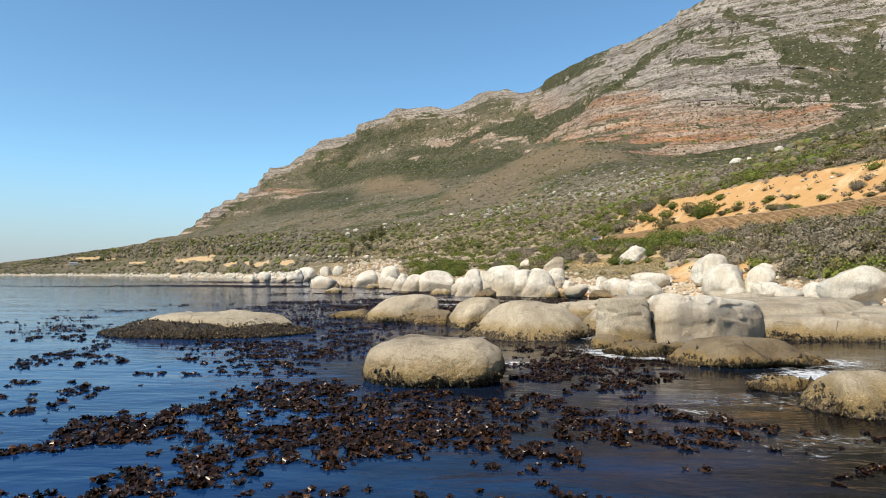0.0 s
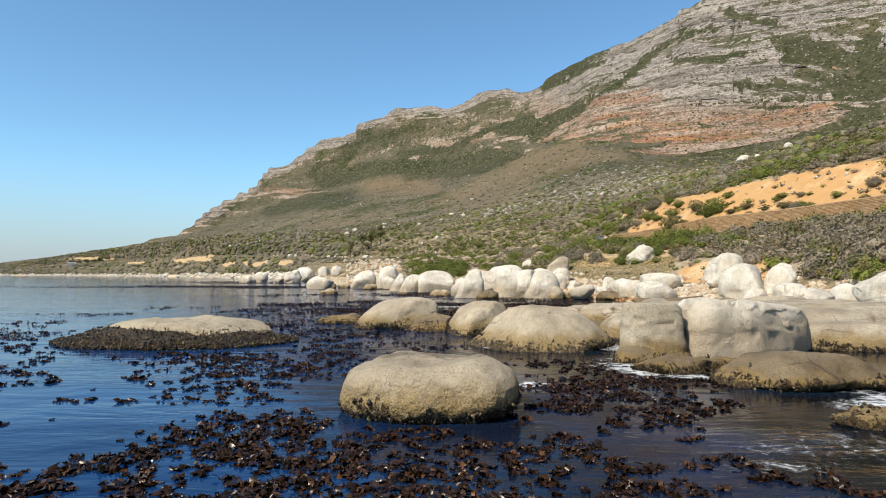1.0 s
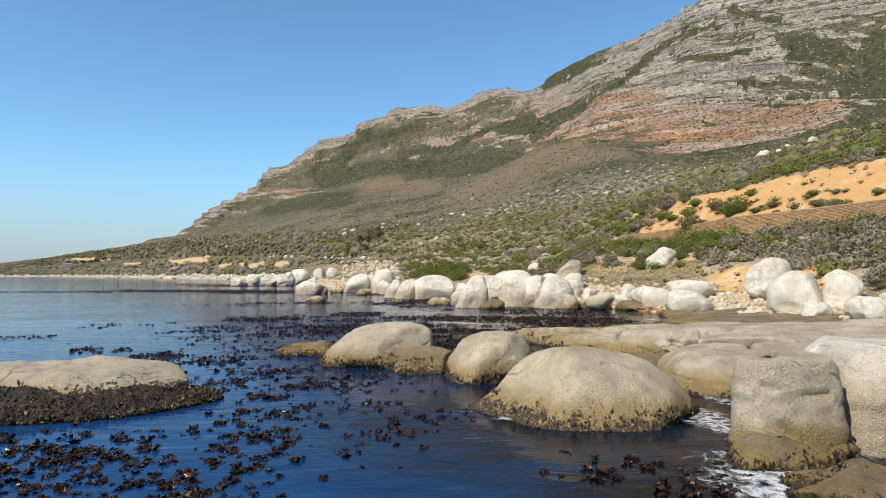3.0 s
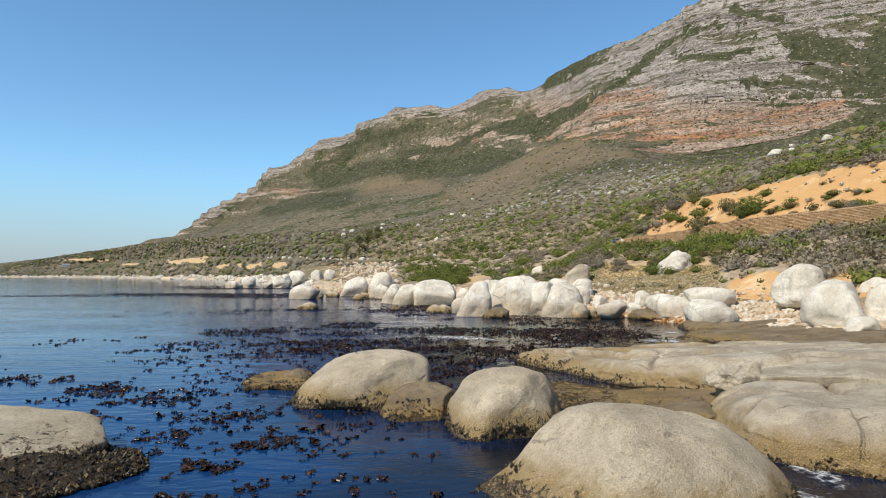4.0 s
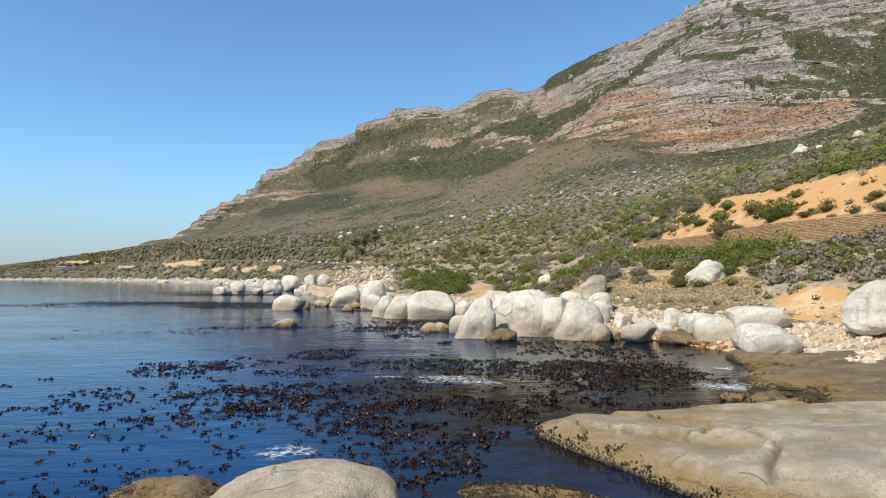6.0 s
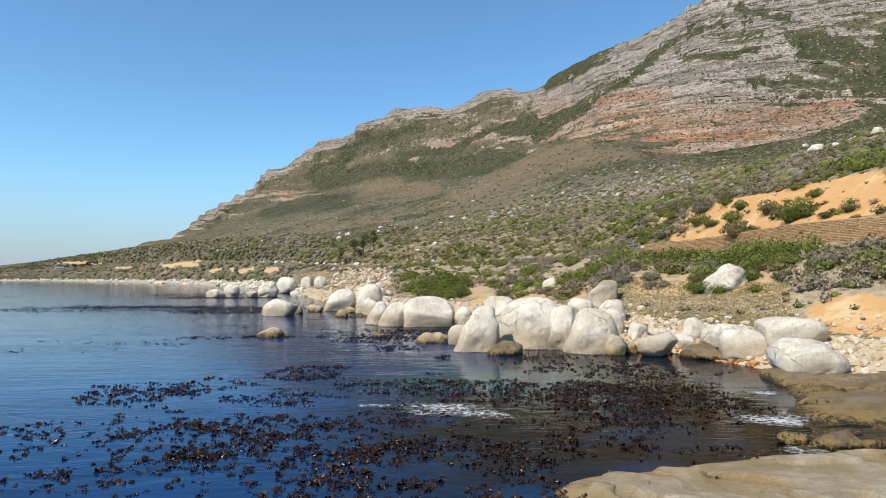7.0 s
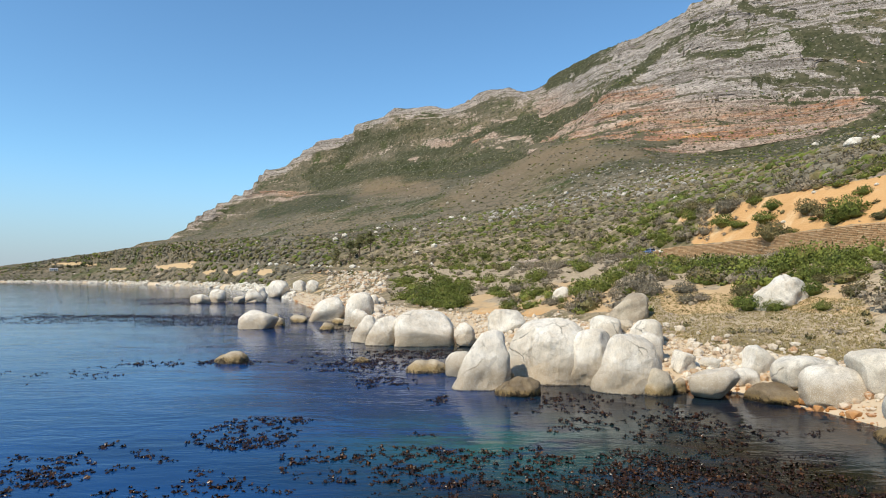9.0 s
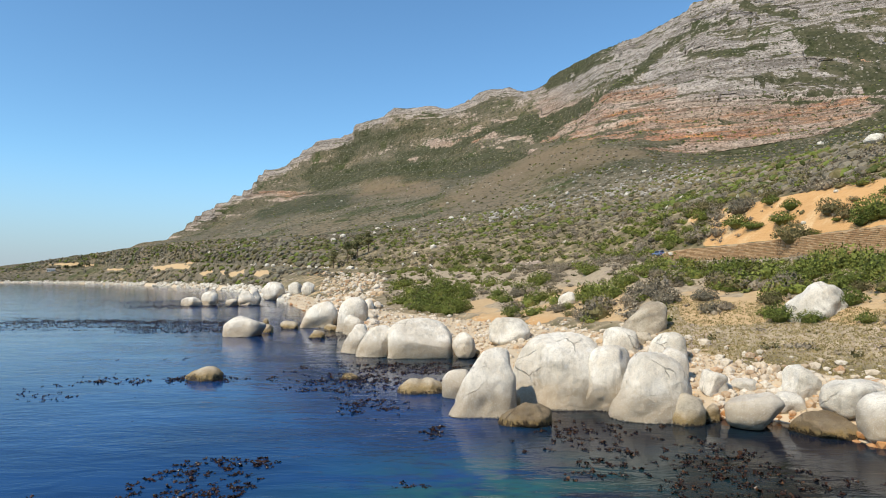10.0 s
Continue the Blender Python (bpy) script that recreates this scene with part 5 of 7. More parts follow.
TALUS = plain("grey fallen rock", (0.36, 0.33, 0.28), 0.9, 0, 0.4, 0.4)
spots, _ = on_land(-14.5, 24, 1.03, 2.05, 7200, 201, 0.8)
strew("beach_stones", spots, sizes_of(7200, 0.09, 0.66, 202, 5.5), STONES, "pale and rust-brown stones heaped along the beach", "stones", seed=203)
spots, _ = on_land(24, 60, 1.1, 2.1, 2600, 204)
strew("beach_stones", spots, sizes_of(2600, 0.12, 0.65, 205, 4.0), STONES, "pale stones heaped behind the granite platforms", "stones", seed=206)
spots, _ = on_land(-9.5, -4.3, 1.3, 2.8, 1100, 207)
strew("embankment_stones", spots, sizes_of(1100, 0.4, 1.7, 208), STONES, "tan rubble tipped down the road embankment", "stones", seed=209)
spots, _ = on_land(-36, -12, 1.0, 1.9, 2600, 210, 1.4)
spots = spots[fbm(flat3(spots[:, 0], spots[:, 1], 0.02), 3, 0.6, 87) > -0.22]
strew("shore_rocks", spots, sizes_of(len(spots), 0.4, 2.8, 211, 4.5), GRANITE_LAND, "line of pale rocks along the far shore", "rocks", seed=212)
spots, _ = on_land(-20, 40, 2.15, 8.8, 250, 213, 0.55)
spots_r = np.hypot(spots[:, 0] - CX, spots[:, 1] - CY)
strew("hillside_rocks", spots, sizes_of(250, 0.3, 2.2, 214, 3.0) * np.clip(spots_r / 420, 0.3, 1.6), GRANITE_LAND, "bleached rocks scattered over the scrubby hillside", "rocks", seed=215)

spots, _ = on_land(9, 21, 7.2, 8.3, 520, 216)
strew("talus_field", spots, sizes_of(520, 0.4, 1.9, 217, 2.5), TALUS, "field of pale fallen rocks below the cliffs", "rocks", seed=218)
spots, _ = on_land(3.5, 8, 6.8, 7.9, 110, 219)
strew("talus_field", spots, sizes_of(110, 0.5, 2.4, 220, 2.5), TALUS, "scatter of pale rocks in the scrub", "rocks", seed=221)


# ---- shrubs ----
def leaf_material(name, dark, light, dry):
    n = Nodes(name, 0.75, 0.2)
    mixed = n.mix(n.island(), dark, light)
    mixed = n.mix(n.span(n.noise(0.5, 3), 0.5, 0.75), mixed, dry)
    own = n.mix(n.random(), (0.75, 0.78, 0.7), (1.2, 1.15, 1.05))
    return n.done(n.mix(1.0, mixed, own, "MULTIPLY"))


LEAF_GREEN = leaf_material("fresh green shrub leaves", (0.046, 0.060, 0.012), (0.185, 0.215, 0.045), (0.20, 0.18, 0.06))
LEAF_OLIVE = leaf_material("olive shrub leaves", (0.062, 0.058, 0.024), (0.165, 0.142, 0.066), (0.20, 0.155, 0.08))
LEAF_GREY = leaf_material("grey dry shrub twigs", (0.105, 0.090, 0.068), (0.27, 0.232, 0.182), (0.28, 0.225, 0.15))
LEAVES = (LEAF_GREEN, LEAF_OLIVE, LEAF_GREY)


def shrub_shape(seed, level, tufts, spread=0.25):
    """A lumpy crown with leaf tufts standing out of it, about 2 across and 1.1 high, as vertices and triangles."""
    rng = np.random.RandomState(seed)
    v, f = BALLS[level]
    p = v * (1 + 0.30 * fbm(v * 1.5 + seed, 2, 0.6, seed) + 0.16 * fbm(v * 4 + seed, 2, 0.6, seed + 1))[:, None]
    core = 0.56 if tufts > 10 else 0.80
    p = p * np.array([core, core, core * 0.7]) + np.array([0, 0, 0.40])
    d = rng.normal(size=(tufts, 3))
    d[:, 2] = np.abs(d[:, 2]) * 0.9 - 0.15
    d /= np.linalg.norm(d, axis=1)[:, None]
    lump = 1 + 0.30 * fbm(d * 1.5 + seed, 2, 0.6, seed)
    c = d * lump[:, None] * rng.uniform(0.70, 1.12, (tufts, 1)) * np.array([0.90, 0.90, 0.64]) + np.array([0, 0, 0.42])
    s = rng.uniform(0.5, 1.0, (tufts, 1)) * spread
    a = rng.normal(size=(tufts, 3))
    a /= np.linalg.norm(a, axis=1)[:, None]
    b = np.cross(a, d + 0.01)
    tri = np.stack([c + a * s, c - a * s * 0.6 + b * s * 0.7, c - a * s * 0.5 - b * s * 0.7 + d * s * 0.8], 1).reshape(-1, 3)
    tf = np.arange(tufts * 3).reshape(-1, 3) + len(p)
    return np.concatenate([p, tri]), np.concatenate([f, tf])


SHRUBS = [shrub_shape(300 + k, 2, 1000, 0.085) for k in range(4)]
SHRUB_MESHES = {}


def shrub(x, y, z, width, height, leaf, k, label, turn):
    if (k, leaf) not in SHRUB_MESHES:
        me = soup("shrub", *SHRUBS[k], smooth=False)
        me.materials.append(LEAVES[leaf])
        SHRUB_MESHES[k, leaf] = me
    ob = new("shrub", SHRUB_MESHES[k, leaf])
    ob.matrix_basis = pose(x, y, z - 0.1 * height, 0, 0, turn) @ Matrix.Diagonal((width / 2, width / 2, height / 1.1, 1))
    return tagged(ob, label, "shrub", "shrubs on the slope")


def shrub_kinds(p, seed):
    """Which of the three leaves grows where: green in patches, grey on the dry banks."""
    rng = np.random.RandomState(seed)
    g = fbm(flat3(p[:, 0], p[:, 1], 0.03), 3, 0.5, 91) + rng.normal(0, 0.33, len(p))
    a = np.degrees(np.arctan2(p[:, 0] - CX, p[:, 1] - CY))
    g = g + 0.18 * (np.exp(-(((a - 4) / 6) ** 2)) + np.exp(-(((a - 24) / 6) ** 2)))
    return np.where(g > 0.30, 0, np.where(g > 0.08, 1, 2))


def keep_clear(p, rr, on_turf=0.0):
    """Leave the turf, the bare earth, the road and the stones free."""
    a = np.degrees(np.arctan2(p[:, 0] - CX, p[:, 1] - CY))
    j = np.clip(np.searchsorted(az, a), 0, len(az) - 1)
    u = np.array([np.interp(d, R[:, k], U[:, k]) for d, k in zip(rr, j)])
    bare = (u > 2.9) & (u < 5.12)
    bare |= (u > 2.70) & (u < 3) & (a > 16.5)
    bare |= (u < 2.17) & (a > 14.5) & (a < 29) & ((u < 2.1) | (np.random.RandomState(8).uniform(0, 1, len(a)) < 0.6))
    bare |= (u < 2.12) & (a >= 28.5) & (a < 42)
    bare |= (u > 5.0) & (u < 6.0) & (a > 20) & (np.random.RandomState(7).uniform(0, 1, len(a)) < 0.93)
    bare |= (u < 2.6) & (a > -13) & (a < -4)
    bare |= (u > 2.08) & (u < 2.62) & (a > 10) & (a < 27) & (fbm(flat3(p[:, 0], p[:, 1], 0.035), 3, 0.5, 63) > 0.24)
    bare |= far_cuts(a, p[:, 2]) > 0.4
    bare |= (u > 2.0) & (((p[:, 0] - 50) / 6) ** 2 + ((p[:, 1] - 127) / 10) ** 2 < 0.8)
    bare |= (((p[:, 0] - 39.8) / 6) ** 2 + ((p[:, 1] - 165) / 8) ** 2 < 1) | (((p[:, 0] - 20.4) / 4) ** 2 + ((p[:, 1] - 198) / 6) ** 2 < 1) | (((p[:, 0] - 11) / 6) ** 2 + ((p[:, 1] - 222) / 24) ** 2 < 1)
    bare |= (u > 2.0) & (u < 2.9) & (a > -3) & (a < 40) & (np.random.RandomState(11).uniform(0, 1, len(a)) < 0.5)
    bare |= ((p[:, 0] - 59) / 9) ** 2 + ((p[:, 1] - 244) / 12) ** 2 < 1
    open_turf = (u > 2.04) & (u < 2.2) & (a > 14.5) & (a < 42) & (np.random.RandomState(9).uniform(0, 1, len(a)) < on_turf)
    return ~bare | open_turf


NAMES = ("bushy fresh-green coastal shrub on the slope", "olive-green scrub bush on the dry bank", "grey twiggy half-dry shrub on the slope")
pts, rr = on_land(-6, 58, 2.1, 2.95, 640, 221, 0.8)
ok = keep_clear(pts, rr)
pts, rr = pts[ok], rr[ok]
side = pts[:, 0] > 0.7 * (pts[:, 1] - CY)
pts = np.concatenate([pts[~side][:60], pts[side][:16]])
rng = np.random.RandomState(222)
for p, k in zip(pts, shrub_kinds(pts, 223)):
    w = rng.uniform(1.8, 4.4)
    shrub(p[0], p[1], p[2] - 0.1 * w, w, w * rng.uniform(0.48, 0.72), int(k), rng.randint(4), NAMES[k], rng.uniform(0, 360))

pts, rr = on_land(20, 46, 5.02, 5.4, 30, 225)
for p, k in zip(pts, np.random.RandomState(226).choice([0, 0, 0, 1, 1, 2], 30)):
    w = rng.uniform(1.6, 5.0)
    shrub(p[0], p[1], p[2], w, w * rng.uniform(0.35, 0.55), int(k), rng.randint(4), ("dark green shrub at the foot of the orange road cut", "olive bush growing on bare orange earth", "grey dry bush on bare orange earth")[k], rng.uniform(0, 360))


def bank_shrubs(spots, leaf, label):
    """Single bushes at their places on the bank, as x, y and width."""
    rng = np.random.RandomState(int(100 * spots[0][2]) + leaf)
    for x, y, w in spots:
        shrub(x, y, float(ground_z(x, y)[0]) - 0.08 * w, w * 1.1, w * rng.uniform(0.55, 0.75), leaf, rng.randint(4), label, rng.uniform(0, 360))


bank_shrubs([(16.8, 232.7, 4.2), (16, 209.4, 4.1), (4.5, 228.2, 5.7), (-9.7, 261.6, 6.6), (-12, 314.5, 6.4), (21.3, 369.6, 5.8), (25, 244.2, 4.5), (22.4, 221.2, 5.1), (25.7, 200.7, 2.4), (28.4, 253, 6.3), (30, 200.8, 5.5), (32.5, 193.5, 5.2), (40.8, 248.6, 6.1), (35.9, 198.3, 5.4), (41.8, 199.6, 5.7), (40.6, 186.3, 4.1), (60.3, 233.6, 2.1), (48.3, 182.4, 6.6)], 0, "dense rounded green bush on the dry bank")
bank_shrubs([(54.6, 191.2, 4.3), (42.5, 155.5, 3.7), (44.7, 153.1, 3.2), (42.5, 158.1, 2.9), (55, 170.5, 5), (52.3, 169.7, 3.5), (57.9, 171.4, 5.9), (54.2, 160, 5.3), (58.9, 161.5, 5.4), (50.3, 154.4, 3.5), (55.8, 155.3, 3.7), (48, 148.1, 2.1), (75, 256.6, 5.6), (68.1, 261.5, 3.3), (65.6, 257, 4), (78, 247, 2.5), (81.5, 232.3, 4.2), (78.5, 221.1, 5.9), (75.7, 237.6, 6.5), (81, 222.5, 4.2), (82.3, 196.5, 7.5), (87.8, 199.9, 3.6), (80.3, 197.3, 4.3)], 0, "dense rounded green bush on the dry bank")
bank_shrubs([(51.3, 179.8, 3.3), (45, 162.5, 3.1), (72.9, 207.7, 7), (52.5, 149.3, 2.7), (77.7, 259.3, 6.2), (69.4, 249.5, 4.6), (81.6, 208.7, 5.4), (81.2, 202.4, 4.7)], 1, "olive-green rounded bush on the dry bank")
bank_shrubs([(20.6, 238.4, 4.3), (23.9, 200.2, 3.5), (28.9, 187.6, 5.9), (26.1, 185.7, 4.9), (31.7, 179.4, 3.7), (34.8, 181.3, 5.6), (35.5, 174.5, 4.4), (40, 171.3, 3.6), (37.8, 164.7, 2.8), (39.6, 164.3, 2.8), (49.4, 167, 4.7), (78.9, 241.2, 6.6)], 2, "grey-brown twiggy bush on the dry bank")

bank_shrubs([(-5.5, 246, 6), (-3.0, 238, 6.5), (0.5, 232, 6), (3.5, 226, 5), (6.0, 231, 5.5), (2.0, 244, 7), (5.5, 240, 6), (-2.0, 255, 7.5), (2.5, 262, 7), (-7.0, 260, 6), (-4.0, 272, 7.5), (8.0, 252, 5.5), (1.0, 278, 7.5), (7.0, 270, 6.5)], 0, "bright green bush in a thicket above the beach")


def scrub(name, p, rr, level, tufts, low, high, label, seed, spread=0.3):
    """A hillside's worth of shrubs, one object for each kind of leaf."""
    rng = np.random.RandomState(seed)
    shapes = [shrub_shape(400 + k, level, tufts, spread) for k in range(5)]
    kinds = shrub_kinds(p, seed + 1)
    for leaf in range(3):
        mine = p[kinds == leaf]
        verts, faces, at = [], [], 0
        for q in mine:
            v, f = shapes[rng.randint(5)]
            w = low + (high - low) * rng.uniform(0, 1) ** 1.7
            t = rng.uniform(0, 6.3)
            c, s = math.cos(t), math.sin(t)
            h = w * rng.uniform(0.38, 0.66) / 1.1
            x, y = v[:, 0] * w / 2, v[:, 1] * w / 2
            verts.append(np.stack([q[0] + c * x - s * y, q[1] + s * x + c * y, q[2] + v[:, 2] * h - 0.26 * h], -1))
            faces.append(f + at)
            at += len(v)
        me = soup(name, np.concatenate(verts), np.concatenate(faces), smooth=False)
        me.materials.append(LEAVES[leaf])
        tagged(new(name, me), label[leaf], "scrub", kind="stuff")


def grass_tufts(p, seed):
    """Short blades standing in tufts on the turf."""
    rng = np.random.RandomState(seed)
    n = len(p)
    c = np.repeat(p, 5, axis=0) + np.concatenate([rng.normal(0, 0.12, (n * 5, 2)), np.zeros((n * 5, 1))], 1)
    a = rng.uniform(0, 6.3, n * 5)
    h = rng.uniform(0.05, 0.20, n * 5)
    side = np.stack([np.cos(a), np.sin(a), 0 * a], -1) * 0.07
    tip = np.stack([rng.normal(0, 0.12, n * 5), rng.normal(0, 0.12, n * 5), h], -1)
    low = np.array([0, 0, 0.05])
    verts = np.stack([c + side - low, c - side - low, c + tip], 1).reshape(-1, 3)
    me = soup("grass", verts, np.arange(n * 15).reshape(-1, 3), smooth=False)
    me.materials.append(GRASS)
    tagged(new("grass", me), "short dry yellow-green grass on the turf", "grass", kind="stuff")


GRASS = leaf_material("dry grass blades", (0.21, 0.175, 0.075), (0.36, 0.29, 0.15), (0.40, 0.32, 0.18))
pts, rr = on_land(14, 26, 2.0, 2.26, 6500, 261, 1.2)
grass_tufts(pts, 262)
SCRUB = ("fresh-green scrub covering the hillside", "olive scrub covering the hillside", "grey dry scrub covering the hillside")
pts, rr = on_land(-12, 60, 2.05, 7.2, 15500, 235)
ok = keep_clear(pts, rr, 0.45)
scrub("low_heath", pts[ok], rr[ok], 1, 14, 0.5, 2.2, ("low green heath between the shrubs", "low olive heath between the shrubs", "low grey heath between the shrubs"), 236, 0.4)
pts, rr = on_land(-12, 60, 2.05, 6.9, 8800, 231, 1.15)
ok = keep_clear(pts, rr)
near = ok & (rr < 270)
edge, edge_r = on_land(-4, 14.6, 2.8, 2.96, 170, 238)
scrub("near_scrub", np.concatenate([pts[near], edge]), np.concatenate([rr[near], edge_r]), 1, 160, 1.5, 6.2, SCRUB, 232, 0.14)
near = ok & (rr >= 270)
scrub("hill_scrub", pts[near], rr[near], 1, 84, 1.2, 5.0, SCRUB, 233, 0.2)
pts, rr = on_land(-37, 40, 6.2, 8.9, 12500, 241)
scrub("far_scrub", pts, rr, 1, 0, 1.4, 5.6, SCRUB, 242)
pts, rr = on_land(-22, 37, 8.8, 10.9, 15000, 245)
want = fbm(np.stack([pts[:, 0] * 0.02, pts[:, 1] * 0.02, pts[:, 2] * 0.07], -1), 3, 0.6, 247) + np.random.RandomState(246).normal(0, 0.16, len(pts))
scrub("mountain_scrub", pts[want > 0.04], rr[want > 0.04], 1, 0, 1.6, 5.5, ("dark green bushes along the mountain's ledges", "olive bushes along the mountain's ledges", "grey bushes along the mountain's ledges"), 248)
pts, rr = on_land(-36, -9, 1.9, 6.8, 4300, 251)
ok = keep_clear(pts, rr)
scrub("coast_scrub", pts[ok], rr[ok], 1, 0, 2.5, 9.0, SCRUB, 252)


# ---- kelp ----
def kelp_material():
    n = Nodes("wet brown kelp", 0.3, 0.25)
    return n.done(n.ramp(n.island(), (0.0, (0.008, 0.004, 0.002)), (0.6, (0.028, 0.012, 0.0045)), (0.88, (0.055, 0.023, 0.008)), (1.0, (0.11, 0.05, 0.017))))


KELP = kelp_material()


def kelp_head(seed, blades, segments=3):
    """A head of curling blades round a float, about 1 across."""
    rng = np.random.RandomState(seed)
    verts, faces = [], []
    for b in range(blades):
        a = rng.uniform(0, 6.3)
        length, width = rng.uniform(0.16, 0.36), rng.uniform(0.06, 0.12)
        lift, bend, twist = rng.uniform(0.1, 1.45), rng.uniform(1.2, 4.2), rng.uniform(-2.2, 2.2)
        x, y, z, pitch = rng.uniform(-0.16, 0.16), rng.uniform(-0.16, 0.16), 0.0, lift
        base = len(verts)
        for k in range(segments + 1):
            f = k / segments
            w = width * math.sin(math.pi * (0.2 + 0.75 * f)) * (1 + 0.3 * math.sin(7 * f + b))
            roll = twist * f + 0.4 * math.sin(5 * f + b)
            sx, sy, sz = -math.sin(a) * math.cos(roll), math.cos(a) * math.cos(roll), math.sin(roll)
            verts += [(x + sx * w, y + sy * w, z + sz * w), (x - sx * w, y - sy * w, z - sz * w)]
            x += math.cos(a) * math.cos(pitch) * length / segments
            y += math.sin(a) * math.cos(pitch) * length / segments
            z += math.sin(pitch) * length / segments
            pitch -= bend / segments
            a += rng.uniform(-0.25, 0.25)
        faces += [(base + 2 * k, base + 2 * k + 1, base + 2 * k + 3, base + 2 * k + 2) for k in range(segments)]
    return np.array(verts), np.array(faces)


def clear_of_rocks(x, y, grow=1.02):
    free = np.ones(len(x), bool)
    for rx, ry, a, b, t in ROCKS:
        u = (x - rx) * math.cos(t) + (y - ry) * math.sin(t)
        v = -(x - rx) * math.sin(t) + (y - ry) * math.cos(t)
        free &= (u / (a * grow)) ** 2 + (v / (b * grow)) ** 2 > 1
    return free


def kelp_bed(name, x0, x1, y0, y1, count, bias, blades, low, high, label, seed, stretch=(0.10, 0.16), round_off=None):
    """Kelp heads afloat in drifts: more where the bed's own pattern is dense."""
    rng = np.random.RandomState(seed)
    x, y = rng.uniform(x0, x1, count), rng.uniform(y0, y1, count)
    wave = fbm(np.stack([x * stretch[0], y * stretch[1], 0 * x + seed], -1), 3, 0.55, 501) + 0.75 * fbm(np.stack([x * stretch[0] * 5, y * stretch[1] * 6, 0 * x + seed], -1), 3, 0.6, 503)
    edge = np.interp(np.degrees(np.arctan2(x - CX, y - CY)), [k[0] for k in SHORE], [k[1] for k in SHORE], left=4000, right=4000)
    here = (wave + rng.normal(0, 0.035, count) > bias) & clear_of_rocks(x, y) & (np.hypot(x - CX, y - CY) < edge - 3)
    if round_off:
        a, b, c, d = round_off
        far = ((x - a) / c) ** 2 + ((y - b) / d) ** 2
        here &= far + 0.9 * wave < 1.1
    x, y = x[here], y[here]
    more = np.repeat(np.arange(len(x)), rng.randint(0, 2 if y0 < 60 else 3, len(x)))
    x = np.concatenate([x, x[more] + rng.normal(0, 0.42, len(more))])
    y = np.concatenate([y, y[more] + rng.normal(0, 0.42, len(more))])
    free = clear_of_rocks(x, y)
    x, y = x[free], y[free]
    if not len(x):
        return None
    shapes = [kelp_head(510 + k, blades + 5 if blades > 8 else max(4, blades - 1), 2) for k in range(10)]
    n = len(x)
    verts, faces, at = [], [], 0
    for i in range(n):
        v, f = shapes[rng.randint(10)]
        s = rng.uniform(low, high) * (0.84 if blades > 8 else 1.0)
        t = rng.uniform(0, 6.3)
        c, q = math.cos(t), math.sin(t)
        verts.append(np.stack([x[i] + s * (c * v[:, 0] - q * v[:, 1]), y[i] + s * (q * v[:, 0] + c * v[:, 1]), s * v[:, 2] * 0.75], -1))
        faces.append(f + at)
        at += len(v)
    me = soup(name, np.concatenate(verts), np.concatenate(faces))
    me.materials.append(KELP)
    return tagged(new(name, me), label, "kelp", kind="stuff")


KELP_LABEL = "floating heads of wet brown kelp in drifts on the sea"
kelp_bed("kelp_bed", -30, 9, 5, 28, 2600, 0.20, 11, 0.45, 0.95, KELP_LABEL, 1)
kelp_bed("kelp_bed", -42, 9, 28, 50, 1700, 0.42, 7, 0.5, 0.95, KELP_LABEL, 8)
kelp_bed("kelp_bed", 9, 30, 8, 40, 1600, 0.40, 11, 0.45, 0.9, KELP_LABEL, 2)
kelp_bed("kelp_bed", -50, -10, 50, 84, 2000, 0.38, 5, 0.5, 0.95, KELP_LABEL, 3)
kelp_bed("kelp_bed", -15, 36, 84, 120, 2600, 0.26, 5, 0.5, 0.95, KELP_LABEL, 4, (0.05, 0.2))
kelp_bed("kelp_bed", -60, 4, 134, 215, 1500, 0.42, 5, 0.5, 0.9, KELP_LABEL, 5, (0.05, 0.2))
kelp_bed("kelp_bed", -190, -30, 226, 268, 3800, 0.20, 3, 0.7, 1.3, "long dark line of floating kelp offshore", 6, (0.012, 0.12))
kelp_bed("kelp_bed", -260, -60, 330, 420, 2200, 0.40, 3, 0.8, 1.5, "long dark line of floating kelp offshore", 7, (0.01, 0.08))


DRIFTS = [0]


def kelp_drift(x, y, rx, ry, count, blades):
    """One dense raft of kelp heads with a ragged edge."""
    DRIFTS[0] += 1
    return kelp_bed("kelp_bed", x - rx * 1.1, x + rx * 1.1, y - ry * 1.1, y + ry * 1.1, int(count * 1.25), -0.3 if y < 55 or y > 98 else -0.2, blades, 0.38, 1.2, "dense raft of wet brown kelp heads afloat", 40 + DRIFTS[0], (0.22, 0.34), (x, y, rx, ry))


kelp_drift(-14.9, 22.3, 1.6, 1.5, 28, 10)
kelp_drift(-20.9, 34.4, 2.2, 2.6, 34, 10)
kelp_drift(-10.4, 19.9, 1.6, 1.5, 40, 10)
kelp_drift(-27.3, 46.2, 3.5, 3.0, 34, 10)
kelp_drift(-6.8, 14.8, 1.2, 1.2, 34, 10)
kelp_drift(-5.4, 15.2, 1.3, 1.2, 36, 10)
kelp_drift(-3.5, 17.7, 1.6, 1.6, 44, 10)
kelp_drift(-6.9, 25.0, 2.2, 2.2, 50, 10)
kelp_drift(-7.4, 18.6, 1.5, 1.6, 30, 10)
kelp_drift(-11.2, 17.1, 0.8, 0.8, 12, 10)
kelp_drift(-14.4, 26.1, 1.4, 1.4, 18, 10)
kelp_drift(-3.3, 22.9, 1.6, 2.0, 36, 10)
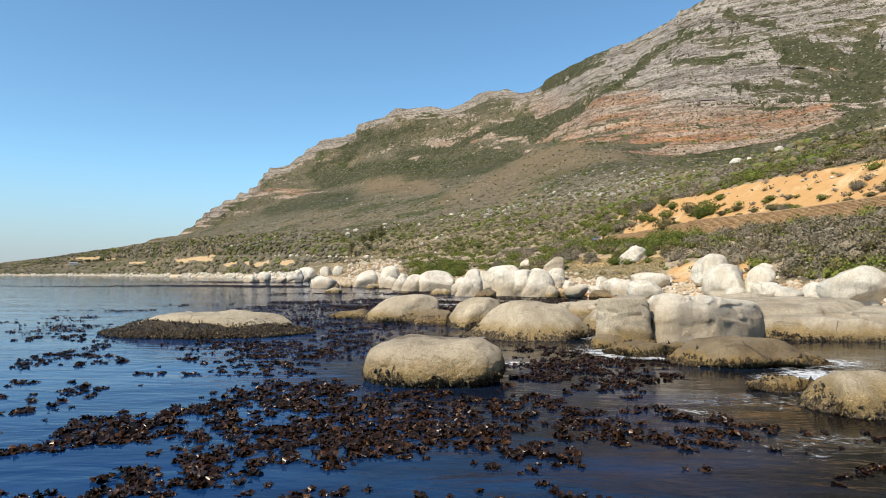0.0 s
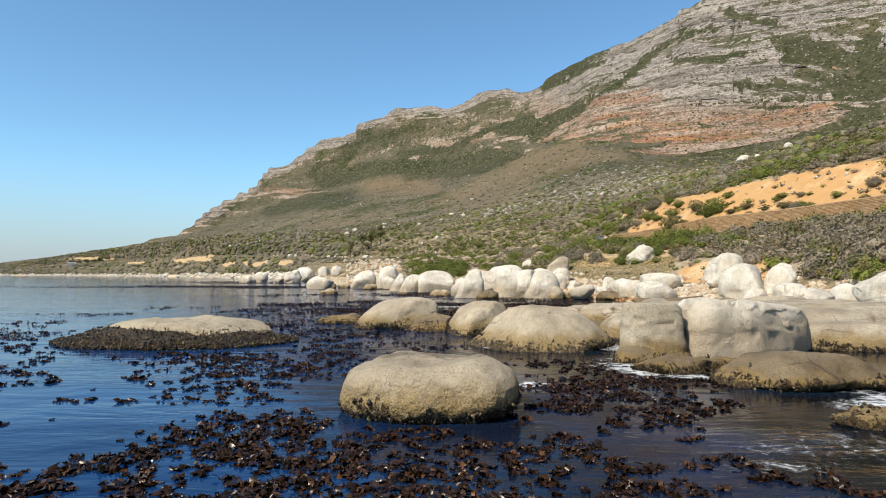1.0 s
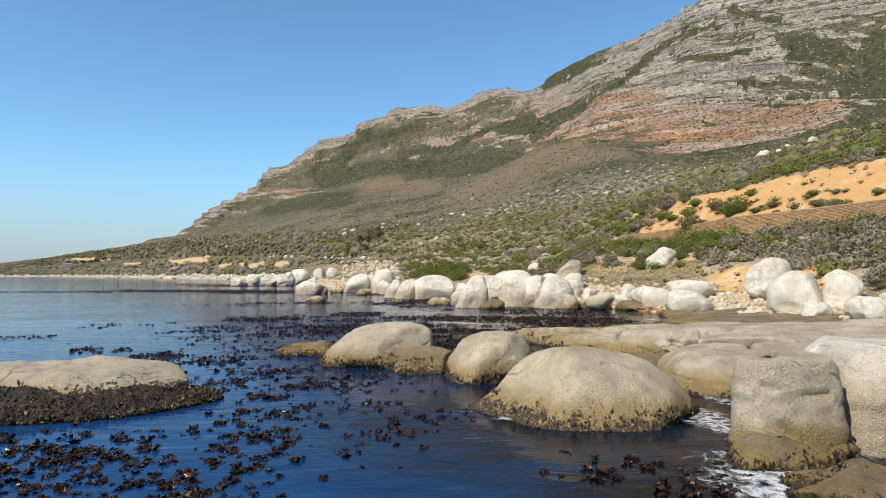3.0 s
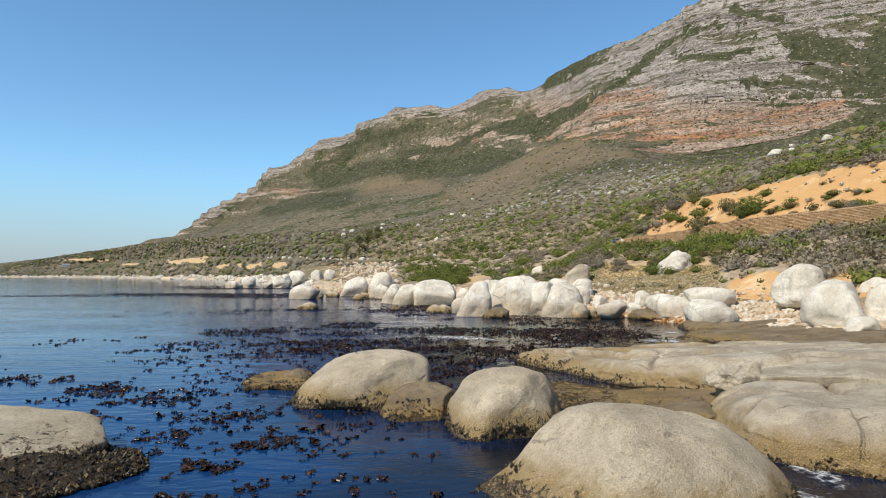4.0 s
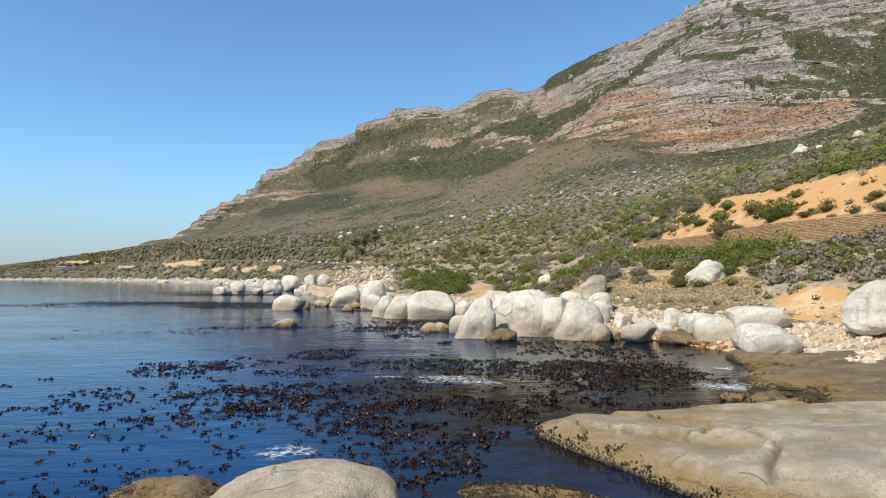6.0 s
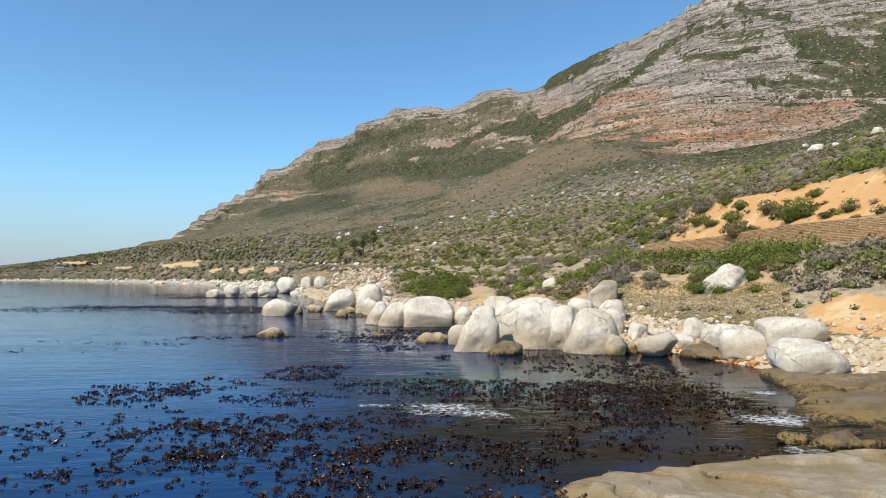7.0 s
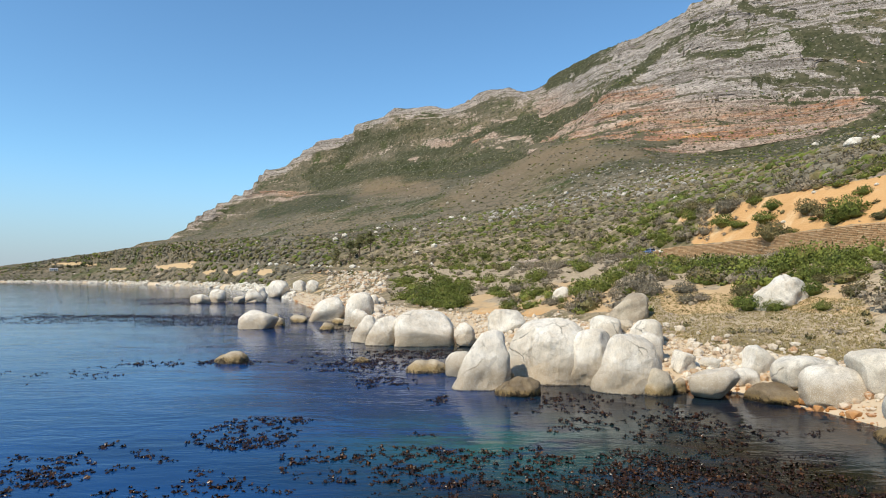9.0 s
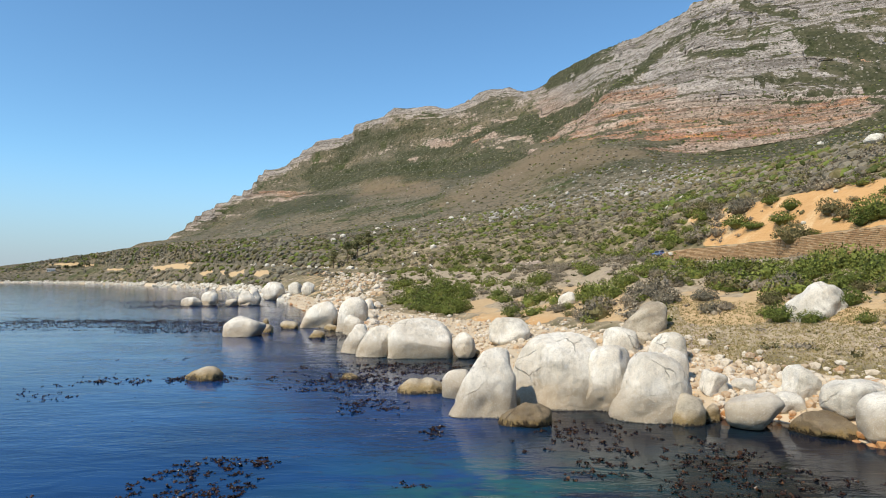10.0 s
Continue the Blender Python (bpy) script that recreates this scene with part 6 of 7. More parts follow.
kelp_drift(-8.7, 37.1, 3.0, 3.2, 44, 10)
kelp_drift(-13.0, 31.5, 2.0, 2.0, 20, 10)
kelp_drift(-0.7, 19.0, 1.3, 1.4, 26, 10)
kelp_drift(-13.5, 42.9, 3.2, 3.0, 36, 10)
kelp_drift(7.0, 32.4, 1.6, 1.4, 40, 10)
kelp_drift(9.2, 34.9, 1.8, 1.4, 40, 10)
kelp_drift(4.7, 29.7, 1.0, 1.0, 26, 10)
kelp_drift(9.5, 30.2, 1.6, 1.2, 36, 10)
kelp_drift(6.2, 34.5, 1.5, 1.4, 26, 10)
kelp_drift(3.2, 28.8, 0.7, 0.7, 12, 10)
kelp_drift(13.8, 34.6, 1.8, 1.4, 24, 10)
kelp_drift(3.4, 33.4, 0.9, 1.0, 12, 10)
kelp_drift(7.3, 28.8, 1.0, 0.8, 16, 10)
kelp_drift(-1.0, 72.8, 1.4, 1.4, 40, 7)
kelp_drift(0.2, 68.3, 1.2, 1.2, 36, 7)
kelp_drift(1.3, 75.1, 2.0, 1.6, 44, 7)
kelp_drift(3.4, 80.0, 2.6, 2.0, 50, 7)
kelp_drift(5.7, 88.8, 3.0, 2.5, 60, 7)
kelp_drift(-14.0, 95.3, 4.5, 3.0, 120, 7)
kelp_drift(-11.9, 104.3, 4.5, 3.0, 90, 7)
kelp_drift(-13.9, 88.5, 3.0, 1.6, 50, 7)
kelp_drift(6.2, 75.1, 1.2, 1.4, 24, 7)
kelp_drift(-0.9, 82.5, 2.4, 2.0, 40, 7)
kelp_drift(-5.4, 88.6, 2.4, 1.8, 30, 7)
kelp_drift(-13.8, 94.6, 2.4, 1.6, 50, 7)
kelp_drift(-9.8, 92.4, 2.6, 1.6, 60, 7)
kelp_drift(-6.2, 94.7, 2.4, 1.6, 50, 7)
kelp_drift(-22.6, 107.5, 3.2, 1.5, 50, 7)
kelp_drift(-18.1, 92.3, 1.6, 1.2, 24, 7)
kelp_drift(-10.8, 88.6, 2.2, 1.2, 50, 7)
kelp_drift(-2.6, 89.5, 2.0, 1.4, 40, 7)
kelp_drift(1.2, 89.6, 2.2, 1.4, 40, 7)
kelp_drift(-25.4, 102.5, 2.0, 1.0, 24, 7)
kelp_drift(-33.0, 54.4, 2.4, 4.9, 31, 7)
kelp_drift(-22.1, 37.2, 1.0, 5.5, 45, 10)
kelp_drift(-17.9, 33.8, 1.8, 1.8, 15, 10)
kelp_drift(-20.3, 50.4, 8.3, 2.9, 52, 7)
kelp_drift(-14.2, 43.5, 4.1, 3.3, 49, 10)
kelp_drift(-8.3, 33.6, 3.5, 4.3, 75, 10)
kelp_drift(-5.8, 23.8, 2.4, 4.6, 261, 10)
kelp_drift(-9.1, 21.4, 1.5, 1.5, 48, 10)
kelp_drift(-10.0, 19.1, 1.4, 1.6, 62, 10)
kelp_drift(-8.4, 19.4, 1.8, 1.6, 54, 10)
kelp_drift(-6.2, 16.9, 1.0, 1.1, 39, 10)
kelp_drift(-3.7, 18.1, 2.0, 2.6, 145, 10)
kelp_drift(-0.8, 21.0, 3.2, 4.5, 295, 10)
kelp_drift(-7.1, 44.4, 2.7, 6.5, 70, 10)
kelp_drift(5.9, 35.9, 2.9, 7.6, 60, 10)
kelp_drift(3.6, 22.5, 1.5, 2.8, 66, 10)
kelp_drift(2.4, 18.6, 1.4, 2.0, 54, 10)
kelp_drift(4.8, 19.9, 1.4, 1.5, 29, 10)
kelp_drift(-6.8, 74.0, 9.6, 20.2, 350, 7)
kelp_drift(9.0, 34.2, 3.6, 4.0, 40, 10)
kelp_drift(7.6, 20.0, 2.0, 2.6, 62, 10)
kelp_drift(5.2, 27.6, 3.9, 2.4, 22, 10)
kelp_drift(-12.9, 41.8, 2.6, 1.9, 61, 10)
kelp_drift(-7.7, 41.4, 2.0, 3.6, 56, 10)
kelp_drift(-12.3, 37.2, 2.4, 3.0, 44, 10)
kelp_drift(-9.5, 32.8, 2.1, 1.9, 19, 10)
kelp_drift(-6.1, 57.6, 7.7, 7.3, 157, 7)
kelp_drift(-3.5, 45.6, 4.2, 5.3, 91, 7)
kelp_drift(-20.8, 86.7, 4.2, 19.1, 74, 7)
kelp_drift(6.9, 39.7, 3.3, 2.1, 36, 10)
kelp_drift(4.7, 30.2, 1.3, 1.6, 21, 10)
kelp_drift(7.8, 34.1, 3.6, 2.0, 33, 10)
kelp_drift(8.9, 30.1, 1.9, 1.4, 19, 10)
kelp_drift(-21.3, 67.2, 2.0, 3.4, 51, 7)
kelp_drift(-16.6, 68.3, 4.5, 4.5, 85, 7)
kelp_drift(-9.2, 59.1, 6.0, 4.5, 32, 7)
kelp_drift(-4.2, 57.4, 1.6, 3.3, 11, 7)
kelp_drift(-25.5, 90.0, 4.0, 5.7, 68, 7)
kelp_drift(-39.5, 95.1, 2.3, 3.2, 19, 7)
kelp_drift(-34.5, 97.6, 1.6, 2.9, 12, 7)
kelp_drift(-13.1, 89.7, 6.4, 8.1, 238, 7)
kelp_drift(0.3, 84.1, 7.5, 9.5, 612, 7)
kelp_drift(-23.4, 105.5, 4.8, 3.1, 45, 7)
kelp_drift(-1.6, 55.8, 0.9, 1.7, 2, 7)
kelp_drift(14.9, 106.8, 14.1, 6.3, 454, 7)
kelp_drift(-24.8, 107.1, 5.0, 5.1, 131, 7)
kelp_drift(-19.1, 111.5, 3.3, 3.5, 42, 7)
kelp_drift(-12.8, 118.3, 3.4, 5.1, 110, 7)
kelp_drift(-13.5, 95.9, 4.3, 1.9, 37, 7)
kelp_drift(-11.2, 91.1, 2.0, 4.8, 71, 7)
kelp_drift(-12.5, 88.6, 1.5, 2.3, 25, 7)
kelp_drift(-18.8, 92.8, 2.2, 1.7, 18, 7)
kelp_drift(-7.4, 94.9, 3.3, 4.0, 60, 7)
kelp_drift(-6.0, 88.4, 1.1, 2.1, 12, 7)
kelp_drift(-1.5, 89.1, 3.5, 2.8, 63, 7)
kelp_drift(-2.0, 98.4, 3.4, 2.7, 51, 7)
kelp_drift(2.0, 110.1, 9.8, 4.1, 303, 7)
kelp_drift(14.3, 104.0, 4.5, 9.3, 468, 7)
kelp_drift(10.7, 91.2, 3.3, 3.7, 90, 7)
kelp_drift(15.0, 126.0, 7.3, 9.1, 120, 7)
kelp_drift(21.8, 103.7, 2.9, 5.5, 71, 7)
kelp_drift(-7.6, 159.2, 11.1, 14.1, 136, 7)
kelp_drift(-91.2, 246.5, 36.5, 11.7, 1300, 5)
kelp_drift(-34.8, 155.6, 6.0, 3.0, 90, 7)
kelp_drift(-26.7, 156.8, 4.5, 2.6, 70, 7)
kelp_drift(-9.1, 154.5, 5.8, 6.8, 330, 7)
kelp_drift(-5.2, 140.9, 3.1, 4.0, 112, 7)
kelp_drift(1.1, 129.9, 0.9, 2.3, 30, 7)
kelp_drift(-12.0, 120.9, 2.3, 2.7, 26, 7)
kelp_drift(-12.0, 115.4, 3.2, 1.7, 43, 7)
kelp_drift(-83.8, 254.5, 35.0, 6.4, 1160, 5)
kelp_drift(-59.8, 232.1, 16.2, 12.4, 1042, 5)
kelp_drift(-102.8, 346.8, 26.2, 18.0, 1300, 5)
kelp_drift(13.0, 130.4, 3.0, 2.9, 34, 7)
kelp_drift(18.6, 122.5, 6.6, 4.9, 80, 7)
kelp_drift(21.8, 120.0, 5.5, 5.2, 90, 7)
kelp_drift(-1.8, 166.1, 9.6, 5.6, 322, 7)
kelp_drift(-129.1, 396.4, 28.9, 29.5, 1300, 5)
kelp_drift(-21.5, 209.4, 6.8, 6.4, 228, 5)
kelp_drift(-26.5, 71.5, 3.4, 1.3, 50, 7)
kelp_drift(-20.6, 67.8, 2.6, 1.2, 44, 7)
kelp_drift(-15.8, 64.1, 2.4, 1.3, 44, 7)
kelp_drift(-12.2, 57.0, 1.9, 1.4, 40, 7)
kelp_drift(-9.8, 60.2, 1.5, 1.6, 46, 7)
kelp_drift(-6.9, 55.1, 1.3, 1.2, 36, 7)
kelp_drift(-8.1, 52.4, 1.1, 1.0, 24, 10)
kelp_drift(-17.3, 60.2, 2.0, 1.0, 24, 7)


# ---- foam ----
def foam_material():
    n = Nodes("sea foam", 0.6, 0.3)
    lace = n.voronoi(1.6, "Distance", n.mix(0.5, n.pos, n.add("ShaderNodeTexNoise").outputs["Color"], "ADD"), "DISTANCE_TO_EDGE")
    thick = n.math("ADD", n.attr("foam"), n.math("MULTIPLY", n.math("SUBTRACT", n.noise(1.7, 9, 0.8, warp=1.2), 0.5), 2.6))
    thick = n.math("ADD", thick, n.math("MULTIPLY", n.math("SUBTRACT", 0.12, lace), 1.2))
    n.put(n.bsdf.inputs["Alpha"], n.math("MULTIPLY", n.span(thick, 0.45, 1.3), 0.85))
    n.bump(n.noise(9, 4), 0.5, 0.05)
    return n.done((0.80, 0.82, 0.83))


FOAM = foam_material()


def foam(x, y, long, wide, turn=0.0, strength=0.75):
    rows, cols = 24, 40
    u, v = np.meshgrid(np.linspace(-1, 1, cols), np.linspace(-1, 1, rows))
    w = long * 0.18 * fbm(np.stack([u * 1.5 + x, 0 * u + y, 0 * u], -1), 2, 0.5, 601)
    px, py = u * long, v * wide + w
    pz = 0.045 + 0.05 * fbm(np.stack([px * 0.5, py * 0.5, 0 * u + x], -1), 2, 0.5, 603)
    me = grid_mesh("foam", np.stack([px, py, np.maximum(pz, 0.012)], -1).reshape(-1, 3), rows, cols)
    mark(me, "foam", strength * (1 - u**2) * (1 - v**2) ** 0.7)
    me.materials.append(FOAM)
    ob = new("foam", me)
    ob.matrix_basis = pose(x, y, 0, 0, 0, turn)
    return tagged(ob, "white sea foam washing round the rocks", "foam", kind="stuff")


foam(11.8, 42.3, 4.5, 1.5, 8, 0.95)
foam(16.0, 43.2, 3.0, 1.0, 20, 0.85)
foam(19.0, 34.0, 4.5, 2.2, 25, 1.0)
foam(17.0, 28.5, 3.0, 1.8, -50, 1.05)
foam(12.0, 24.0, 5.0, 2.2, -12, 0.5)
foam(22.0, 29.0, 5.0, 3.0, 10, 0.9)
foam(20.0, 22.0, 6.0, 3.0, -15, 0.65)
foam(11.5, 47.5, 1.6, 3.4, 0, 0.9)
foam(9.8, 38.6, 2.2, 3.2, 20, 1.0)
foam(12.5, 35.8, 3.2, 0.9, -15, 1.0)
foam(3.8, 33.8, 1.5, 0.9, 10, 0.95)
foam(3.0, 47.6, 0.8, 0.6, 0, 0.95)
foam(1.2, 101.0, 5.0, 2.1, -6, 0.80)
foam(19.5, 35.3, 5.0, 2.0, -10, 1.1)
foam(17.6, 29.7, 4.5, 2.2, 20, 1.15)
foam(8.5, 22.2, 2.5, 0.8, 0, 0.5)
foam(10.5, 18.0, 4.0, 1.6, 10, 0.5)
foam(10.0, 23.4, 3.0, 1.0, -8, 0.5)
foam(11.5, 40.8, 3.0, 1.6, 10, 1.1)
foam(10.1, 38.0, 1.2, 3.5, -20, 1.05)
foam(17.0, 43.2, 2.0, 0.8, 0, 1.0)
foam(28.0, 98.5, 4.0, 2.2, 0, 1.0)
foam(28.5, 107.0, 1.8, 1.4, 0, 0.9)
foam(22.0, 89.5, 2.5, 1.2, 10, 0.85)
foam(3.6, 98.8, 4.6, 1.8, -24, 0.8)
foam(0.4, 99.4, 4.0, 1.6, -14, 0.7)
foam(-4.0, 101.5, 2.5, 0.7, 4, 0.8)
foam(-7.0, 77.2, 2.2, 1.6, 20, 0.85)
foam(24.0, 97.0, 3.6, 2.2, -10, 0.95)
foam(13.8, 52.5, 0.9, 3.0, 0, 0.95)
foam(14.5, 66.0, 3.5, 1.0, -38, 0.8)


# ---- the road: retaining wall, cars, house and trees ----
def part(name, bm, mat, parent, label=""):
    me = bpy.data.meshes.new(name)
    bm.to_mesh(me)
    bm.free()
    me.materials.append(mat)
    ob = new(name, me)
    ob.parent = parent
    return tagged(ob, label) if label else ob


def solid(sx, sy, sz, x=0, y=0, z=0, bevel=0.0, taper=1.0, shift=0.0):
    """A block with its base at z, bevelled, its top narrowed by taper and moved along x by shift."""
    bm = bmesh.new()
    bmesh.ops.create_cube(bm, size=1)
    for v in bm.verts:
        k = taper if v.co.z > 0 else 1
        v.co = (v.co.x * sx * k + (shift if v.co.z > 0 else 0) + x, v.co.y * sy * (k + 1) / 2 + y, (v.co.z + 0.5) * sz + z)
    if bevel:
        bmesh.ops.bevel(bm, geom=list(bm.edges), offset=bevel, segments=2, affect="EDGES", profile=0.6)
    return bm


def disc(radius, width, x, y, z, sides=20):
    bm = bmesh.new()
    bmesh.ops.create_cone(bm, cap_ends=True, segments=sides, radius1=radius, radius2=radius, depth=width)
    bmesh.ops.rotate(bm, verts=bm.verts, matrix=Matrix.Rotation(math.pi / 2, 3, "X"))
    bmesh.ops.translate(bm, verts=bm.verts, vec=(x, y, z))
    return bm


def wall_stone_material():
    n = Nodes("rough brown wall stone", 0.9, 0.15)
    col = n.ramp(n.island(), (0.0, (0.33, 0.20, 0.10)), (0.5, (0.42, 0.27, 0.145)), (1.0, (0.50, 0.35, 0.20)))
    col = n.mix(n.span(n.noise(0.4, 5), 0.5, 0.75), col, (0.36, 0.24, 0.13))
    n.bump(n.noise(6, 6), 0.6, 0.08)
    return n.done(col)


WALL_STONE = wall_stone_material()
CORE = plain("wall mortar", (0.34, 0.24, 0.14), 0.95)


def retaining_wall():
    """Courses of rough stone from the road's foot to its edge, stepped down where the road drops."""
    a = np.radians(np.arange(16.2, 50, 0.05))
    deg = np.degrees(a)
    bank, road = land_lines(deg)[2], land_lines(deg)[3]
    bx, by = CX + (bank[0] - 0.25) * np.sin(a), CY + (bank[0] - 0.25) * np.cos(a)
    dist = np.concatenate([[0], np.cumsum(np.hypot(np.diff(bx), np.diff(by)))])
    top = road[1] + 0.35
    low = bank[1] - 1.2
    rng = np.random.RandomState(701)
    verts, faces = [], []
    course, z0 = 0.32, float(low.min())
    for c in range(int((top.max() - z0) / course) + 1):
        s = rng.uniform(0, 0.6)
        while s < dist[-1] - 1:
            w = rng.uniform(0.55, 1.15)
            m = s + w / 2
            z = z0 + c * course
            if z + course <= np.interp(m, dist, top) + 0.12:
                x, y = np.interp(m, dist, bx), np.interp(m, dist, by)
                x2, y2 = np.interp(m + 0.3, dist, bx), np.interp(m + 0.3, dist, by)
                t = np.array([x2 - x, y2 - y])
                t /= np.linalg.norm(t)
                nrm = np.array([-t[1], t[0]])
                if nrm @ np.array([x - CX, y - CY]) > 0:
                    nrm = -nrm
                out = rng.uniform(0.16, 0.30)
                base = len(verts)
                for dz in (0.025, course - 0.025):
                    for e, o in ((-w / 2 + 0.025, 0.0), (w / 2 - 0.025, 0.0), (w / 2 - 0.07, out), (-w / 2 + 0.07, out)):
                        q = np.array([x, y]) + t * e + nrm * o
                        verts.append((q[0], q[1], z + (dz if o == 0 else (dz * 0.8 + course * 0.1))))
                faces += [tuple(base + k for k in f) for f in ((3, 2, 1, 0), (4, 5, 6, 7), (0, 1, 5, 4), (1, 2, 6, 5), (2, 3, 7, 6), (3, 0, 4, 7))]
            s += w
    core_v = np.concatenate([np.stack([bx, by, low], -1), np.stack([bx, by, top], -1), np.stack([bx * 1.0 + 0.5 * np.sin(a), by + 0.5 * np.cos(a), top], -1), np.stack([bx + 0.5 * np.sin(a), by + 0.5 * np.cos(a), low], -1)])
    me = grid_mesh("retaining_wall", core_v, 4, len(a))
    me.materials.append(CORE)
    wall = tagged(new("retaining_wall", me), "long brown stone retaining wall below the coast road", "wall", kind="structure")
    stones = soup("wall_stones", np.array(verts), np.array(faces), smooth=False)
    stones.materials.append(WALL_STONE)
    ob = tagged(new("wall_stones", stones), kind="stuff")
    ob.parent = wall


retaining_wall()

GLASS = plain("dark car glass", (0.02, 0.025, 0.03), 0.08, 0.0, 0.05)
TYRE = plain("tyre rubber", (0.02, 0.02, 0.02), 0.85)
RIM = plain("alloy rim", (0.5, 0.5, 0.52), 0.35, 0.9, 0.05)
LAMP_RED = plain("red lamp glass", (0.35, 0.01, 0.01), 0.2)


def car(x, y, z, turn, paint, label):
    base = tagged(new("car"), label, "car")
    base.matrix_basis = pose(x, y, z, 0, 0, turn)
    body = part("body", solid(4.3, 1.74, 0.62, 0, 0, 0.28, 0.14, 0.96), paint, base)
    part("cabin", solid(2.75, 1.6, 0.62, -0.35, 0, 0.86, 0.12, 0.74, -0.05), paint, base)
    for side in (-1, 1):
        part("side_window", solid(2.2, 0.03, 0.36, -0.38, side * 0.775, 0.98, 0.01, 0.84), GLASS, base)
        part("headlight", solid(0.08, 0.36, 0.16, 2.08, side * 0.58, 0.62, 0.02), RIM, base)
        part("tail_light", solid(0.06, 0.2, 0.3, -2.13, side * 0.7, 0.62, 0.02), LAMP_RED, base)
        for fx in (-1.3, 1.35):
            wheel = part("wheel", disc(0.32, 0.2, fx, side * 0.79, 0.32), TYRE, base)
            part("rim", disc(0.2, 0.03, fx, side * 0.895, 0.32), RIM, wheel)
    part("rear_window", solid(0.03, 1.2, 0.34, -1.66, 0, 1.0, 0.01, 0.9), GLASS, base)
    part("windscreen", solid(0.03, 1.2, 0.36, 0.86, 0, 0.98, 0.01, 0.9), GLASS, base)
    return base


CAR_BLUE = plain("blue-grey car paint", (0.16, 0.22, 0.36), 0.3, 0.3, 0.05)
CAR_WHITE = plain("white car paint", (0.7, 0.72, 0.75), 0.3, 0.0, 0.04)


def road_place(deg, over=4.0):
    lines = land_lines(np.array([deg - 0.2, deg, deg + 0.2]))
    rr = lines[3][0] + over
    t = np.radians([deg - 0.2, deg, deg + 0.2])
    px, py = CX + rr * np.sin(t), CY + rr * np.cos(t)
    return px[1], py[1], lines[3][1][1] + 0.03, math.degrees(math.atan2(py[0] - py[2], px[0] - px[2]))


gx, gy, gz, gt = road_place(16.0, 1.6)
car(gx, gy, gz, gt, CAR_BLUE, "blue-grey car on the coast road behind shrubs")
gx, gy, gz, gt = road_place(-7.6)
car(gx, gy, gz, gt, CAR_WHITE, "small white and blue car parked on the road shoulder")

HOUSE_WALL = plain("white house plaster", (0.78, 0.77, 0.74), 0.85, 0, 0.06)
HOUSE_ROOF = plain("grey house roof", (0.30, 0.29, 0.28), 0.8)


def house(x, y, w, d, h, turn, label):
    z = float(ground_z(x, y)[0])
    base = tagged(new("house"), label, "house")
    base.matrix_basis = pose(x, y, z - 0.5, 0, 0, turn)
    part("wall", solid(w, d, h, 0, 0, 0, 0.03), HOUSE_WALL, base)
    bm = bmesh.new()
    e, k = 0.6, 2.0
    pts = [bm.verts.new(c) for c in ((-w / 2 - e, -d / 2 - e, h), (w / 2 + e, -d / 2 - e, h), (w / 2 + e, d / 2 + e, h), (-w / 2 - e, d / 2 + e, h), (-w / 2 - e, 0, h + k), (w / 2 + e, 0, h + k))]
    for f in ((0, 1, 5, 4), (2, 3, 4, 5), (1, 2, 5), (3, 0, 4), (3, 2, 1, 0)):
        bm.faces.new([pts[n] for n in f])
    part("roof", bm, HOUSE_ROOF, base)
    for n in range(4):
        win = part("window", solid(w * 0.12, 0.08, h * 0.35, -w * 0.36 + n * w * 0.24, -d / 2 - 0.03, h * 0.4, 0.02), GLASS, base)
        part("sill", solid(w * 0.14, 0.2, 0.15, -w * 0.36 + n * w * 0.24, -d / 2 - 0.1, h * 0.4 - 0.2, 0.02), HOUSE_WALL, win)
    return base


house(-811, 1388, 15, 9, 5, 30, "small white house among trees on the far point")


# ---- trees by the road ----
BARK = plain("grey-brown bark", (0.12, 0.09, 0.06), 0.95)


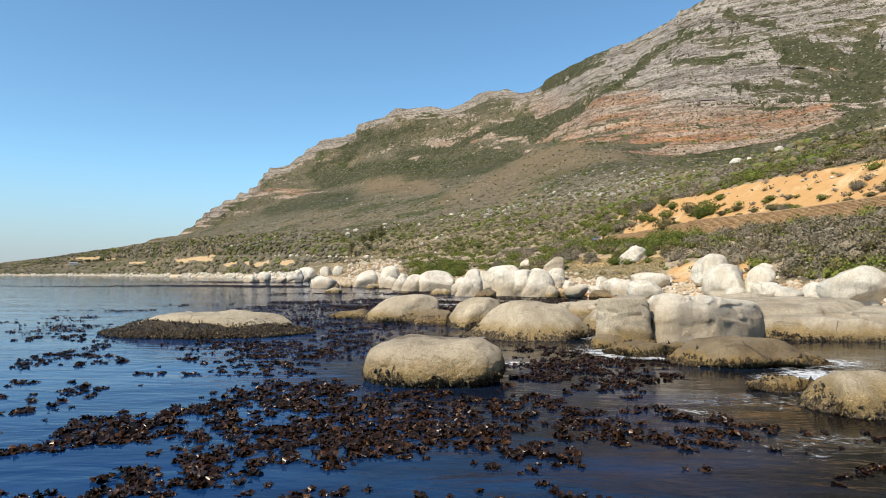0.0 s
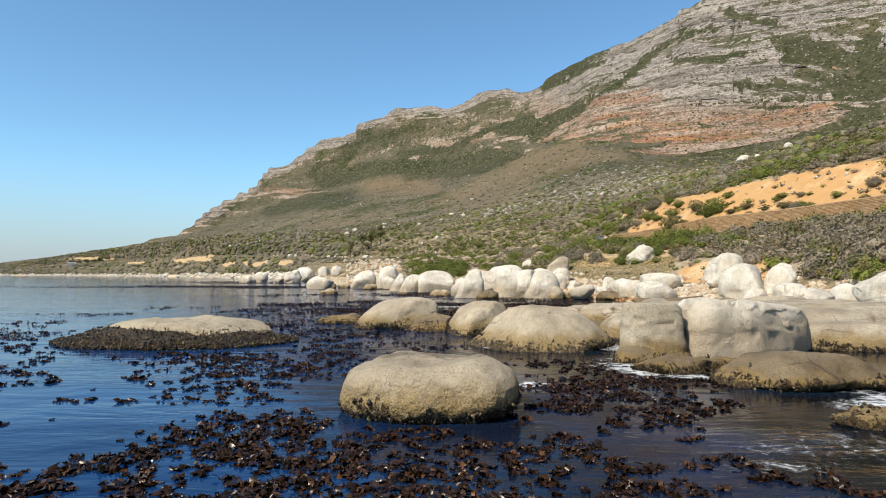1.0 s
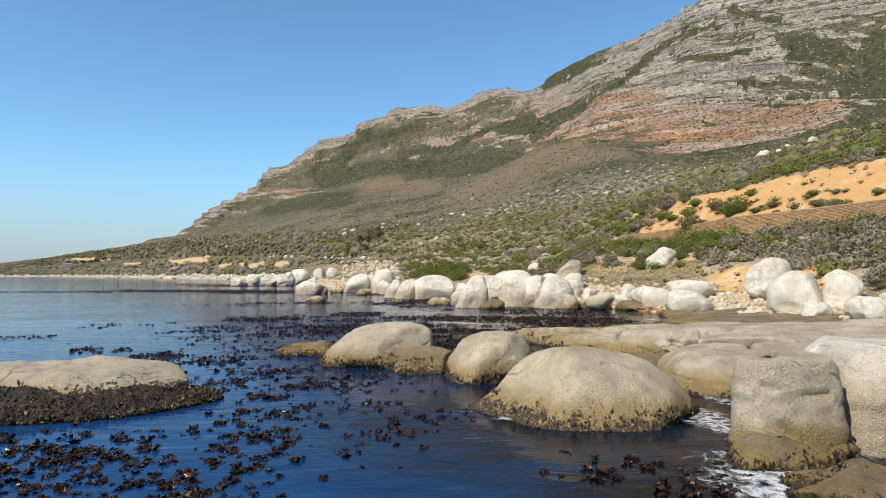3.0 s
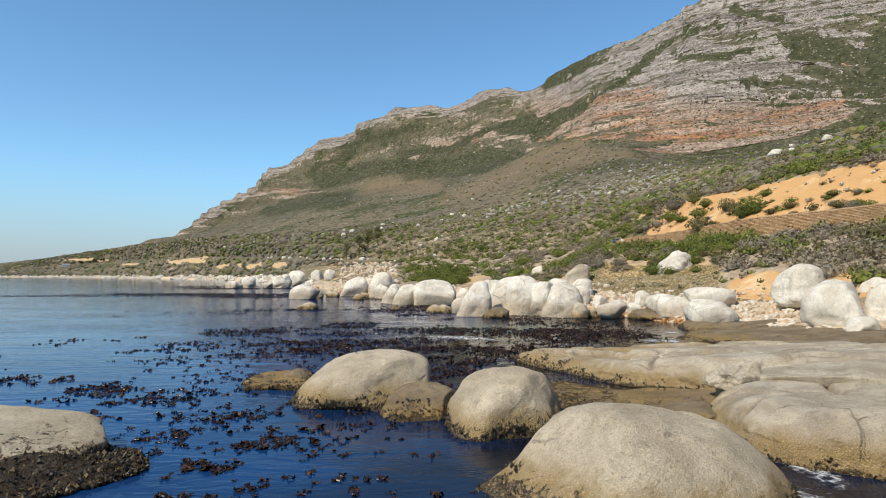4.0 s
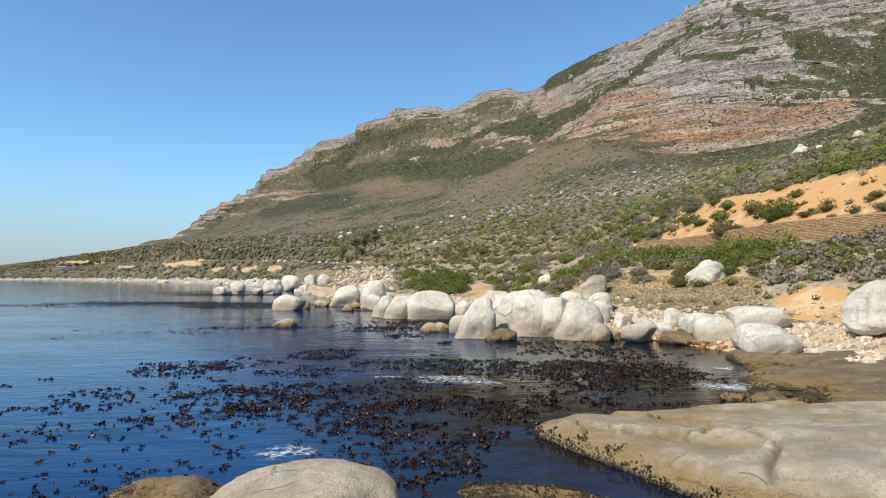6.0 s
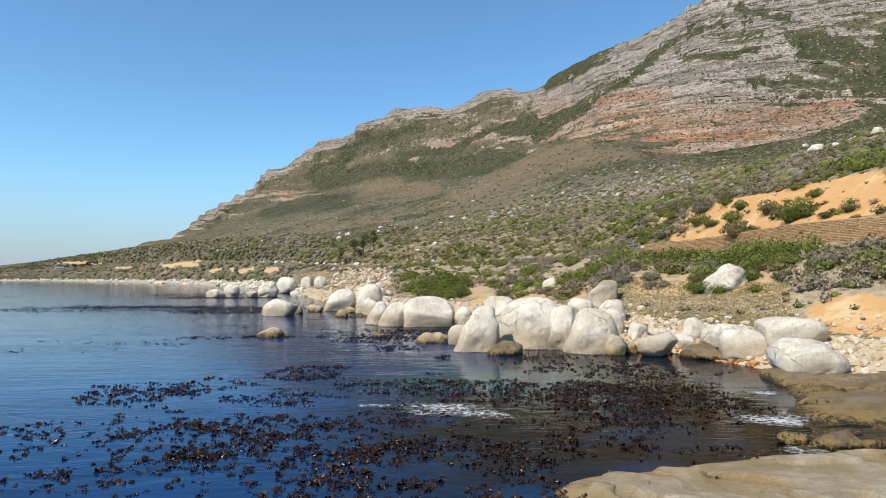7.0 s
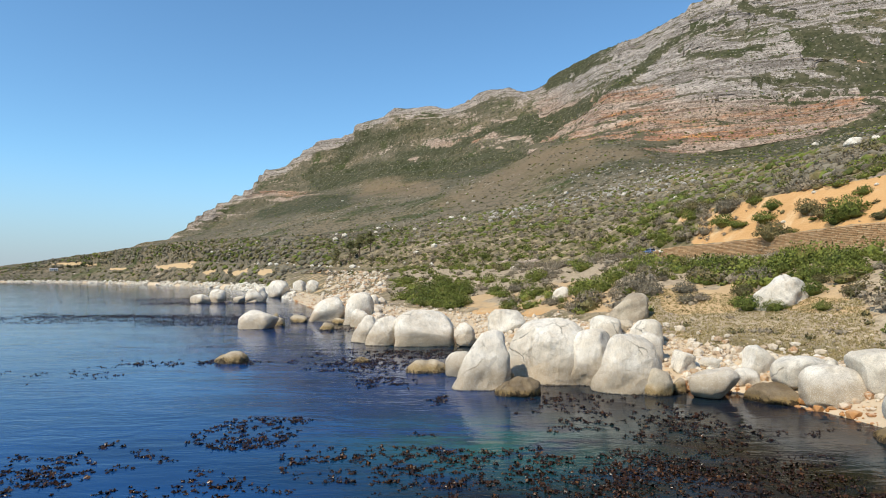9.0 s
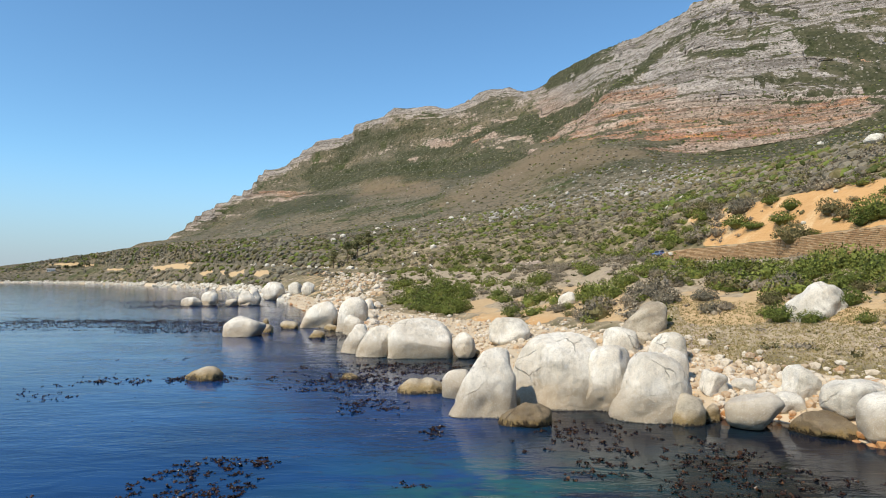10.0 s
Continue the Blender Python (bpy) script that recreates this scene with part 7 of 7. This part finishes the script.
def tree(x, y, height, seed, leaf, label):
    rng = np.random.RandomState(seed)
    z = float(ground_z(x, y)[0])
    base = tagged(new("tree"), label, "tree", "trees beside the road")
    base.matrix_basis = pose(x, y, z - 0.2, 0, 0, rng.uniform(0, 360))
    bm = bmesh.new()

    def limb(a, b, r0, r1):
        d = Vector(b) - Vector(a)
        made = bmesh.ops.create_cone(bm, cap_ends=True, segments=8, radius1=r0, radius2=r1, depth=d.length)
        m = Matrix.Translation((Vector(a) + Vector(b)) / 2) @ d.to_track_quat("Z", "Y").to_matrix().to_4x4()
        bmesh.ops.transform(bm, matrix=m, verts=made["verts"])

    limb((0, 0, 0), (0.2, 0.1, height * 0.45), height * 0.035, height * 0.022)
    limb((0.2, 0.1, height * 0.44), (0.1, 0.3, height * 0.9), height * 0.022, height * 0.006)
    tips = [(0.1, 0.3, height * 0.85)]
    for k in range(9):
        a = k * 2.4 + rng.uniform(-0.4, 0.4)
        h0 = height * rng.uniform(0.2, 0.72)
        out = height * rng.uniform(0.10, 0.20) * (1.15 - h0 / height)
        tip = (math.cos(a) * out, math.sin(a) * out, h0 + height * rng.uniform(0.08, 0.22))
        limb((0.15, 0.1, h0), tip, height * 0.012, height * 0.004)
        tips.append(tip)
    part("trunk", bm, BARK, base)
    verts, faces, at = [], [], 0
    for tip in tips:
        for _ in range(3):
            v, f = shrub_shape(rng.randint(900), 1, 60, 0.30)
            s = height * rng.uniform(0.09, 0.15)
            verts.append(v * s + np.array(tip) + rng.normal(0, height * 0.04, 3))
            faces.append(f + at)
            at += len(v)
    me = soup("crown", np.concatenate(verts), np.concatenate(faces), smooth=False)
    me.materials.append(leaf)
    ob = new("crown", me)
    ob.parent = base
    return base


LEAF_TREE = leaf_material("sparse olive tree leaves", (0.085, 0.088, 0.035), (0.23, 0.215, 0.10), (0.25, 0.22, 0.12))
tree(-76.6, 529.1, 13, 1390, LEAF_TREE, "sparse dark olive tree beside the coast road")
tree(-66.5, 529.1, 15, 1415, LEAF_TREE, "sparse dark olive tree beside the coast road")
tree(-59.7, 529.1, 17, 1432, LEAF_TREE, "sparse dark olive tree beside the coast road")
tree(-51.6, 529.2, 15, 1452, LEAF_TREE, "sparse dark olive tree beside the coast road")
LEAF_DARK = leaf_material("dark tree leaves", (0.022, 0.028, 0.012), (0.07, 0.078, 0.03), (0.08, 0.075, 0.035))
for k in range(9):
    tree(-790 + 12.5 * k, 1386 - 9.2 * k + 5 * (k % 2), 7.5 + 1.5 * (k % 3), 1500 + k, LEAF_DARK, "dark round tree beside the white house on the point")
